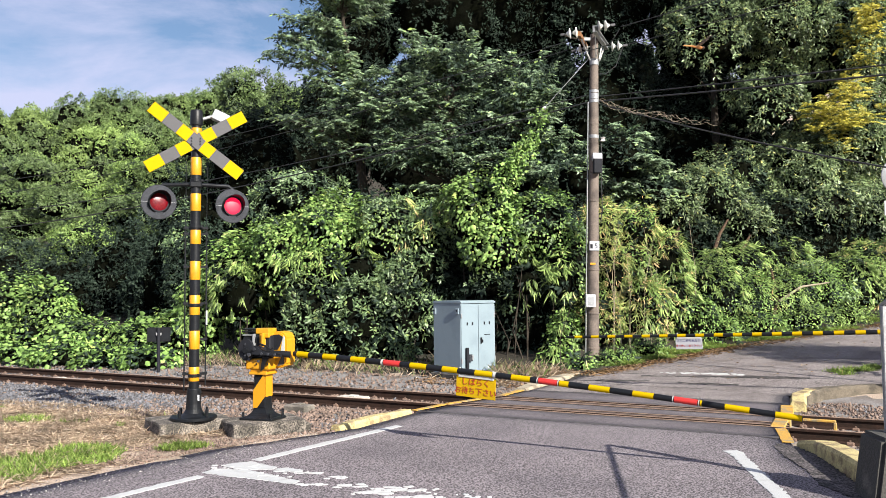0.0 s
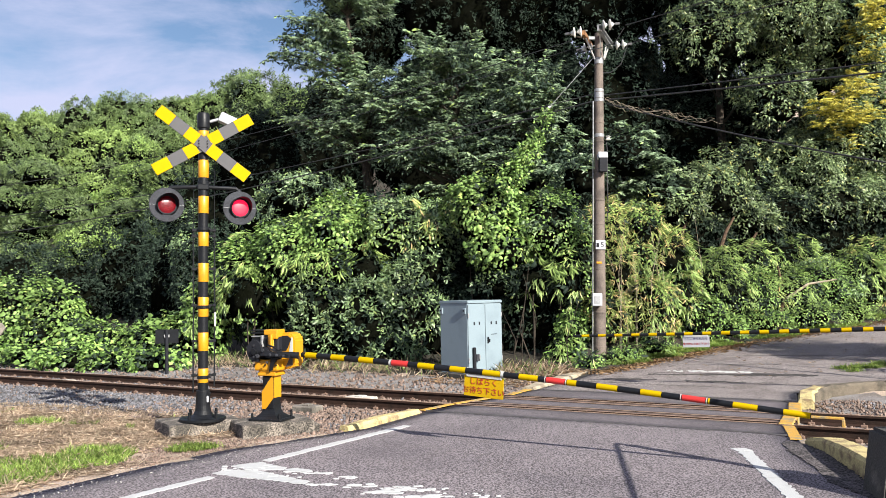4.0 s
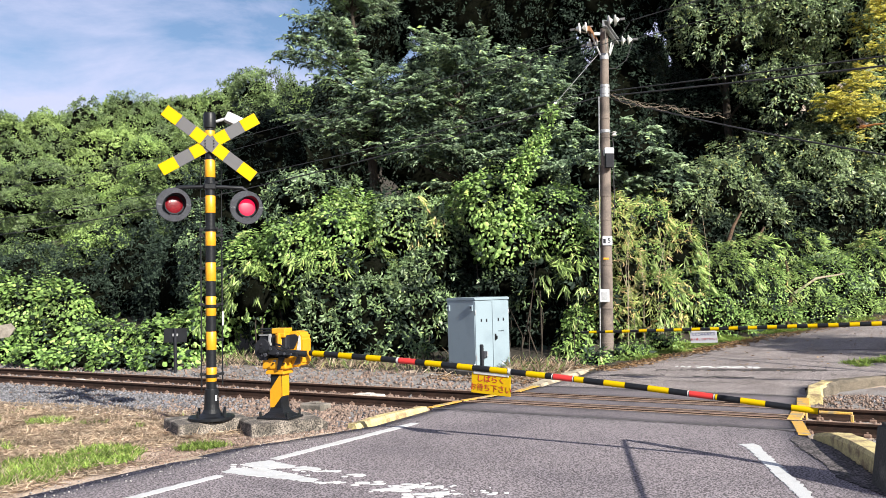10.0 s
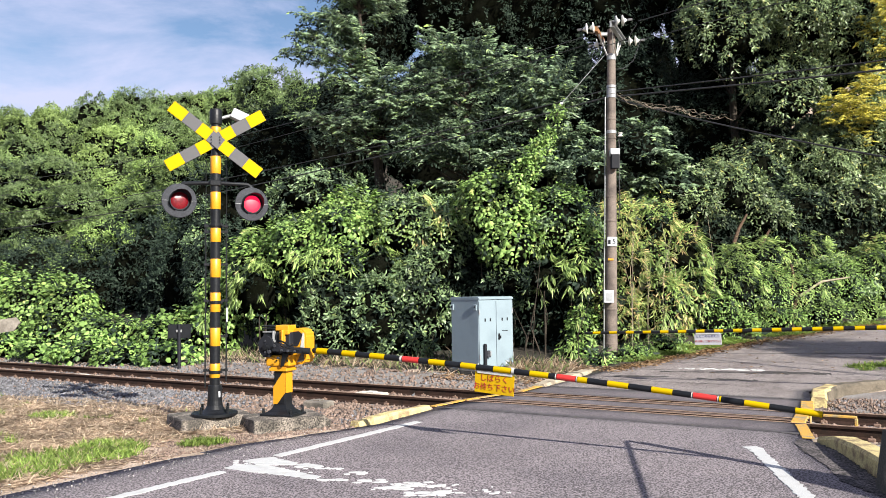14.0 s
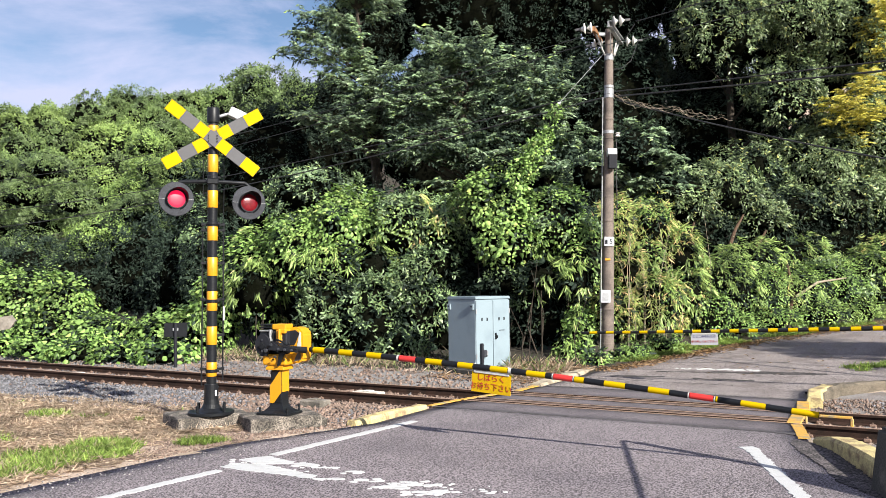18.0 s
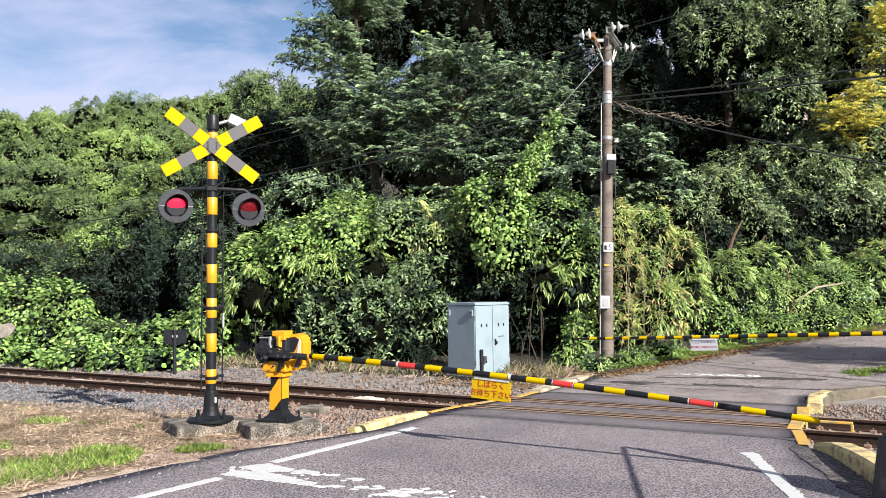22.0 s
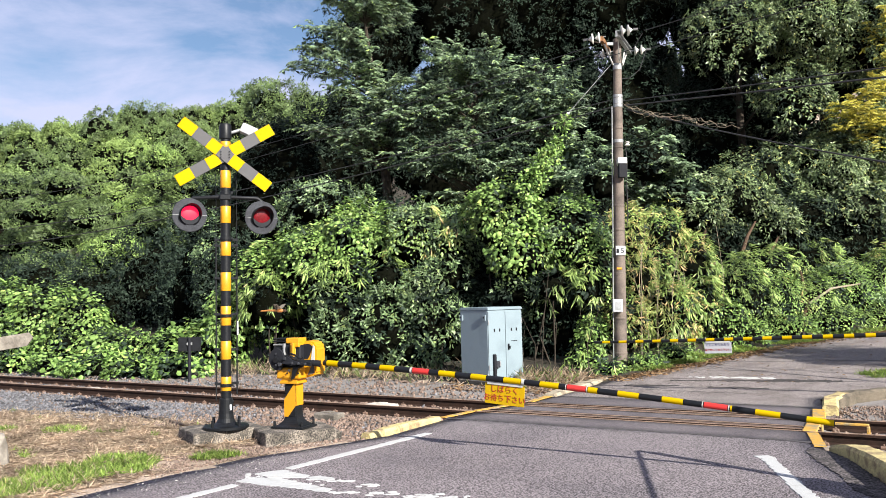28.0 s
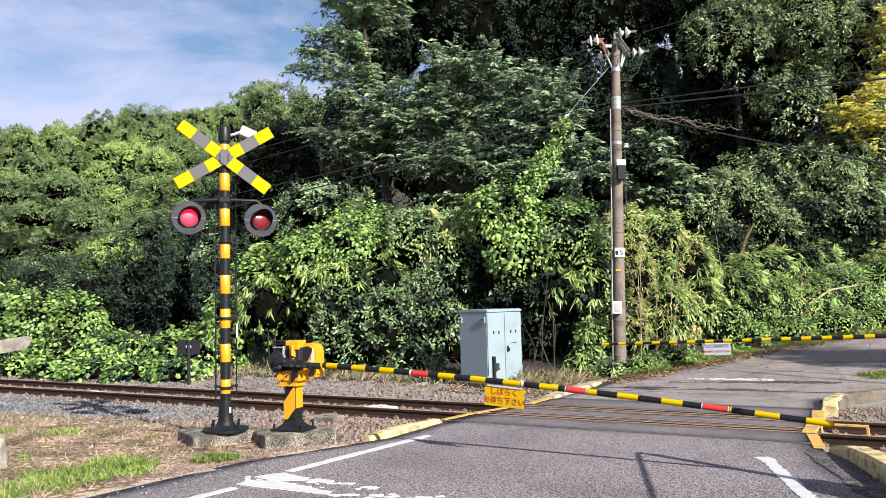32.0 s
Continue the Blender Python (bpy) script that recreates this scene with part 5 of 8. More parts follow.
def build_wires():
    top = pole_at(5.5)
    # towards the right, over the lane
    def on(a, b, k):
        return Vector(a) + (Vector(b) - Vector(a)) * k
    wire(pole_at(5.52, 0.1), on(pole_at(5.52), (7.05, 13.0, 5.28), 3.2), 0.1, 0.012)
    wire(pole_at(5.42, 0.1), on(pole_at(5.42), (7.05, 13.0, 5.12), 3.2), 0.1, 0.016)
    wire(pole_at(6.82, 0.45, -0.5), on(pole_at(6.86), (7.2, 14.0, 7.45), 3.0), 0.1, 0.009)
    wire(pole_at(6.76, 0.82, 0.5), on(pole_at(6.38), (7.05, 14.0, 6.9), 3.0), 0.1, 0.009)
    wire(pole_at(5.35, 0.15), on(pole_at(5.35), (7.0, 13.0, 3.88), 2.4), 0.35, 0.014, "thick twisted black overhead cable")
    # towards the left, along the railway
    for h, r, end in ((5.4, 0.014, (-27, 34, 3.9)), (5.55, 0.011, (-27, 34, 4.7)), (6.68, 0.009, (-26, 36, 6.2)), (6.5, 0.008, (-26, 36, 5.6))):
        wire(pole_at(h, -0.12 if h < 6 else -0.55), end, 0.75, r)
    # pale loops of spare cable twisted round the thick one
    rng = random.Random(9)
    start, stop = pole_at(5.42, 0.12), on(pole_at(5.35), (7.0, 13.0, 3.88), 0.5)
    t = thing("dead_vine", Matrix.Translation(start), "pale dead vine twisted along the overhead cable", "vine")
    for s in range(5):
        pts, off = [], Vector((0, 0, 0))
        reach = rng.uniform(0.55, 1.0)
        for i in range(34):
            k = i / 33 * reach
            off = off * 0.72 + Vector((rng.uniform(-1, 1), rng.uniform(-1, 1), rng.uniform(-1, 1))) * 0.045
            pts.append((stop - start) * k + Vector((0, 0, -0.3 * k * (1 - k))) + off)
        part("strand", tube(bmesh.new(), pts, rng.uniform(0.002, 0.0042), 5), BARK_PALE, t, smooth=True)


build_wires()


# ---- leaves ----
def leaf_mesh(name, base, axis, side, length, width, fold, material, oval=False):
    """Folded leaves: pointed ones of two triangles, or oval ones of four."""
    axis = axis / (np.linalg.norm(axis, axis=1, keepdims=True) + 1e-9)
    side = side - axis * (side * axis).sum(1, keepdims=True)
    side /= np.linalg.norm(side, axis=1, keepdims=True) + 1e-9
    nor = np.cross(axis, side)
    L, W = length[:, None], width[:, None]
    tip = base + axis * L - nor * L * 0.16
    n = len(base)
    if oval:
        low, high = base + axis * L * 0.22, base + axis * L * 0.62 - nor * L * 0.05
        lift = nor * W * fold
        ring = [base, low + side * W * 0.46 + lift, high + side * W * 0.42 + lift, tip, high - side * W * 0.42 + lift, low - side * W * 0.46 + lift]
        tri = np.array([(0, 1, 2), (0, 2, 3), (0, 3, 4), (0, 4, 5)])
    else:
        mid = base + axis * L * 0.42
        ring = [base, mid + side * W * 0.5 + nor * W * fold, tip, mid - side * W * 0.5 + nor * W * fold]
        tri = np.array([(0, 1, 2), (0, 2, 3)])
    v = np.stack(ring, 1).reshape(-1, 3)
    f = (np.arange(n)[:, None, None] * len(ring) + tri[None]).reshape(-1, 3)
    return mesh_from(name, v, f, material)


def unit(rng, n):
    v = rng.normal(size=(n, 3))
    return v / np.linalg.norm(v, axis=1, keepdims=True)


def normed(v):
    return v / (np.linalg.norm(v, axis=-1, keepdims=True) + 1e-9)


def wander(rng, p, wavelength, waves=6):
    """Smooth random field over points, about -1 to 1."""
    k = unit(rng, waves) * (2 * np.pi / wavelength) * rng.uniform(0.7, 1.4, (waves, 1))
    return np.sin(p @ k.T + rng.uniform(0, 6.28, waves)).sum(1) / math.sqrt(waves)


UP = np.array((0.0, 0.0, 1.0))

# how the leaves of each kind stand on a spray: how many, how long, how broad, how much they hang
KINDS = {
    "kudzu": dict(style="shingle", per=5, leaf=0.1, ratio=0.75, spread=0.09, cover=88, oval=True, gap=-0.75),
    "kudzu_bank": dict(style="shingle", per=4, leaf=0.13, ratio=0.78, spread=0.11, cover=56, oval=True, gap=-0.5),
    "small": dict(style="shingle", per=6, leaf=0.058, ratio=0.6, spread=0.09, cover=105, oval=False, gap=-0.7),
    "broad": dict(style="whorl", per=7, leaf=0.1, ratio=0.42, droop=0.25, cover=85, oval=True, gap=-0.35),
    "ivy": dict(style="shingle", per=5, leaf=0.08, ratio=0.7, spread=0.1, cover=95, oval=False, gap=-0.6),
    "bamboo": dict(style="bunch", per=8, leaf=0.21, ratio=0.14, cover=46, gap=-0.3),
    "sasa": dict(style="bunch", per=7, leaf=0.15, ratio=0.12, cover=112, gap=-0.9, droop=0.05, fan=1.15),
    "evergreen": dict(style="whorl", per=8, leaf=0.115, ratio=0.4, droop=0.6, cover=70, gap=-0.3),
    "fine": dict(style="whorl", per=7, leaf=0.1, ratio=0.5, droop=0.35, cover=105, gap=-0.7, wild=0.25),
    "dim": dict(style="whorl", per=6, leaf=0.15, ratio=0.45, droop=0.5, cover=26, gap=-1.2),
    "far": dict(style="whorl", per=5, leaf=0.24, ratio=0.62, droop=0.2, cover=24, gap=-1.1, wild=0.18),
}


def crown_points(rng, blobs, cover, gap, rough=0.16, size=1.0, back=0.35, deep=0.2, shade=0.75):
    """Places over a crown of overlapping ellipsoids, broken by gaps, with the way out at each."""
    ps, outs = [], []
    for i, (c, r) in enumerate(blobs):
        a, b, h = r
        area = 4 * math.pi * (((a * b) ** 1.6 + (a * h) ** 1.6 + (b * h) ** 1.6) / 3) ** (1 / 1.6)
        n = int(area * cover) + 4
        d = unit(rng, n)
        d = d[(d[:, 1] < 0.3) | (rng.random(n) < back)]
        p = d * r
        p = p * (1 + rough * wander(rng, p, 1.1 * size) + rough * 0.6 * wander(rng, p, 0.5 * size))[:, None] + c
        out = normed(d / np.asarray(r))
        keep = np.ones(len(p), bool)
        for j, (c2, r2) in enumerate(blobs):
            if j != i:
                keep &= (((p - c2) / np.asarray(r2)) ** 2).sum(1) > 0.72
        ps.append(p[keep])
        outs.append(out[keep])
    p, out = np.concatenate(ps), np.concatenate(outs)
    p = p - out * (rng.random((len(p), 1)) ** 2) * deep * size
    g = wander(rng, p, 0.95 * size) + 0.7 * wander(rng, p, 0.42 * size)
    # leaves turn to the light: few grow on the underside
    # sparse below, so the near-black filling shows there as shade
    keep = (g + 0.25 * rng.normal(size=len(p)) > gap) & (rng.random(len(p)) < np.clip(shade + 1.1 * out[:, 2], 0.1, 1))
    return p[keep], out[keep]


def spray(rng, kind, p, out):
    """Leaves of one kind at each place: base, axis, side, length, width."""
    K = KINDS[kind]
    n, per = len(p), K["per"]
    lat = normed(np.cross(out, UP) + 0.05 * rng.normal(size=out.shape))
    dn = np.cross(out, lat)
    dn = np.where(dn[:, 2:] > 0, -dn, dn)
    P, O, T, D = (a[:, None, :] for a in (p, out, lat, dn))
    noise = rng.normal(size=(n, per, 3))
    length = K["leaf"] * rng.uniform(0.6, 1.3, (n, per)) * rng.uniform(0.8, 1.2, (n, 1))
    if K["style"] == "shingle":
        base = P + (T * rng.normal(size=(n, per, 1)) + D * rng.normal(size=(n, per, 1))) * K["spread"] + O * rng.normal(0, 0.035, (n, per, 1))
        a = rng.normal(0, 0.9, (n, per, 1))
        axis = D * np.cos(a) + T * np.sin(a) + O * 0.25
        nrm = O + 0.42 * noise + UP * 0.3
    elif K["style"] == "whorl":
        a = 2 * np.pi * np.arange(per)[None, :, None] / per + rng.uniform(0, 6.28, (n, 1, 1))
        wild = K.get("wild", 0.4)
        face = normed(out + wild * rng.normal(size=out.shape))[:, None]
        axis = T * np.cos(a) + D * np.sin(a) + face * 0.5 - UP * K["droop"] + 0.15 * noise
        base = P + axis * 0.02 + rng.normal(0, 0.045, (n, per, 3)) * (K["leaf"] / 0.12)
        nrm = face + 0.9 * wild * noise + UP * 0.35
    else:
        a = rng.normal(0, K.get("fan", 0.75), (n, per, 1))
        axis = D * np.cos(a) + T * np.sin(a) * 0.8 + O * 0.4 - UP * K.get("droop", 0.55) + 0.1 * noise
        base = P + O * 0.05 + rng.normal(0, 0.03, (n, per, 3))
        nrm = O + 0.55 * noise
    side = np.cross(axis, nrm)
    flat = lambda v: v.reshape(-1, 3)
    ln = length.ravel()
    return flat(np.broadcast_to(base, axis.shape)), flat(axis), flat(side), ln, ln * K["ratio"] * rng.uniform(0.8, 1.2, ln.size)


def twig_fans(rng, p, way, reach, pairs, leaf, ratio):
    """Branchlets with leaves hanging in two rows along them."""
    n = len(p)
    way = normed(way)
    k = np.linspace(0.12, 1.0, pairs)
    ln = (reach * rng.uniform(0.6, 1.25, n))[:, None, None]
    sag = rng.uniform(0.15, 0.5, (n, 1))
    pos = p[:, None] + way[:, None] * ln * k[None, :, None]
    pos[..., 2] -= sag * ln[..., 0] * k[None] ** 2
    lat = normed(np.cross(way, UP))
    two = []
    for s in (1.0, -1.0):
        axis = lat[:, None] * s * 0.7 + way[:, None] * 0.42 + 0.16 * rng.normal(size=pos.shape)
        axis[..., 2] -= 0.62
        nrm = UP * 0.75 + 0.55 * np.array((0.45, -0.75, 0.1)) + 0.5 * rng.normal(size=pos.shape)
        side = np.cross(axis, nrm)
        two.append((pos.reshape(-1, 3), axis.reshape(-1, 3), side.reshape(-1, 3)))
    base, axis, side = (np.concatenate([a[i] for a in two]) for i in range(3))
    length = leaf * rng.uniform(0.6, 1.25, len(base)) * np.tile(np.repeat(rng.uniform(0.8, 1.2, n), pairs), 2)
    return base, axis, side, length, length * ratio * rng.uniform(0.8, 1.2, len(base))


def leafy(name, sets, material, parent, fold=0.22, oval=False, label=""):
    """One leafy part from several sets of leaves."""
    ob = new(name, leaf_mesh(name, *[np.concatenate([s[i] for s in sets]) for i in range(5)], fold, material, oval))
    ob.parent = parent
    if label:
        ob["label"] = label
    return ob


def crown(parent, blobs, kind, material, rng, name="crown", more=1.0, size=1.0, gap=None, back=0.35, rough=0.16, deep=0.2, label="", shade=0.75):
    K = KINDS[kind]
    p, out = crown_points(rng, blobs, K["cover"] * more, K["gap"] if gap is None else gap, rough, size, back, deep, shade)
    return leafy(name, [spray(rng, kind, p, out)], material, parent, oval=K.get("oval", False), label=label)


BALL = bmesh.new()
bmesh.ops.create_icosphere(BALL, subdivisions=3, radius=1.0)
BALL.verts.index_update()
BALL_V = np.array([v.co for v in BALL.verts])
BALL_F = np.array([[v.index for v in f.verts] for f in BALL.faces])
BALL.free()


def shade_lumps(name, blobs, shrink, rng):
    """Near-black rough lumps inside crowns: the shade between leaves put into their colour."""
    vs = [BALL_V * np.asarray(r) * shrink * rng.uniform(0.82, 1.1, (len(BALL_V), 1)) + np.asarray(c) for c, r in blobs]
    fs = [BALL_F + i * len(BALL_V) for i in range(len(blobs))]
    return new(name, mesh_from(name, np.concatenate(vs), np.concatenate(fs), CROWN_SHADE))


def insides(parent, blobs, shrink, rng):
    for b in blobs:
        shade_lumps("inner_shade", [b], shrink, rng).parent = parent


def bush(blobs, layers, label, seed, group="", core=0.72, stems=3, back=0.35):
    """A shrub: stems from the ground, an inside coloured for shade and one or more kinds of leaves over it."""
    rng = np.random.default_rng(seed)
    x, y = blobs[0][0], blobs[0][1]
    g = gz(x, y)
    t = thing("bush", Matrix.Translation((x, y, g)), label, "bush", group)
    local = [(np.array((b[0] - x, b[1] - y, b[2] - g)), np.array(b[3:6])) for b in blobs]
    for k, (kind, material, more, gap) in enumerate(layers):
        crown(t, local, kind, material, rng, "crown" if k == 0 else "upper_leaves", more, gap=gap, back=back)
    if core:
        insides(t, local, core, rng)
        crown(t, [(c, r * 0.84) for c, r in local], "dim", L_SHADE, rng, "inner_shade_leaves", 1.0, back=0.2)
    for k in range(stems):
        c, r = local[k % len(local)]
        a = rng.uniform(0, 6.28)
        u, v = math.cos(a) * r[0] * 0.4, (0.3 + 0.2 * math.sin(a)) * r[1]
        b = np.array((c[0] + u, c[1] + v, min(-0.1, c[2] - r[2])))
        e = c + np.array((u * 1.5, v * 1.5, r[2] * rng.uniform(-0.3, 0.4)))
        part("stem", tube(bmesh.new(), (b, (b + e) / 2 + rng.normal(0, 0.08, 3), e), (0.02, 0.015, 0.007), 5), BARK, t)
    return t


def trunk_and_limbs(t, height, lean, trunk_r, ends, rng, thin=1.0):
    """A tapered trunk with a limb to each end; returns where the limbs leave it."""
    n = 9
    spine = np.array([(lean[0] * (k / n) ** 1.3 + rng.normal(0, 0.06) * k / n, lean[1] * k / n + rng.normal(0, 0.05) * k / n, height * k / n) for k in range(n + 1)])
    part("trunk", tube(bmesh.new(), spine, [trunk_r * (1 - 0.85 * (k / n)) * (1.35 if k == 0 else 1) for k in range(n + 1)], 9), BARK, t, smooth=True)
    roots = []
    for e in ends:
        out = math.hypot(e[0] - np.interp(e[2], spine[:, 2], spine[:, 0]), e[1] - np.interp(e[2], spine[:, 2], spine[:, 1]))
        z = float(np.clip(e[2] - 0.35 * out, 0.1 * height, 0.95 * height))
        p = np.array([np.interp(z, spine[:, 2], spine[:, i]) for i in range(3)])
        mid = (p + e) / 2 + UP * 0.1 * out
        r = max(0.014, trunk_r * 0.32 * (1 - 0.6 * z / height)) * thin
        part("limb", tube(bmesh.new(), (p, mid, e), (r, r * 0.6, r * 0.2), 6), BARK, t, smooth=True)
        roots.append((p, mid))
    return roots


def tree(base, height, blobs, kind, material, label, seed, trunk_r=0.22, lean=(0, 0), core=0.62, limbs=2, more=1.0, size=1.2, gap=None, dim=L_SHADE, rough=0.16, back=0.35, shade=0.85):
    """A full-crowned tree: trunk, limbs, an inside coloured for shade and clumped leaves."""
    rng = np.random.default_rng(seed)
    x, y = base
    g = gz(x, y) - 0.2
    t = thing("tree", Matrix.Translation((x, y, g)), label, "tree")
    local = [(np.array((b[0] - x, b[1] - y, b[2] - g)), np.array(b[3:6])) for b in blobs]
    ends = [c + unit(rng, 1)[0] * r * 0.8 for c, r in local for _ in range(limbs)]
    height = min(height, 0.86 * max(c[2] + r[2] for c, r in local))
    trunk_and_limbs(t, height, lean, trunk_r, ends, rng)
    crown(t, local, kind, material, rng, "crown", more, size, gap, rough=rough, deep=0.3, back=back, shade=shade)
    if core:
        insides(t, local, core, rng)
    crown(t, [(c, r * 0.8) for c, r in local], "dim", dim, rng, "inner_shade_leaves", 1.0, size, back=0.3)
    return t


def fan_tree(base, height, blobs, material, label, seed, limbs_per_m2=1.0, trunk_r=0.24, lean=(0, 0), twigs=15, leaf=0.135, core=0.0, back=0.45, inner=0.8):
    """An open-crowned tree: limbs reach out to the crown's edge, each a flat fan of drooping leafy twigs."""
    rng = np.random.default_rng(seed)
    x, y = base
    g = gz(x, y) - 0.2
    t = thing("tree", Matrix.Translation((x, y, g)), label, "tree")
    local = [(np.array((b[0] - x, b[1] - y, b[2] - g)), np.array(b[3:6])) for b in blobs]
    ends, _ = crown_points(rng, local, limbs_per_m2, -9, 0.1, 1.5, back, 0.5, 0.95)
    height = min(height, 0.86 * max(c[2] + r[2] for c, r in local))
    roots = trunk_and_limbs(t, height, lean, trunk_r, ends, rng, 0.7)
    sets = []
    for e, (p, mid) in zip(ends, roots):
        d = e - p
        full = float(np.linalg.norm(d))
        d = d / full
        s = 1 - np.minimum(rng.random(twigs) ** 1.1 * 1.6 / max(full, 1.0), 0.85)
        pos = ((1 - s) ** 2)[:, None] * p + (2 * s * (1 - s))[:, None] * (mid * 2 - (p + e) / 2) + (s ** 2)[:, None] * e
        lat = normed(np.cross(d, UP))
        sg = np.where(np.arange(twigs) % 2 == 0, 1.0, -1.0)[:, None]
        way = d * 0.75 + lat * sg * rng.uniform(0.3, 0.95, (twigs, 1)) + UP * rng.normal(0.12, 0.16, (twigs, 1))
        sets.append(twig_fans(rng, pos, way, 0.45 + 0.3 * (1 - s) * full / 2, 11, leaf, 0.35))
    leafy("crown", sets, material, t)
    # inner leaves carry the crown's shade in their colour
    if inner:
        crown(t, [(c, r * 0.72) for c, r in local], "dim", L_SHADE, rng, "inner_shade_leaves", inner, 1.2, back=0.3)
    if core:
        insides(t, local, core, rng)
    return t


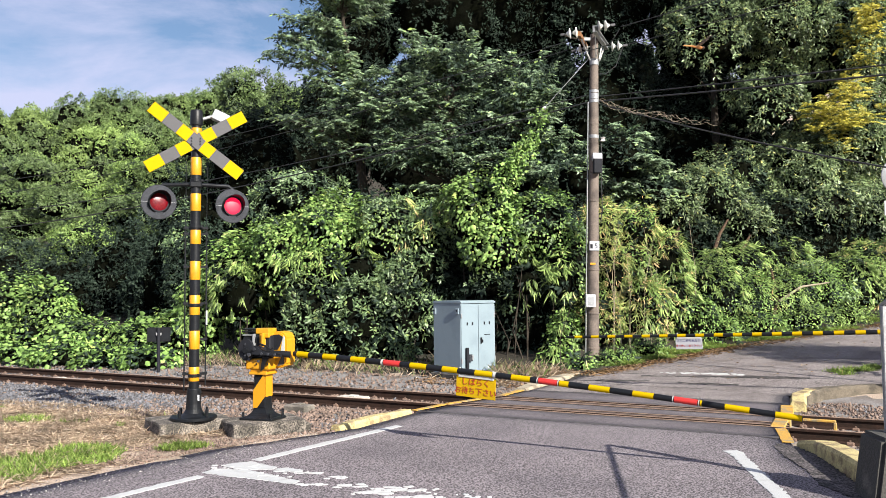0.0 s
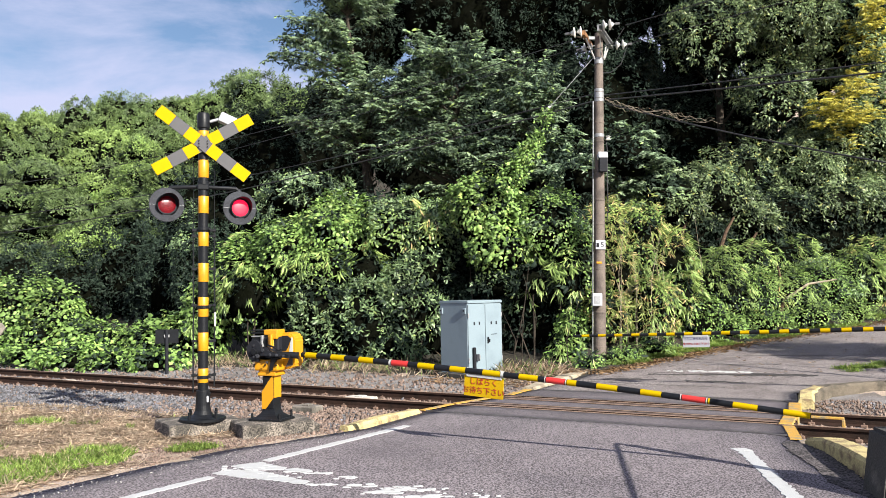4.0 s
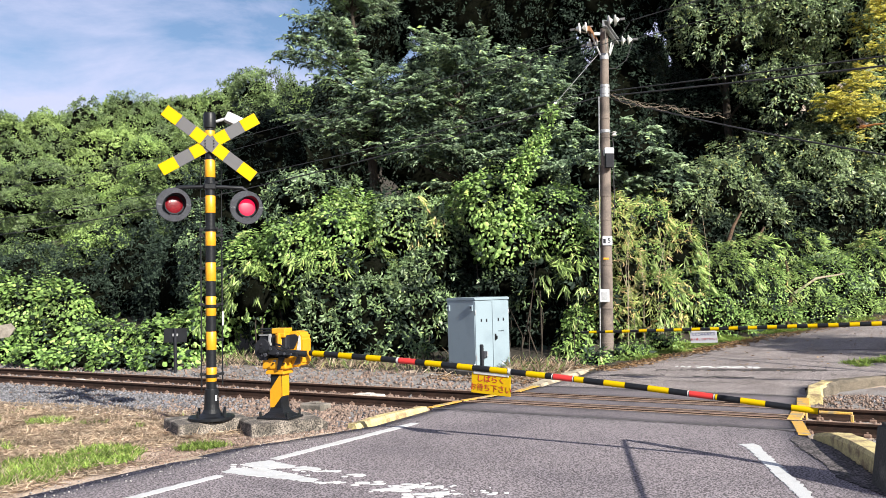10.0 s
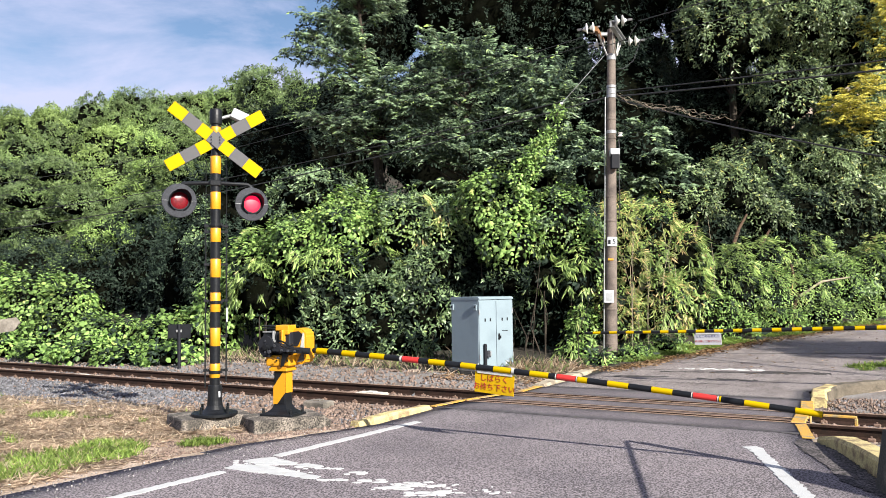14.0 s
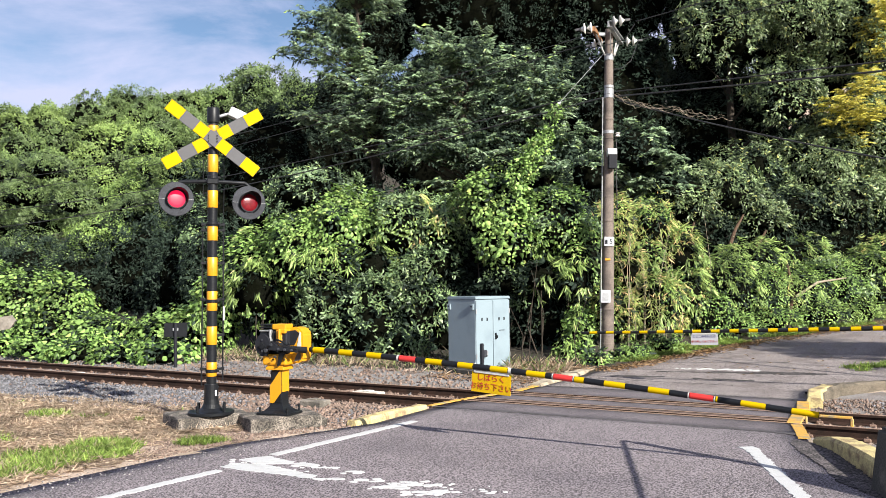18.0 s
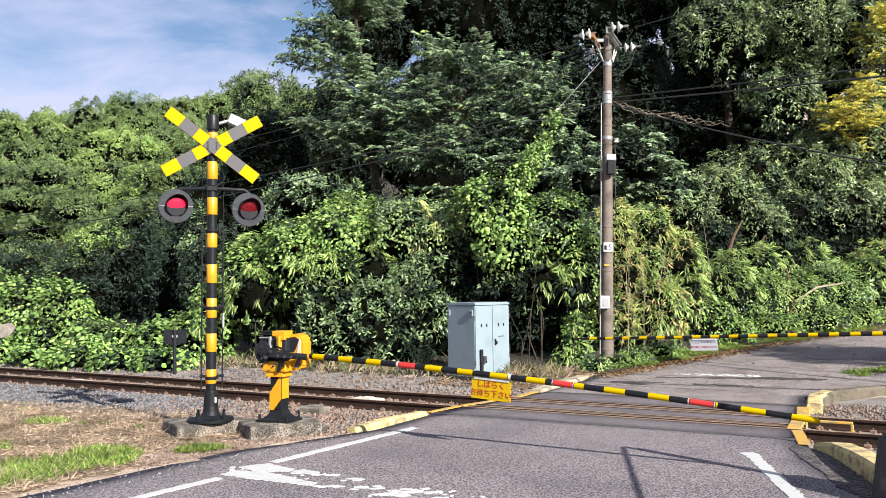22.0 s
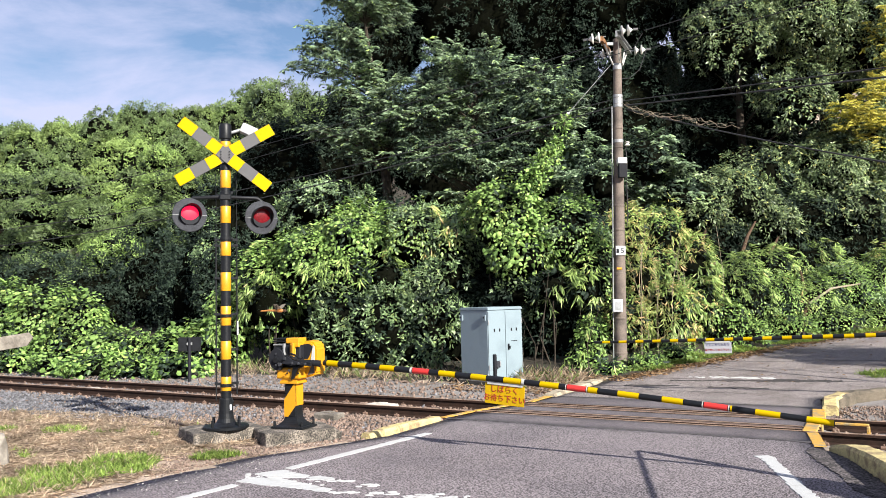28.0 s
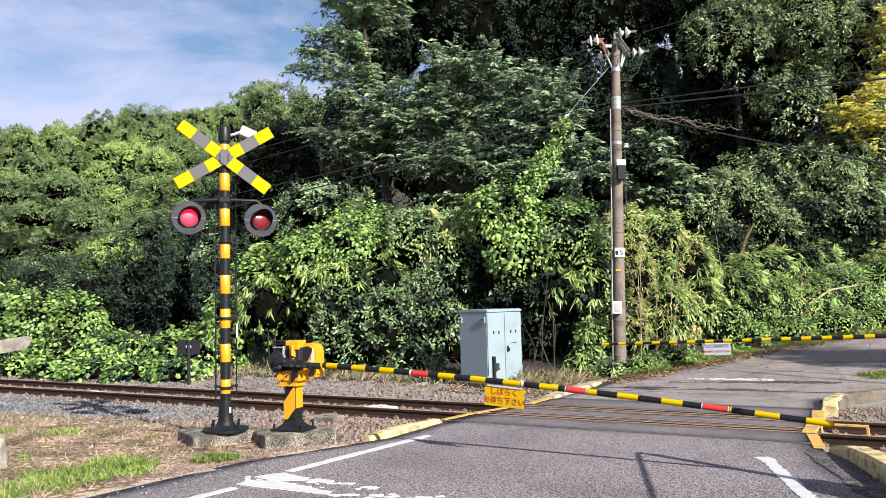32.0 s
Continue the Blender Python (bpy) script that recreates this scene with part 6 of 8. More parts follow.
# ---- shrubs behind the track ----
def build_shrubs():
    g = "shrubs behind the track"
    kud, brd, bam, sas, ivy = "bright green kudzu vines heaped over shrubs", "dense glossy-leaved evergreen shrub", "drooping clump of green bamboo grass", "tall yellowing bamboo grass on the bank", "dark ivy-covered stump at the wood's edge"
    BANK = ("kudzu_bank", L_KUDZU, 1.0, None)
    KUD, KUDTOP = ("kudzu", L_KUDZU, 1.0, None), ("ivy", L_MID, 0.5, 0.0)
    BRD, BAM, SAS = ("broad", L_BROAD, 1.0, None), ("bamboo", L_BAMBOO, 1.0, None), ("sasa", L_SASA, 1.0, None)
    rows = (
        # kudzu bank along the track
        (((-15.6, 24.6, 1.2, 1.5, 0.9, 1.3),), (BANK, KUDTOP), kud), (((-13.6, 23.7, 1.15, 1.3, 0.9, 1.25),), (BANK, KUDTOP), kud),
        (((-12.0, 23.0, 1.05, 1.2, 0.8, 1.2), (-12.4, 22.4, 0.5, 1.0, 0.5, 0.7)), (BANK, KUDTOP), kud), (((-10.9, 22.5, 0.95, 0.9, 0.7, 1.05), (-10.9, 21.9, 0.4, 0.9, 0.5, 0.6)), (BANK, KUDTOP), kud),
        (((-9.4, 21.4, 0.4, 1.0, 0.7, 0.65), (-8.4, 21.0, 0.35, 0.8, 0.6, 0.6)), (BANK, KUDTOP), kud), (((-7.3, 20.5, 0.45, 0.9, 0.6, 0.65), (-6.5, 20.3, 0.6, 0.7, 0.6, 0.75)), (BANK, KUDTOP), kud),
        # its low fringe towards the rails
        (((-13.6, 22.5, 0.2, 1.1, 0.5, 0.45), (-12.2, 21.9, 0.15, 1.0, 0.5, 0.42)), (BANK,), kud), (((-10.7, 21.0, 0.12, 0.9, 0.45, 0.4), (-9.3, 20.2, 0.1, 0.9, 0.45, 0.38)), (BANK,), kud), (((-8.0, 19.6, 0.1, 0.8, 0.4, 0.36), (-6.9, 19.1, 0.1, 0.7, 0.4, 0.36)), (BANK,), kud),
        # the long mound
        (((-5.9, 20.2, 1.0, 0.65, 0.6, 1.1), (-5.0, 20.0, 1.75, 0.95, 0.8, 1.15)), (KUD, ("bamboo", L_BAMBOO, 0.5, 0.1)), kud),
        (((-4.75, 19.2, 1.55, 0.55, 0.35, 0.7),), (BAM,), bam),
        (((-3.7, 19.5, 2.5, 0.95, 0.8, 0.95), (-2.5, 19.4, 2.95, 1.1, 0.8, 0.95)), (KUD, ("ivy", L_MID, 0.8, -0.1)), kud),
        (((-1.9, 18.6, 2.0, 0.5, 0.35, 0.6),), (BAM,), bam),
        (((-3.0, 18.7, 2.0, 0.9, 0.5, 0.7),), (("bamboo", L_BAMBOO, 0.7, 0.0), ("ivy", L_KUDZU, 0.8, None)), bam),
        (((-1.2, 19.1, 3.0, 0.95, 0.8, 0.85), (-0.3, 19.0, 2.9, 0.8, 0.8, 0.8)), (("broad", L_BROAD, 0.8, None), ("bamboo", L_SASA, 0.4, 0.2), ("ivy", L_MID, 0.8, 0.0)), brd),
        (((-2.9, 18.5, 1.0, 0.85, 0.6, 1.05), (-1.9, 18.3, 0.9, 0.85, 0.6, 1.05)), (BRD,), brd), (((-0.9, 18.2, 1.2, 0.75, 0.55, 1.0), (-1.2, 17.8, 0.4, 0.6, 0.4, 0.5)), (BRD,), brd),
        (((-0.6, 18.5, 2.15, 0.75, 0.55, 0.55),), (("broad", L_BROAD, 0.8, 0.0),), brd),
        # the heap over the hollow
        (((0.8, 17.9, 3.3, 0.85, 0.7, 0.85), (1.2, 17.8, 2.6, 0.85, 0.6, 0.75)), (KUD, ("ivy", L_MID, 0.9, -0.2)), kud),
        (((2.1, 17.8, 3.0, 0.85, 0.65, 0.85), (2.7, 17.7, 2.2, 0.6, 0.55, 1.0)), (("ivy", L_KUDZU, 1.2, None), ("broad", L_BROAD, 0.5, 0.1)), kud),
        (((1.75, 17.2, 1.8, 0.6, 0.35, 0.45), (2.5, 17.2, 1.75, 0.5, 0.35, 0.6)), (("bamboo", L_BAMBOO, 1.0, -0.3),), bam),
        (((1.1, 17.6, 1.75, 0.7, 0.3, 0.45), (1.6, 17.9, 1.2, 0.5, 0.3, 0.5)), (("broad", L_BROAD, 0.6, 0.2),), brd),
        (((2.5, 17.0, 0.65, 0.35, 0.25, 0.6), (2.35, 16.8, 0.25, 0.4, 0.25, 0.3)), (("ivy", L_KUDZU, 1.3, None), ("bamboo", L_BAMBOO, 0.6, 0.0)), kud),
        # bank beyond the pole
        (((3.55, 18.6, 2.9, 0.45, 0.5, 0.75), (3.7, 18.4, 2.0, 0.5, 0.5, 0.7), (3.5, 18.2, 1.0, 0.5, 0.5, 0.8)), (("sasa", L_SASA, 0.8, None), ("small", L_KUDZU, 0.8, -0.1)), sas), (((4.5, 19.0, 2.9, 0.5, 0.5, 0.7), (4.3, 18.7, 2.1, 0.5, 0.5, 0.6), (4.4, 18.3, 1.1, 0.6, 0.5, 0.8)), (("sasa", L_SASA, 0.8, -0.4), ("bamboo", L_BAMBOO, 0.5, 0.0), ("small", L_KUDZU, 0.8, 0.0)), sas),
        (((5.2, 19.3, 2.2, 0.55, 0.5, 0.75), (5.3, 18.9, 1.3, 0.5, 0.45, 0.7)), (("sasa", L_SASA, 0.7, -0.3), ("bamboo", L_BAMBOO, 0.8, -0.1), ("ivy", L_KUDZU, 0.7, 0.0)), sas), (((5.8, 19.0, 0.85, 0.55, 0.5, 0.75),), (("small", L_KUDZU, 1.4, None),), kud),
        (((6.4, 19.7, 1.3, 0.8, 0.6, 1.0),), (("bamboo", L_BAMBOO, 0.7, None), ("small", L_MID, 0.9, None)), bam), (((7.3, 20.2, 1.25, 0.9, 0.7, 0.8),), (("small", L_KUDZU, 1.2, None), ("sasa", L_SASA, 0.4, 0.1)), kud),
        (((8.3, 20.8, 1.3, 1.0, 0.7, 0.8),), (("small", L_MID, 1.3, None), ("bamboo", L_BAMBOO, 0.5, 0.1)), kud), (((9.5, 21.4, 1.4, 1.1, 0.8, 0.85),), (("small", L_KUDZU, 1.2, None), ("broad", L_BROAD, 0.4, 0.1)), kud),
        (((10.8, 22.1, 1.6, 1.2, 0.8, 0.95),), (("bamboo", L_BAMBOO, 0.8, None), ("small", L_MID, 0.9, None)), bam), (((12.3, 22.9, 1.8, 1.3, 0.9, 1.1),), (("bamboo", L_SASA, 0.8, None), ("small", L_KUDZU, 0.9, None)), bam),
        (((13.9, 23.8, 2.0, 1.4, 1.0, 1.3),), (BRD,), brd), (((7.6, 21.6, 2.2, 0.9, 0.6, 0.55), (9.0, 22.3, 2.3, 1.1, 0.6, 0.6)), (("bamboo", L_BAMBOO, 0.9, None), ("small", L_MID, 0.5, 0.0)), bam),
        (((2.7, 16.35, 0.12, 0.35, 0.25, 0.2), (3.3, 16.7, 0.15, 0.3, 0.2, 0.22)), (("small", L_KUDZU, 1.3, None), ("bamboo", L_BAMBOO, 0.6, 0.0)), "low green weeds at the foot of the pole"),
        (((3.6, 17.05, 0.2, 0.35, 0.25, 0.25), (4.3, 17.5, 0.35, 0.4, 0.3, 0.25)), (("small", L_KUDZU, 1.5, None),), kud), (((6.4, 18.95, 0.65, 0.6, 0.35, 0.35), (7.5, 19.55, 0.75, 0.7, 0.35, 0.35)), (("small", L_KUDZU, 1.4, None),), kud),
        (((8.9, 20.3, 0.8, 0.8, 0.4, 0.35), (10.2, 21.0, 0.85, 0.8, 0.4, 0.35)), (("small", L_MID, 1.4, None),), kud),
        # under the trees
        (((-4.1, 22.5, 4.3, 1.2, 0.7, 0.75), (-5.2, 22.6, 3.7, 0.7, 0.6, 0.6), (-3.0, 22.3, 3.6, 1.0, 0.6, 0.6)), (("broad", L_BROAD, 0.7, 0.1), ("evergreen", L_TREE, 0.6, 0.1)), "dark leafy sprays hanging at the wood's edge"),
        (((-8.1, 25.4, 2.3, 0.6, 0.6, 1.8),), (("ivy", L_BROAD, 0.9, -0.4),), ivy),
        (((-13.2, 30.0, 3.5, 1.0, 0.7, 0.8),), (("fine", L_MID, 1.2, None),), "sunlit yellow-green shrub below the trees"),
    )
    for i, (blobs, layers, label) in enumerate(rows):
        low = min(b[5] for b in blobs)
        bush(blobs, layers, label, 100 + i, g, core=0.72 if low > 0.5 else 0.5)
    # scrub whose dark leaf colour stands for the shade in the hollows
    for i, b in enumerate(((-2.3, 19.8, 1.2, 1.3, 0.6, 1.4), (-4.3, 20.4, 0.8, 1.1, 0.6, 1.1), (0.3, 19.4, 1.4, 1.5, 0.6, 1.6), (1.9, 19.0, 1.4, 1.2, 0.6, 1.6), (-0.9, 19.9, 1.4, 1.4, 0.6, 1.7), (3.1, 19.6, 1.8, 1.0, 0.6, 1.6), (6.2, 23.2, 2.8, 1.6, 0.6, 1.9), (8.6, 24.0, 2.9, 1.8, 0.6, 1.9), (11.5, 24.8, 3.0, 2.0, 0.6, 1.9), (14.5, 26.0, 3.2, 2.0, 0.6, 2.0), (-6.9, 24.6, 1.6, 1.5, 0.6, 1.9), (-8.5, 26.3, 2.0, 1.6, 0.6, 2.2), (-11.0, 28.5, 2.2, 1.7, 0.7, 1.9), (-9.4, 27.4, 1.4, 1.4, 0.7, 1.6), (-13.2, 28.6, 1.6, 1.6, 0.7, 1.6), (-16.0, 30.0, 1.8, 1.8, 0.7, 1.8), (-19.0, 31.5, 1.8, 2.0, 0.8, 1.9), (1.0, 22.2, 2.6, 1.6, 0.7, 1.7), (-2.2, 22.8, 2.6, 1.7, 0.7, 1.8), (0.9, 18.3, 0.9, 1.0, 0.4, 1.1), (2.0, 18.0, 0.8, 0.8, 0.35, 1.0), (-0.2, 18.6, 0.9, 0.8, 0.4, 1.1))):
        bush((b,), (("evergreen", L_SHADE, 0.7, None),), "scrub with leaves darkened to stand for a hollow's shade", 180 + i, g)


build_shrubs()


# ---- trees ----
def build_trees():
    big = "large broad-leaved tree with layered drooping sprays"
    fan_tree((-2.2, 24.8), 11.0, ((-3.9, 24.3, 8.8, 1.4, 1.2, 1.5), (-3.0, 24.8, 11.0, 1.6, 1.4, 1.2), (-3.4, 23.7, 6.6, 1.3, 1.0, 0.5), (-1.7, 24.0, 7.0, 1.7, 1.3, 1.2)), L_TREE, big, 1, 2.5, lean=(-0.8, 0), twigs=13)
    fan_tree((0.4, 24.4), 9.0, ((0.1, 23.8, 7.9, 1.7, 1.3, 1.5), (-0.7, 23.4, 5.6, 2.1, 1.1, 1.0), (1.3, 23.5, 5.6, 1.3, 1.0, 0.9)), L_TREE, big, 2, 1.9, lean=(-0.2, -0.3))
    fan_tree((2.6, 23.4), 7.6, ((2.3, 23.2, 7.0, 1.4, 1.1, 1.4), (3.0, 22.6, 5.1, 1.2, 0.9, 0.9)), L_TREE, big, 3, 1.9, trunk_r=0.15)
    fan_tree((4.8, 22.3), 6.6, ((4.8, 21.6, 5.1, 1.1, 0.8, 1.0), (5.6, 21.9, 4.3, 0.8, 0.7, 0.8), (3.5, 21.2, 4.5, 0.9, 0.7, 0.7)), L_TREE, "leafy young tree behind the pole", 4, 2.2, trunk_r=0.12, core=0.55)
    # the shade on these trees is put into their leaf colour
    dark = "tall evergreen tree with shade put into its leaf colour"
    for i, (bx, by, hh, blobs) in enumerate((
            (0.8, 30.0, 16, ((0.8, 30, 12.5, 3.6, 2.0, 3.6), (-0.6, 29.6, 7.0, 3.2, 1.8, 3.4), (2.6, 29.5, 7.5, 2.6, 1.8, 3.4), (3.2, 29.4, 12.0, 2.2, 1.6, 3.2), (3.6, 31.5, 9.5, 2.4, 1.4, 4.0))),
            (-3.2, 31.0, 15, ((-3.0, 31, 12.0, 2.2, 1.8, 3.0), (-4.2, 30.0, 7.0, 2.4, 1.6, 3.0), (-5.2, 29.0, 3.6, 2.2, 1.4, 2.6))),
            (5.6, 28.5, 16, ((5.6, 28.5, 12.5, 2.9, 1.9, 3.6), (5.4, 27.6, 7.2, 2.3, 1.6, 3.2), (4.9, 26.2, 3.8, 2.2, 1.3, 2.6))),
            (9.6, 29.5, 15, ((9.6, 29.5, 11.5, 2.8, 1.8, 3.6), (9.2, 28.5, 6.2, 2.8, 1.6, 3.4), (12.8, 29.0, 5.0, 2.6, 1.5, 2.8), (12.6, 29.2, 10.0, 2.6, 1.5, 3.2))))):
        tree((bx, by), hh, blobs, "evergreen", L_SHADE, dark, 5 + i, trunk_r=0.3, more=0.35, core=0.7)
    right = "tall broad-leaved evergreen tree with a full crown"
    tree((9.2, 27.2), 13, ((8.4, 25.4, 9.6, 1.5, 1.2, 1.6), (10.2, 25.2, 7.4, 1.2, 1.0, 1.2), (8.8, 25.0, 4.9, 1.3, 1.0, 1.1), (8.9, 25.7, 12.0, 2.0, 1.5, 1.4)), "evergreen", L_LIGHT, right, 9, trunk_r=0.2, more=0.9, shade=1.0)
    tree((11.6, 26.4), 14, ((11.0, 25.6, 10.2, 1.7, 1.3, 1.5), (12.8, 25.8, 9.6, 1.6, 1.3, 1.7), (11.1, 25.1, 5.3, 1.4, 1.0, 1.2), (13.0, 25.4, 6.4, 1.6, 1.1, 1.5), (11.5, 25.9, 12.6, 2.2, 1.5, 1.4)), "evergreen", L_LIGHT, right, 10, trunk_r=0.3, more=1.5, gap=-0.6, shade=1.3)
    tree((14.6, 27.5), 13, ((14.8, 27.0, 9.5, 1.9, 1.4, 2.2), (14.6, 26.4, 5.4, 1.7, 1.2, 1.7), (12.9, 25.0, 4.0, 1.3, 0.9, 1.0)), "evergreen", L_LIGHT, right, 11, trunk_r=0.28, more=1.5, gap=-0.5, shade=1.2)
    tree((10.2, 24.4), 5.0, ((10.0, 24.0, 3.7, 1.2, 0.8, 0.8), (9.0, 23.6, 3.4, 0.7, 0.6, 0.6), (11.4, 24.2, 3.9, 1.0, 0.7, 0.8)), "evergreen", L_LIGHT, "sunlit evergreen shrub under tall trees", 12, trunk_r=0.1, more=0.9)
    tree((7.0, 23.2), 5.0, ((6.3, 22.4, 3.9, 0.85, 0.6, 0.9), (7.5, 22.9, 4.2, 1.0, 0.6, 0.9), (8.4, 23.2, 3.6, 0.7, 0.5, 0.7)), "evergreen", L_LIGHT, "sunlit evergreen shrub under tall trees", 13, trunk_r=0.1, more=1.1, gap=-0.5)
    fan_tree((12.6, 25.6), 8.6, ((11.3, 23.8, 6.5, 0.6, 0.5, 0.75), (12.1, 23.8, 6.9, 0.8, 0.5, 0.9), (12.9, 24.0, 9.4, 0.6, 0.5, 0.9)), L_YELLOW, "slender tree with yellow autumn leaves", 14, 3.2, trunk_r=0.06, twigs=10, leaf=0.11, inner=0)
    tree((13.2, 10.4), 6.0, ((13.2, 10.4, 4.6, 1.4, 1.3, 1.2),), "fine", L_TREE, "small roadside tree that shades the lane", 21, trunk_r=0.1, core=0.5, limbs=6)
    left = "dark conifer-like tree at the wood's edge"
    tree((-7.4, 31.5), 9, ((-7.7, 31.5, 9.2, 1.0, 1.0, 1.1), (-7.1, 31.0, 8.3, 1.2, 1.1, 0.8)), "fine", L_LEFT, left, 15, more=1.2)
    # darkened leaves again stand for shade on this tree
    tree((-7.0, 28.5), 7, ((-6.4, 28.3, 5.9, 1.9, 1.2, 2.2), (-8.6, 29.0, 4.4, 1.6, 1.1, 1.6)), "evergreen", L_SHADE, left, 17, more=0.6, core=0.85)
    lit = "sunlit broad-leaved tree below the hill"
    tier = lambda x, y, z, w, n, h: tuple((x + w * 0.35 * math.sin(2.4 * k), y - 0.3 * math.cos(2.4 * k), z + h * k / n, w * (1.05 - 0.5 * k / n), 1.2, h / n * 0.62) for k in range(n))
    tree((-18.0, 35.0), 7.2, tier(-18.0, 34.6, 3.4, 1.7, 4, 4.6) + tier(-15.7, 34.0, 3.0, 1.4, 3, 3.6), "fine", L_LEFT, lit, 18, more=1.0, limbs=1)
    tree((-21.5, 37.0), 7.2, tier(-21.3, 36.5, 3.2, 2.0, 4, 5.0), "fine", L_LEFT, lit, 19, limbs=1)
    tree((-16.0, 42.5), 10.0, tier(-16.0, 42.0, 4.2, 1.7, 5, 6.2), "fine", L_MID, "tall light-green tree with hanging sprays", 20, limbs=1, more=1.1)
    tree((-12.3, 40.5), 10.0, tier(-12.6, 40.0, 4.6, 2.0, 4, 5.6) + tier(-10.6, 38.5, 4.0, 1.5, 3, 4.4), "fine", L_HILL, lit, 22, limbs=1, more=1.1)
    tree((-13.6, 35.5), 6.5, tier(-13.4, 35.2, 2.6, 1.5, 3, 3.6) + tier(-11.4, 33.5, 2.6, 1.4, 3, 3.8), "fine", L_LEFT, "dim broad-leaved tree below the hill", 23, limbs=1)


build_trees()


def build_hill_woods():
    """Far woods on the hill, one mass of foliage clumps."""
    rng = np.random.default_rng(77)
    blobs = []
    stood = []
    for i in range(8000):
        a = rng.uniform(-32, -8)
        d = 56 + 68 * rng.random() ** 0.8
        x, y = d * math.tan(radians(a)), d
        r = rng.uniform(1.0, 2.6)
        if any((x - u) ** 2 + (y - v) ** 2 < (0.9 * (r + w)) ** 2 for u, v, w in stood):
            continue
        stood.append((x, y, r))
        z = gz(x, y)
        blobs.append((np.array((x, y, z + r * 0.1)), np.array((r, r, r * rng.uniform(1.0, 1.6)))))
    tones = ((L_HILL, "dense green woods covering the far hill"), (L_LEFT, "darker evergreen crowns on the far hill"), (L_HILL_PALE, "pale yellow-green crowns on the far hill"))
    pick = rng.choice(3, len(blobs), p=(0.5, 0.3, 0.2))
    for i, (material, label) in enumerate(tones):
        got = [crown_points(rng, [b], KINDS["far"]["cover"], -0.5, 0.16, 2.0, 0.12, 0.25, 0.3) for b, k in zip(blobs, pick) if k == i]
        leaves = spray(rng, "far", *(np.concatenate([g[j] for g in got]) for j in range(2)))
        tagged(new("hill_woods", leaf_mesh("hill_woods", *leaves, 0.22, material)), label, "woods", kind="stuff")
    tagged(shade_lumps("hill_shade_lumps", blobs, 0.82, rng), "near-black lumps standing for shade in the far hill's woods", "woods", kind="stuff")


build_hill_woods()


def build_back_woods():
    """The wood behind the front trees, its deep shade put into dark colours."""
    rng = np.random.default_rng(88)
    blobs = []
    for i in range(60):
        y = rng.uniform(32, 38)
        x = rng.uniform(-0.17 * y + 3.2, 30)
        blobs.append((np.array((x, y, gz(x, y) + rng.uniform(0, 15))), np.array((2.4, 1.4, 2.2))))
    for i in range(22):
        y = rng.uniform(31, 35)
        x = rng.uniform(-11, -4.5)
        blobs.append((np.array((x, y, gz(x, y) + rng.uniform(0, 3.5))), np.array((1.8, 1.2, 1.6))))
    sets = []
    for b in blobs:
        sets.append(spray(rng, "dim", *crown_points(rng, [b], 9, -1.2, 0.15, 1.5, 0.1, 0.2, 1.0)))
    me = leaf_mesh("back_woods", *[np.concatenate([s[i] for s in sets]) for i in range(5)], 0.22, L_SHADE)
    tagged(new("back_woods", me), "woods behind the front trees, leaves darkened to stand for shade", "woods", kind="stuff")
    tagged(shade_lumps("back_shade_lumps", blobs, 0.7, rng), "near-black lumps standing for shade deep in the wood", "woods", kind="stuff")


build_back_woods()


# ---- loose stones of the ballast ----
def stones(name, xy, sizes, material, label, sink=0.3, seed=0, lift=None):
    """Broken stones, each a rough lump of eight faces."""
    rng = np.random.default_rng(seed)
    n = len(xy)
    octa = np.array([(1, 0, 0), (-1, 0, 0), (0, 1, 0), (0, -1, 0), (0, 0, 1), (0, 0, -1)], float)
    v = octa[None] * rng.uniform(0.75, 1.4, (n, 6, 1)) * rng.uniform(0.7, 1.2, (n, 1, 3)) + rng.normal(0, 0.22, (n, 6, 3))
    q, _ = np.linalg.qr(rng.normal(size=(n, 3, 3)))
    v = np.einsum("nij,nkj->nki", q, v) * sizes[:, None, None]
    z = ground_z(xy[:, 0], xy[:, 1]) if lift is None else lift
    v[..., 0] += xy[:, None, 0]
    v[..., 1] += xy[:, None, 1]
    v[..., 2] += (z + sizes * (0.7 - sink))[:, None]
    tri = np.array([(0, 2, 4), (2, 1, 4), (1, 3, 4), (3, 0, 4), (2, 0, 5), (1, 2, 5), (3, 1, 5), (0, 3, 5)])
    f = (np.arange(n)[:, None, None] * 6 + tri[None]).reshape(-1, 3)
    me = mesh_from(name, v.reshape(-1, 3), f, material)
    return tagged(new(name, me), label, "gravel", kind="stuff")


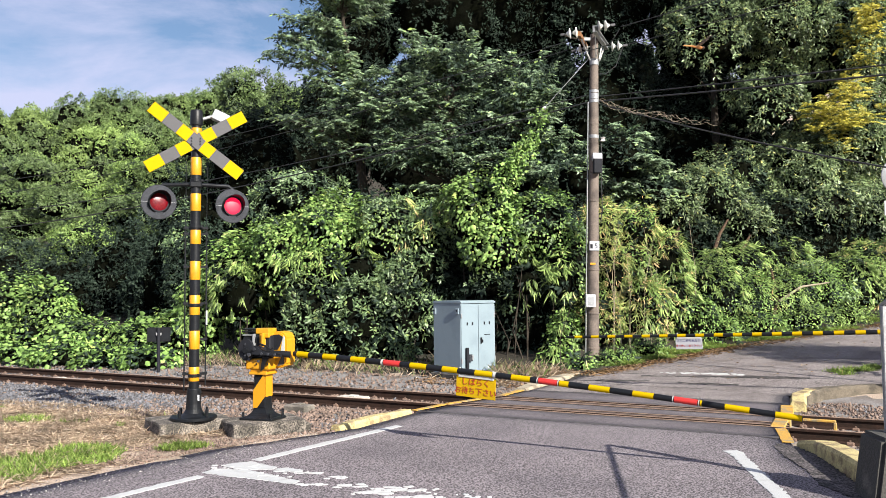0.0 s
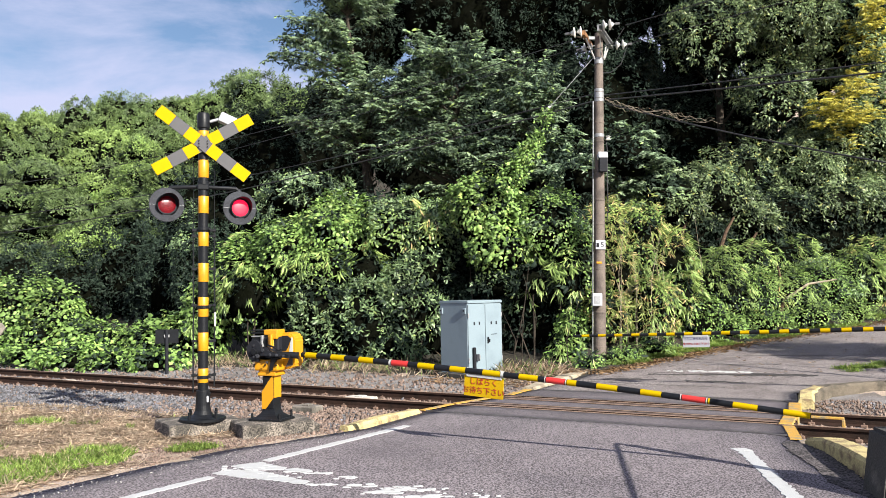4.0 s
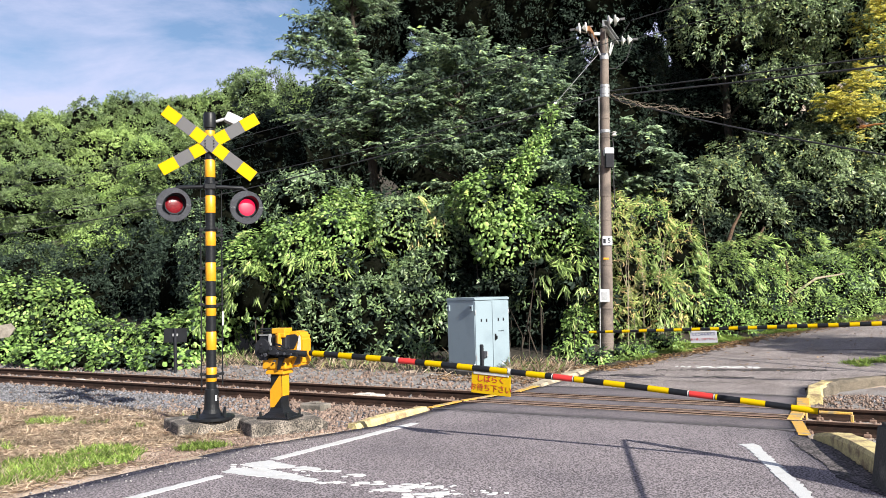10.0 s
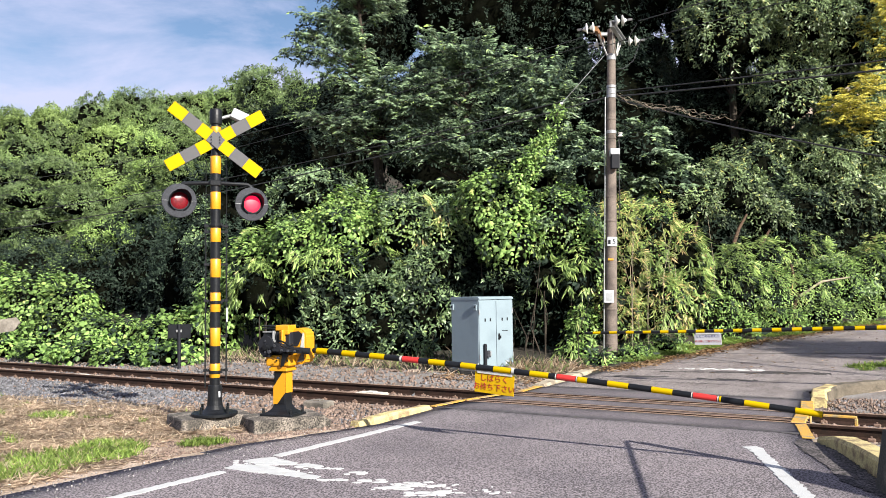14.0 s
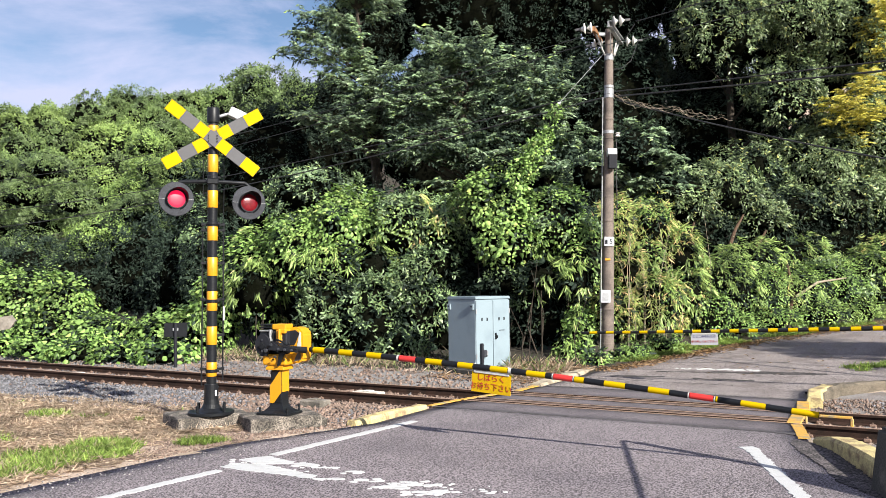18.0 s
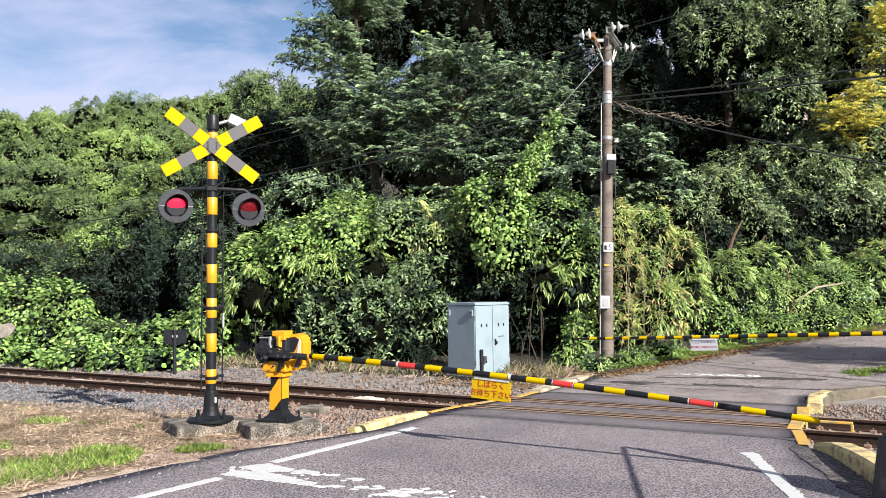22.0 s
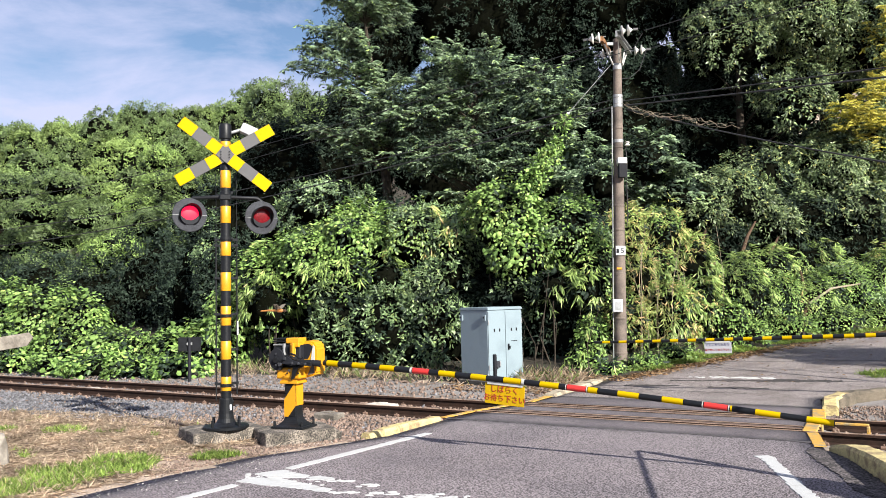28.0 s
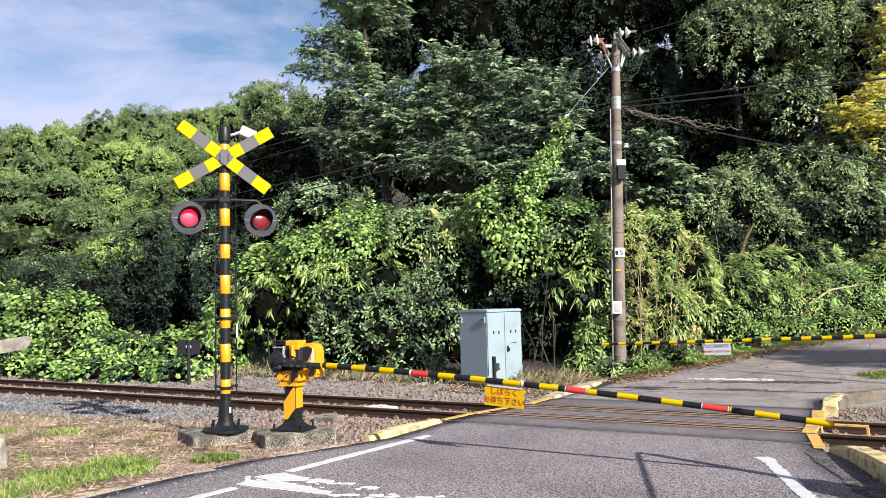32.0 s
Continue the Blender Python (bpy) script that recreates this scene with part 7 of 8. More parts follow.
def build_ballast():
    rng = np.random.default_rng(21)

    def field(n, p0, p1, q0, q1):
        p, q = rng.uniform(p0, p1, n), rng.uniform(q0, q1, n)
        return np.stack([TO.x + p * TD.x + q * TN.x, TO.y + p * TD.y + q * TN.y], 1)

    def off_road(xy, gap=0.1):
        return (xy[:, 0] < edge_x(xy[:, 1], LEFT) - gap) | (xy[:, 0] > edge_x(xy[:, 1], RIGHT) + gap)
    a = field(19000, -16, 1.0, -3.5, -0.66)
    a = a[off_road(a)]
    b = field(8000, -16, 1.0, -0.46, 0.46)
    b = b[off_road(b)]
    c = field(4500, -18, 1.5, 0.66, 2.9)
    c = c[off_road(c, 0.2)]
    d = field(13000, 3.6, 9.5, -2.4, 2.4)
    d = d[off_road(d, 0.12) & (np.abs(np.abs(across(d[:, 0], d[:, 1])) - 0.5335) > 0.1)]
    allp = np.concatenate([a, b, c, d])
    k = along(allp[:, 0], allp[:, 1])
    q = across(allp[:, 0], allp[:, 1])
    brown = rng.random(len(allp)) < np.clip((k + 5.2) / 2.5, 0.06, 0.92)
    brown |= ((np.abs(q) < 0.8) & (rng.random(len(allp)) < 0.75)) | ((q > 0.6) & (rng.random(len(allp)) < 0.5))
    size = rng.uniform(0.016, 0.034, len(allp)) * np.where(k > 3.4, 0.7, 1.0)
    stones("ballast_stones", allp[~brown], size[~brown], STONE, "angular grey ballast stones beside the rails", seed=1)
    stones("ballast_stones", allp[brown], size[brown], STONE_BROWN, "rust-brown ballast stones around the rails", seed=2)


build_ballast()


# ---- grass, straw and litter ----
def blades(name, xy, length, width, material, label, seed, lean=0.5, category="grass", z=None, lie=False):
    rng = np.random.default_rng(seed)
    n = len(xy)
    base = np.stack([xy[:, 0], xy[:, 1], (ground_z(xy[:, 0], xy[:, 1]) if z is None else z) + 0.004], 1)
    a = rng.uniform(0, 2 * np.pi, n)
    out = lean * rng.uniform(0.2, 1.6, n)
    up = np.ones(n) if not lie else rng.uniform(-0.02, 0.22, n)
    if lie:
        out = np.ones(n)
        base[:, 2] += rng.uniform(0.004, 0.03, n)
    axis = np.stack([np.cos(a) * out, np.sin(a) * out, up], 1)
    side = np.stack([-np.sin(a), np.cos(a), rng.normal(0, 0.3, n)], 1)
    ln = length * rng.uniform(0.5, 1.4, n)
    me = leaf_mesh(name, base, axis, side, ln, width * rng.uniform(0.7, 1.3, n), 0.15, material)
    return tagged(new(name, me), label, category, kind="stuff")


def tufts(rng, spots, per, spread):
    out = []
    for x, y, rx, ry, n in spots:
        a, r = rng.uniform(0, 2 * np.pi, n), np.sqrt(rng.random(n))
        c = np.stack([x + rx * r * np.cos(a), y + ry * r * np.sin(a)], 1)
        out.append((c[:, None] + rng.normal(0, spread, (n, per, 2))).reshape(-1, 2))
    return np.concatenate(out)


def build_grass():
    rng = np.random.default_rng(31)
    straw = np.stack([rng.uniform(-9.5, -2.2, 62000), rng.uniform(5.4, 13.0, 62000)], 1)
    q = across(straw[:, 0], straw[:, 1])
    keep = (straw[:, 0] < edge_x(straw[:, 1], LEFT) - 0.12) & (q < -2.75 + rng.normal(0, 0.3, len(q))) & ((edge_x(straw[:, 1], LEFT) - straw[:, 0] > 1.0 + rng.normal(0, 0.2, len(q))) | (straw[:, 1] < 8.0 + rng.normal(0, 0.15, len(q))))
    straw = straw[keep]
    blades("dry_straw", straw, 0.13, 0.0038, STRAW, "flattened dry straw covering the verge", 1, lie=True, category="straw")
    up = straw[rng.random(len(straw)) < 0.2]
    blades("dry_grass", up, 0.1, 0.0045, STRAW, "short dry grass stalks on the verge", 2, lean=0.8)
    g = np.stack([rng.uniform(-9, -1.4, 17000), rng.uniform(5.4, 12.9, 17000)], 1)
    away = edge_x(g[:, 1], LEFT) - g[:, 0]
    qq = across(g[:, 0], g[:, 1])
    patchy = np.sin(2.1 * g[:, 0] + 1.3 * g[:, 1]) + np.sin(3.7 * g[:, 1] - 1.9 * g[:, 0] + 2) + 0.8 * np.sin(6.3 * g[:, 0] + 5.1 * g[:, 1]) + 0.5 * rng.normal(size=len(g))
    score = np.zeros(len(g))
    for x, y, rx, ry in ((-4.7, 6.3, 0.7, 0.6), (-4.25, 7.3, 0.5, 0.4), (-3.9, 8.1, 0.55, 0.4), (-3.7, 8.75, 0.6, 0.35), (-2.75, 8.85, 0.28, 0.14), (-6.5, 11.0, 0.5, 0.2), (-5.4, 10.9, 0.28, 0.12), (-4.75, 10.6, 0.3, 0.12), (-4.1, 10.35, 0.2, 0.1)):
        score += 4.2 * np.exp(-((g[:, 0] - x) / rx) ** 2 - ((g[:, 1] - y) / ry) ** 2)
    keep = (away > 0.16) & (qq < -2.7) & (0.85 * patchy + score > 2.5)
    c = g[keep]
    xy = (c[:, None] + rng.normal(0, 0.028, (len(c), 14, 2))).reshape(-1, 2)
    xy = xy[xy[:, 0] < edge_x(xy[:, 1], LEFT) - 0.12]
    blades("green_grass", xy, 0.08, 0.0095, GRASS, "patches of short green grass on the dry verge", 3, lean=0.8)
    # grass by the far kerb and under the bank
    far = ((7.3, 14.75, 0.4, 0.12, 40), (8.1, 14.95, 0.5, 0.16, 60), (8.9, 14.8, 0.5, 0.25, 60), (7.0, 14.4, 0.12, 0.06, 6), (3.5, 16.75, 0.5, 0.25, 150), (4.2, 17.3, 0.6, 0.25, 170), (5.0, 17.95, 0.6, 0.25, 160), (5.9, 18.6, 0.6, 0.25, 130), (7.4, 19.4, 0.9, 0.25, 150), (9.2, 20.35, 1.1, 0.25, 150), (11.2, 21.4, 1.2, 0.25, 120))
    xy = tufts(rng, far, 14, 0.06)
    blades("green_grass", xy, 0.085, 0.014, GRASS, "short grass along the lane's edge", 4, lean=1.1, z=np.maximum(ground_z(xy[:, 0], xy[:, 1]), road_z(xy[:, 0], xy[:, 1])))
    # long grass and dry stalks at the foot of the shrubs
    p = rng.uniform(-17, 0.3, 1900)
    q = rng.normal(3.45, 0.35, 1900)
    xy = np.stack([TO.x + p * TD.x + q * TN.x, TO.y + p * TD.y + q * TN.y], 1)
    xy = xy[xy[:, 0] < edge_x(xy[:, 1], LEFT) - 0.3]
    blades("long_grass", xy[rng.random(len(xy)) < 0.5], 0.26, 0.012, L_BAMBOO, "long arching grass at the foot of the shrubs", 5, lean=0.7)
    dry = np.concatenate([xy, xy + rng.normal(0, 0.15, xy.shape)])
    blades("dry_stalks", dry, 0.22, 0.006, STRAW, "dry stalks at the foot of the shrubs", 6, lean=0.9)
    # fallen leaves along the lane and under the shrubs
    t = rng.random(2600)
    base = np.stack([np.interp(t, (0, 0.25, 0.6, 1), (2.6, 4.2, 6.6, 11.5)), np.interp(t, (0, 0.25, 0.6, 1), (15.5, 16.85, 18.55, 21.1))], 1)
    xy = base + rng.normal(0, 0.16, base.shape) + np.array((0.12, -0.1))
    blades("fallen_leaves", xy, 0.07, 0.04, L_LITTER, "dry fallen leaves along the lane's edge", 7, lie=True, category="leaves", z=np.maximum(ground_z(xy[:, 0], xy[:, 1]), road_z(xy[:, 0], xy[:, 1])))
    p, q = rng.uniform(-2.0, 2.2, 1500), rng.uniform(2.2, 4.2, 1500)
    xy = np.stack([TO.x + p * TD.x + q * TN.x, TO.y + p * TD.y + q * TN.y], 1)
    xy = xy[xy[:, 0] < edge_x(xy[:, 1], LEFT) - 0.1]
    blades("fallen_leaves", xy, 0.09, 0.045, L_LITTER, "dry fallen leaves under the shrubs", 8, lie=True, category="leaves")
    # dead stalks and weeds between the cabinet and the lane
    p, q = rng.uniform(-1.2, 2.6, 2600), rng.uniform(2.2, 4.0, 2600)
    xy = np.stack([TO.x + p * TD.x + q * TN.x, TO.y + p * TD.y + q * TN.y], 1)
    xy = xy[xy[:, 0] < edge_x(xy[:, 1], LEFT) - 0.12]
    blades("dry_stalks", xy, 0.16, 0.006, STRAW, "dead stalks lying beside the cabinet", 10, lie=True, category="straw")
    # scattered grit on the near lane's edge and leaves on the far lane
    xy = np.stack([rng.uniform(4.2, 9.5, 220), rng.uniform(14.2, 20, 220)], 1)
    xy = xy[(xy[:, 0] > edge_x(xy[:, 1], LEFT) + 0.1) & (xy[:, 0] < edge_x(xy[:, 1], RIGHT) - 0.1)]
    blades("fallen_leaves", xy, 0.06, 0.035, L_LITTER, "scattered dry leaves on the lane", 9, lie=True, category="leaves", z=road_z(xy[:, 0], xy[:, 1]) + 0.01)
    k = rng.random(520)
    ex = np.stack([np.interp(k, (0, 0.5, 1), (-4.4, -2.6, -1.3)), np.interp(k, (0, 0.5, 1), (5.6, 7.75, 9.6))], 1) + rng.normal(0, 0.2, (520, 2)) + np.array((-0.12, 0.1))
    gp = np.stack([rng.uniform(-4.0, -1.2, 9000), rng.uniform(7.9, 10.2, 9000)], 1)
    gp = gp[edge_x(gp[:, 1], LEFT) - gp[:, 0] < 1.15]
    gp = gp[(gp[:, 0] < edge_x(gp[:, 1], LEFT) - 0.03) & (across(gp[:, 0], gp[:, 1]) < -1.9)]
    stones("verge_gravel", gp, rng.uniform(0.006, 0.017, len(gp)), STONE_BROWN, "fine brown gravel between pedestals and road", 0.2, 6)
    stones("road_grit", ex, rng.uniform(0.003, 0.009, 520), GRIT, "pale grit scattered along the road's edge", 0.2, 5, lift=np.full(520, 0.004))


build_grass()


# ---- things at the edges ----
def build_right_corner():
    bm = bmesh.new()
    low = [bm.verts.new(v) for v in ((-0.06, 0.0, -0.1), (0.34, 0.0, -0.1), (0.34, 0.5, -0.1), (0.02, 0.5, -0.1))]
    top = [bm.verts.new(v) for v in ((0.05, 0.03, 0.5), (0.34, 0.03, 0.5), (0.34, 0.46, 0.5), (0.09, 0.46, 0.5))]
    bm.faces.new(low)
    bm.faces.new(top)
    for i in range(4):
        j = (i + 1) % 4
        bm.faces.new((low[i], low[j], top[j], top[i]))
    bmesh.ops.bevel(bm, geom=list(bm.edges), offset=0.03, segments=2, affect="EDGES")
    solid("concrete_block", bm, CONCRETE_DARK, "dark weathered concrete block at the end of the kerb", "block", m=pose(3.25, 6.2, 0.0))
    t = thing("railing", pose(3.48, 6.5, 0.45), "grey galvanised pipe railing with perforated posts", "railing")
    for k, (x, y, low) in enumerate(((0.0, 0.0, 0.0), (-0.33, -2.4, -0.45))):
        post = part("post", box(bmesh.new(), 0.045, 0.045, 1.04 - low, Matrix.Translation((x, y, low)), 0.006), GALV, t)
        part("post_flange", box(bmesh.new(), 0.05, 0.012, 1.0 - low, Matrix.Translation((x + 0.05, y + 0.02, low)), 0.003), GALV, post)
        part("foot_plate", box(bmesh.new(), 0.14, 0.12, 0.012, Matrix.Translation((x, y, low)), 0.003), GALV, post)
        for i in range(9):
            part("bolt_hole", cyl(bmesh.new(), 0.009, 0.009, 0.004, Matrix.Translation((x + 0.055, y + 0.013, 0.1 + 0.1 * i)) @ Matrix.Rotation(radians(90), 4, "X"), 8), BLACK_PAINT, post)
    part("top_rail", tube(bmesh.new(), ((0.0, 0.03, 1.0), (0.0, 0.02, 1.05), (-0.01, -0.06, 1.075), (-0.33, -2.4, 1.075), (-0.62, -4.4, 1.075)), 0.019, 12), GALV, t, smooth=True)
    t = thing("round_sign", pose(7.4, 13.2, 0.0), "pale round sign and plate on a thin grey pole", "sign")
    part("pole", cyl(bmesh.new(), 0.03, 0.03, 3.75, Matrix.Translation((0, 0, -0.1)), 12), GALV, t, smooth=True)
    disc = part("disc", cyl(bmesh.new(), 0.3, 0.3, 0.012, Matrix.Translation((0, -0.03, 3.42)) @ Matrix.Rotation(radians(90), 4, "X"), 40), WHITE_PLATE, t, smooth=True)
    part("rim", lathe(bmesh.new(), ((0.3, -0.008), (0.308, 0.0), (0.308, 0.014), (0.3, 0.02)), Matrix.Translation((0, -0.026, 3.42)) @ Matrix.Rotation(radians(90), 4, "X"), 40), GALV, disc, smooth=True)
    part("plate", box(bmesh.new(), 0.56, 0.012, 0.24, Matrix.Translation((0, -0.04, 2.78)), 0.004), WHITE_PLATE, t)
    # leafy twig hanging beside the far boom
    rng = np.random.default_rng(61)
    t = thing("bush", pose(8.7, 13.5, gz(8.7, 13.5)), "dark leafy shrub beside the lane", "bush")
    crown(t, [(np.array((0.1, 0, 0.55)), np.array((0.5, 0.4, 0.5)))], "broad", L_BROAD, rng)
    part("stem", tube(bmesh.new(), ((0.1, 0, -0.05), (0.1, 0, 0.3), (0.08, 0, 0.7)), (0.02, 0.015, 0.006), 6), BARK, t)


build_right_corner()


def build_left_things():
    t = thing("trackside_sign", pose(-6.38, 18.4, gz(-6.38, 18.4), 0, 0, 12), "small black trackside sign on a grey post", "sign")
    part("post", cyl(bmesh.new(), 0.04, 0.04, 1.0, None, 14), DARK_GREY, t, smooth=True)
    part("plate", box(bmesh.new(), 0.5, 0.02, 0.32, Matrix.Translation((0, 0.03, 0.68)), 0.006), BLACK_PAINT, t, "plain black plate")
    part("plate_bracket", box(bmesh.new(), 0.12, 0.05, 0.06, Matrix.Translation((0, 0.0, 0.82)), 0.006), GALV, t)
    # old timber board on a stump, at the verge
    t = thing("wooden_signboard", pose(-5.72, 9.55, gz(-5.72, 9.55) + 0.12, 0, 0, 8), "weathered grey wooden signboard with pointed end", "signboard")
    bm = bmesh.new()
    slab(bm, ((-0.95, -0.075), (0.12, -0.085), (0.2, 0.0), (0.16, 0.07), (-0.95, 0.09)), -0.015, 0.015, Matrix.Translation((0.28, 0, 1.16)) @ Matrix.Rotation(radians(-9), 4, "Y") @ Matrix.Rotation(radians(90), 4, "X"))
    part("board", bm, TIMBER, t)
    part("post", box(bmesh.new(), 0.09, 0.07, 1.45, Matrix.Translation((-0.3, 0.06, -0.25)), 0.012), TIMBER, t)
    bm = bmesh.new()
    lathe(bm, ((0.16, -0.05), (0.14, 0.05), (0.12, 0.22), (0.1, 0.34), (0.03, 0.36)), None, 14)
    rng = random.Random(4)
    for v in bm.verts:
        v.co += Vector((rng.uniform(-1, 1), rng.uniform(-1, 1), rng.uniform(-1, 1))) * 0.012
    solid("tree_stump", bm, TIMBER, "split grey tree stump in dry grass", "stump", m=pose(-5.08, 8.55, gz(-5.08, 8.55)))


build_left_things()


def build_vine():
    """Bright vine climbing the guy rod towards the pole."""
    rng = np.random.default_rng(71)
    pts = [pole_at(5.2, -1.05, 0.1), pole_at(4.5, -1.35, 0.2), pole_at(4.1, -1.7, 0.3), pole_at(3.6, -1.95, 0.5)]
    t = thing("vine", Matrix.Translation(pts[-1]), "bright green vine climbing towards the pole", "vine")
    part("stem", tube(bmesh.new(), [p - pts[-1] for p in pts], 0.012, 6), BARK, t)
    blobs = [(np.array(pts[i].lerp(pts[i + 1], k) - pts[-1] + Vector((0, -0.12, 0))), np.array((0.13 + 0.07 * i, 0.12, 0.18))) for i in range(3) for k in (0.2, 0.5, 0.8)]
    crown(t, blobs, "ivy", L_KUDZU, rng, more=2.0)


build_vine()


def build_stalks():
    """Bare canes standing in front of the hollow, and pale dead branches by the lane."""
    rng = random.Random(13)
    for k in range(5):
        p, q = rng.uniform(-1.6, 2.1), rng.uniform(3.6, 5.0)
        x, y = track(p, q)
        if x > float(edge_x(y, LEFT)) - 0.5:
            continue
        h = rng.uniform(0.9, 2.2)
        z = gz(x, y)
        solid("bamboo_cane", tube(bmesh.new(), ((x, y, z - 0.05), (x + rng.uniform(-0.1, 0.1), y, z + h / 2), (x + rng.uniform(-0.3, 0.3), y - 0.1, z + h)), (0.009, 0.008, 0.004), 6), BARK, "thin bamboo cane in the hollow", "cane", "canes in the hollow", smooth=True)
    for k in range(15):
        x = rng.uniform(3.5, 6.2)
        y = float(np.interp(x, (3.5, 6.2), (17.6, 18.8))) + rng.uniform(-0.15, 0.3)
        z = gz(x, y)
        h = rng.uniform(1.0, 2.9)
        solid("dry_stalk", tube(bmesh.new(), ((x, y, z), (x + rng.uniform(-0.08, 0.08), y, z + h * 0.6), (x + rng.uniform(-0.25, 0.25), y - rng.uniform(0, 0.2), z + h)), (0.007, 0.006, 0.003), 5), BARK_PALE, "pale dry stalk among bamboo grass", "stalk", "dry stalks on the bank", smooth=True)
    for a, mid, b, r in (((7.35, 22.15, 2.7), (7.5, 22.15, 3.1), (7.75, 22.2, 3.5), 0.06), ((8.05, 20.2, 0.7), (8.3, 20.4, 1.4), (8.2, 20.5, 2.1), 0.06), ((8.3, 20.3, 1.3), (8.9, 20.4, 1.65), (9.6, 20.4, 1.75), 0.035), ((6.6, 19.5, 0.4), (6.5, 19.45, 0.9), (6.35, 19.4, 1.35), 0.03), ((6.7, 22.2, 2.2), (6.3, 22.3, 2.9), (6.5, 22.4, 3.4), 0.07), ((8.0, 22.6, 2.0), (8.2, 22.6, 2.6), (8.5, 22.6, 3.1), 0.07)):
        solid("dead_branch", tube(bmesh.new(), (a, mid, b), (r, r * 0.8, r * 0.4), 8), BARK_PALE if r < 0.055 else BARK_BROWN, "bare branch showing between the leaves", "branch", "bare branches by the lane", smooth=True)


build_stalks()


def build_dragonfly():
    """A dragonfly with an orange body and four clear brown wings, nose along +x."""
    t = thing("dragonfly", Matrix.Identity(4), "small orange-brown dragonfly in flight", "dragonfly")
    part("head", lathe(bmesh.new(), ((0.001, -0.003), (0.003, -0.001), (0.003, 0.001), (0.001, 0.003)), pose(0.012, 0, 0, 0, 90, 0), 10), DRAGON_DARK, t, smooth=True)
    part("thorax", lathe(bmesh.new(), ((0.001, -0.007), (0.0035, -0.003), (0.0035, 0.004), (0.001, 0.008)), pose(0.003, 0, 0, 0, 90, 0), 10), DRAGON, t, smooth=True)
    part("abdomen", tube(bmesh.new(), ((-0.004, 0, 0), (-0.016, 0, 0.001), (-0.032, 0, 0)), (0.0022, 0.0018, 0.0011), 8), DRAGON, t, smooth=True)
    for x, sy, sweep in ((0.005, 1, 4), (0.005, -1, -4), (-0.001, 1, -10), (-0.001, -1, 10)):
        bm = bmesh.new()
        slab(bm, ((-0.002, 0), (0.002, 0), (0.0035, 0.02 * sy), (0.002, 0.036 * sy), (-0.003, 0.036 * sy), (-0.005, 0.016 * sy)), -0.0002, 0.0002, pose(x, 0, 0.003, 14 * sy, 0, sweep))
        part("wing", bm, DRAGON_WING, t, "clear brownish wing")
    return t


DRAGONFLY = build_dragonfly()


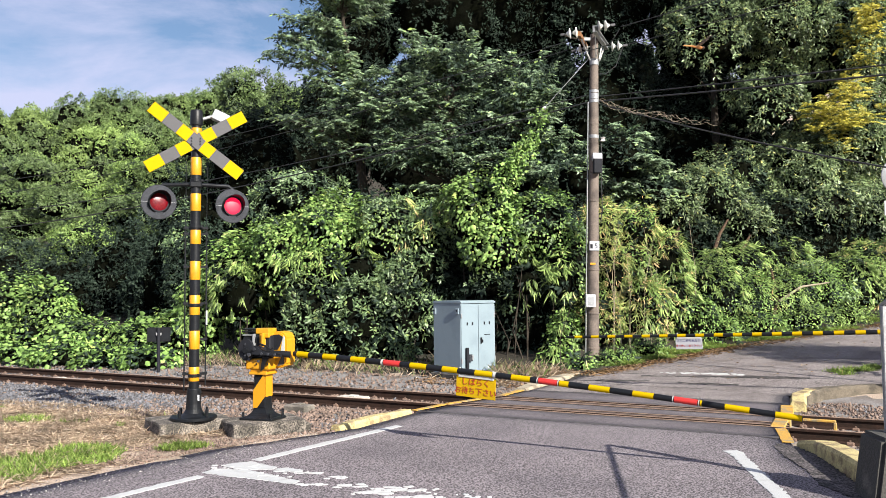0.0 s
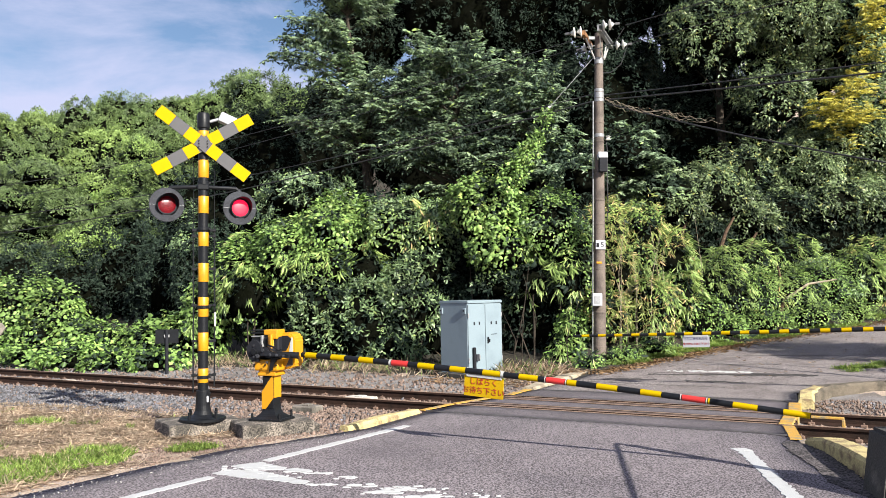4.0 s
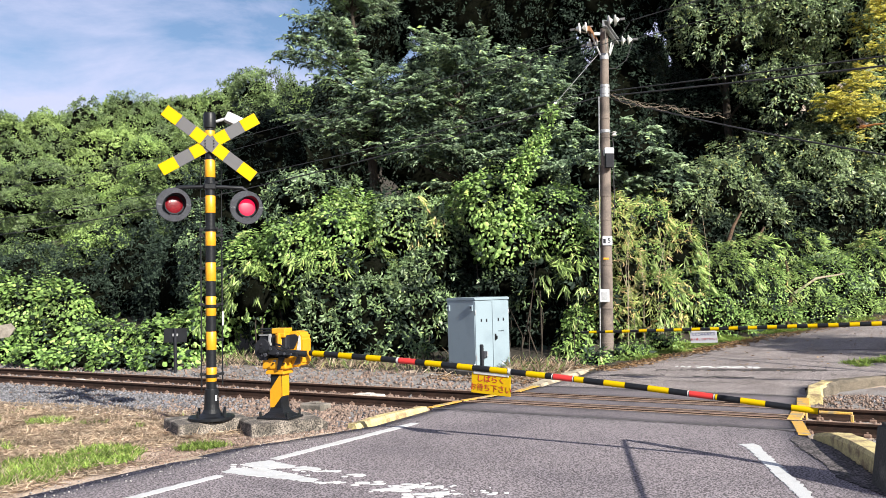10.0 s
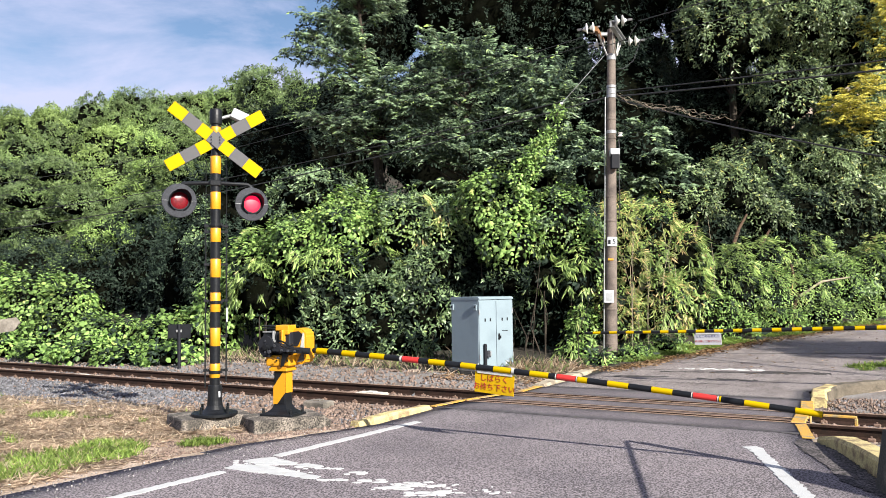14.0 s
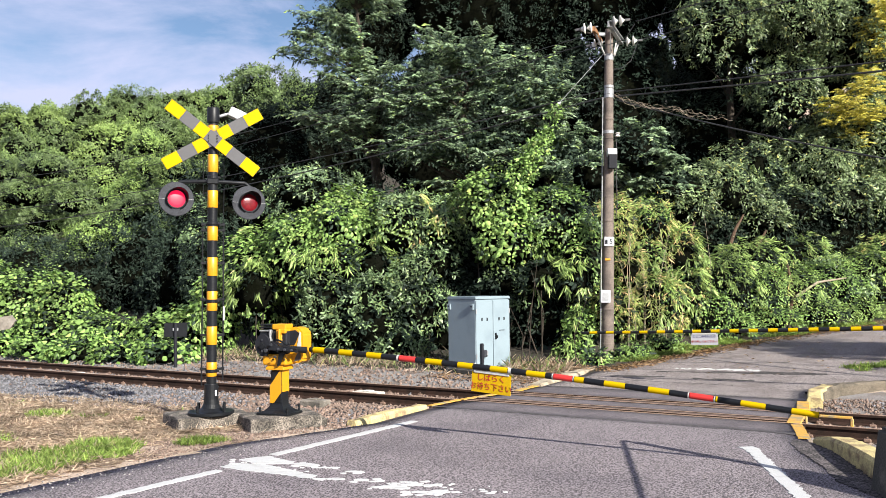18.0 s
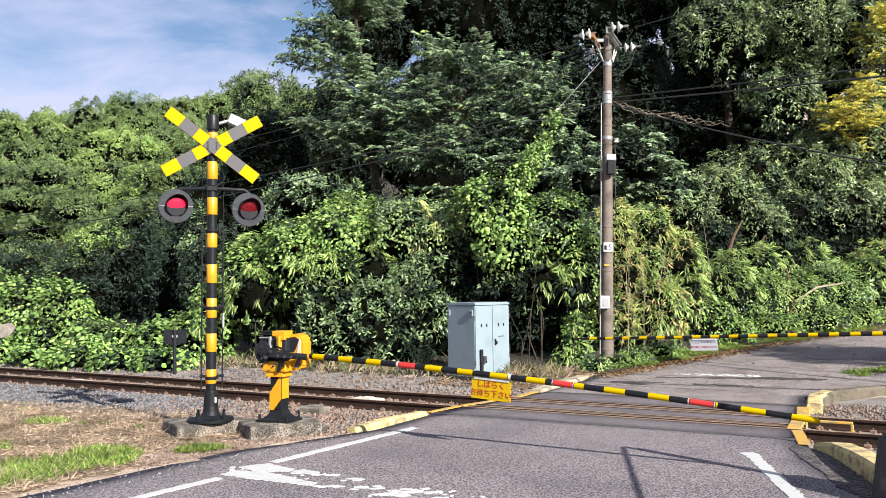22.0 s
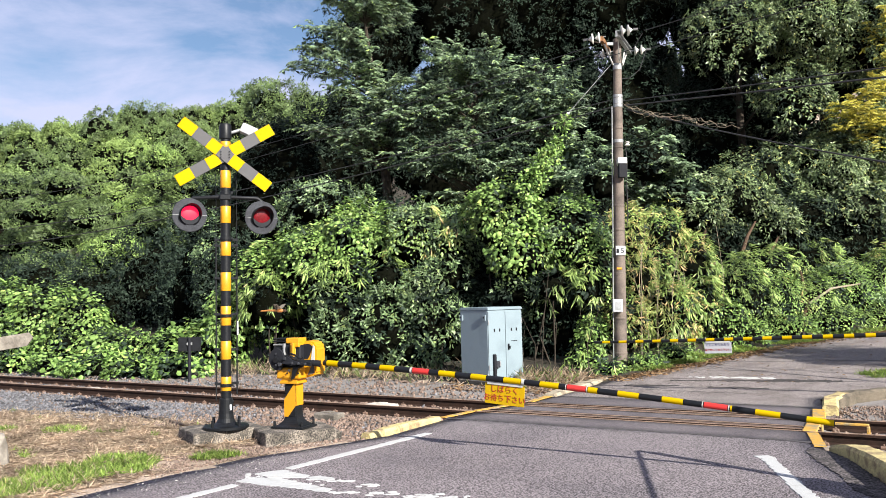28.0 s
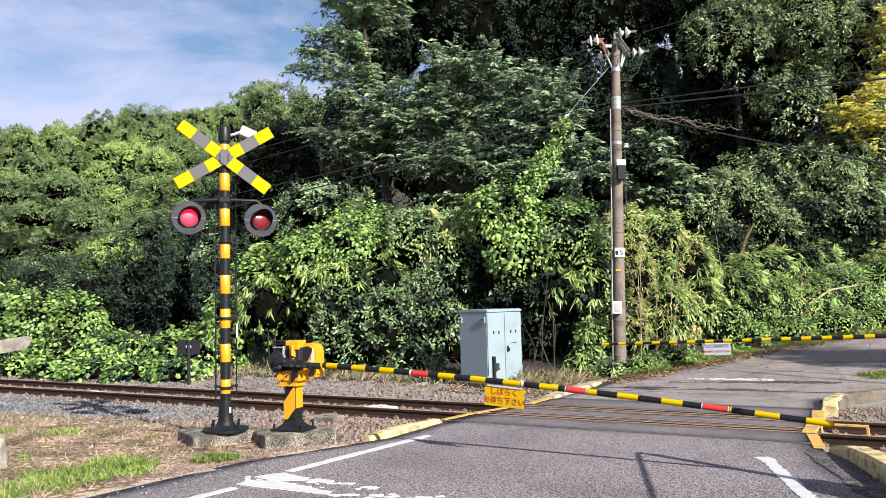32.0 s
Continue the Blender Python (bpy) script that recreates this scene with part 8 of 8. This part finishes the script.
def motions():
    """The two lamps light by turns: each lamp disc flips its lit face forward."""
    period, first = 1.2452, 0.545
    for disc, m, side in DISCS:
        rows = []

        def put(t, deg):
            rows.append((t, m @ Matrix.Translation((0, 0, 0.012)) @ Matrix.Rotation(radians(deg), 4, "X")))
        lit = side > 0          # the right-hand lamp is lit at the start
        ang = 0.0 if lit else 180.0
        put(0.0, ang)
        k = 0
        while True:
            t = first + k * period / 2
            if t > 31.9:
                break
            near = t - round(t)     # a flip that falls on a full second is taken just before or after it
            if -0.04 < near < 0.07:
                t = round(t) + (0.07 if near > 0.01 else -0.04)
            for dt, da in ((-0.045, 0), (-0.02, 60), (0.005, 120), (0.03, 180)):
                put(t + dt, ang + da)
            ang += 180.0
            k += 1
        put(32.0, ang)
        walk(disc, rows)
    # the dragonfly crosses the view now and then, and circles beside and behind it between
    flight = (
        (0.0, 0.47, 1.48, 2.09, 20), (0.15, 0.75, 1.45, 2.25, 20), (0.4, 1.4, 1.2, 2.6, 60), (0.8, 1.3, 0.6, 2.7, 130), (1.2, 0.3, 1.2, 2.75, 170),
        (1.4, -0.2, 1.45, 2.2, 190), (1.5, -0.4, 1.46, 1.92, 190), (1.6, -0.43, 1.42, 1.9, 185), (1.7, -0.48, 1.37, 1.9, 180), (1.8, -0.58, 1.32, 1.91, 180), (1.9, -0.77, 1.27, 1.94, 180),
        (2.1, -1.4, 1.0, 2.1, 190), (3.0, -2.0, 0.2, 2.4, 250), (5.0, -1.0, -1.5, 2.5, 330), (7.0, 1.0, -1.5, 2.4, 390), (9.5, 1.5, 0.6, 2.2, 460),
        (9.9, 0.98, 1.36, 1.96, 500), (10.0, 0.75, 1.46, 1.94, 500), (10.1, 0.78, 1.5, 2.2, 480), (10.3, 0.9, 1.4, 2.5, 440), (11.0, 1.6, 0.8, 2.5, 400), (13.0, 2.0, -0.4, 2.5, 360),
        (16.0, 1.5, -1.2, 2.5, 300), (19.0, 0.0, -1.6, 2.5, 230), (22.0, -0.6, -1.4, 2.4, 290), (24.0, 0.9, -0.4, 2.3, 250), (24.3, 0.8, 0.5, 2.35, 210), (24.5, 0.4, 1.0, 2.35, 190), (24.6, 0.1, 1.25, 2.2, 180), (24.7, -0.26, 1.34, 1.655, 180), (24.8, -0.4, 1.34, 1.65, 180), (24.9, -0.55, 1.34, 1.655, 178),
        (25.0, -0.7, 1.34, 1.712, 170), (25.1, -0.98, 1.25, 1.8, 175), (25.4, -1.7, 0.6, 2.0, 220), (26.0, -2.2, -0.3, 2.0, 280), (26.5, -2.2, 0.3, 1.9, 325), (27.0, -1.8, 0.9, 1.9, 350), (27.7, -1.03, 1.38, 1.7, 360),
        (27.8, -0.81, 1.4, 1.68, 360), (27.9, -0.59, 1.41, 1.67, 360), (28.0, -0.37, 1.42, 1.66, 360), (28.1, -0.15, 1.43, 1.65, 360), (28.2, 0.07, 1.44, 1.64, 362), (28.3, 0.3, 1.45, 1.65, 364), (28.4, 0.57, 1.45, 1.68, 364),
        (28.5, 0.86, 1.44, 1.7, 362), (28.8, 1.8, 1.2, 1.9, 400), (29.6, 2.3, 0.3, 2.3, 460), (30.6, 2.2, 0.8, 2.3, 510), (31.2, 1.4, 1.45, 2.1, 535),
        (31.3, 0.98, 1.52, 2.0, 540), (31.4, 0.67, 1.53, 1.94, 540), (31.5, 0.49, 1.53, 1.89, 540), (31.6, 0.31, 1.53, 1.83, 540), (31.75, -0.1, 1.5, 1.85, 540), (31.9, -0.7, 1.4, 1.9, 540), (32.0, -1.15, 1.3, 1.95, 540),
    )
    walk(DRAGONFLY, [(t, pose(x, y, z, 0, 0, yaw)) for t, x, y, z, yaw in flight])


motions()
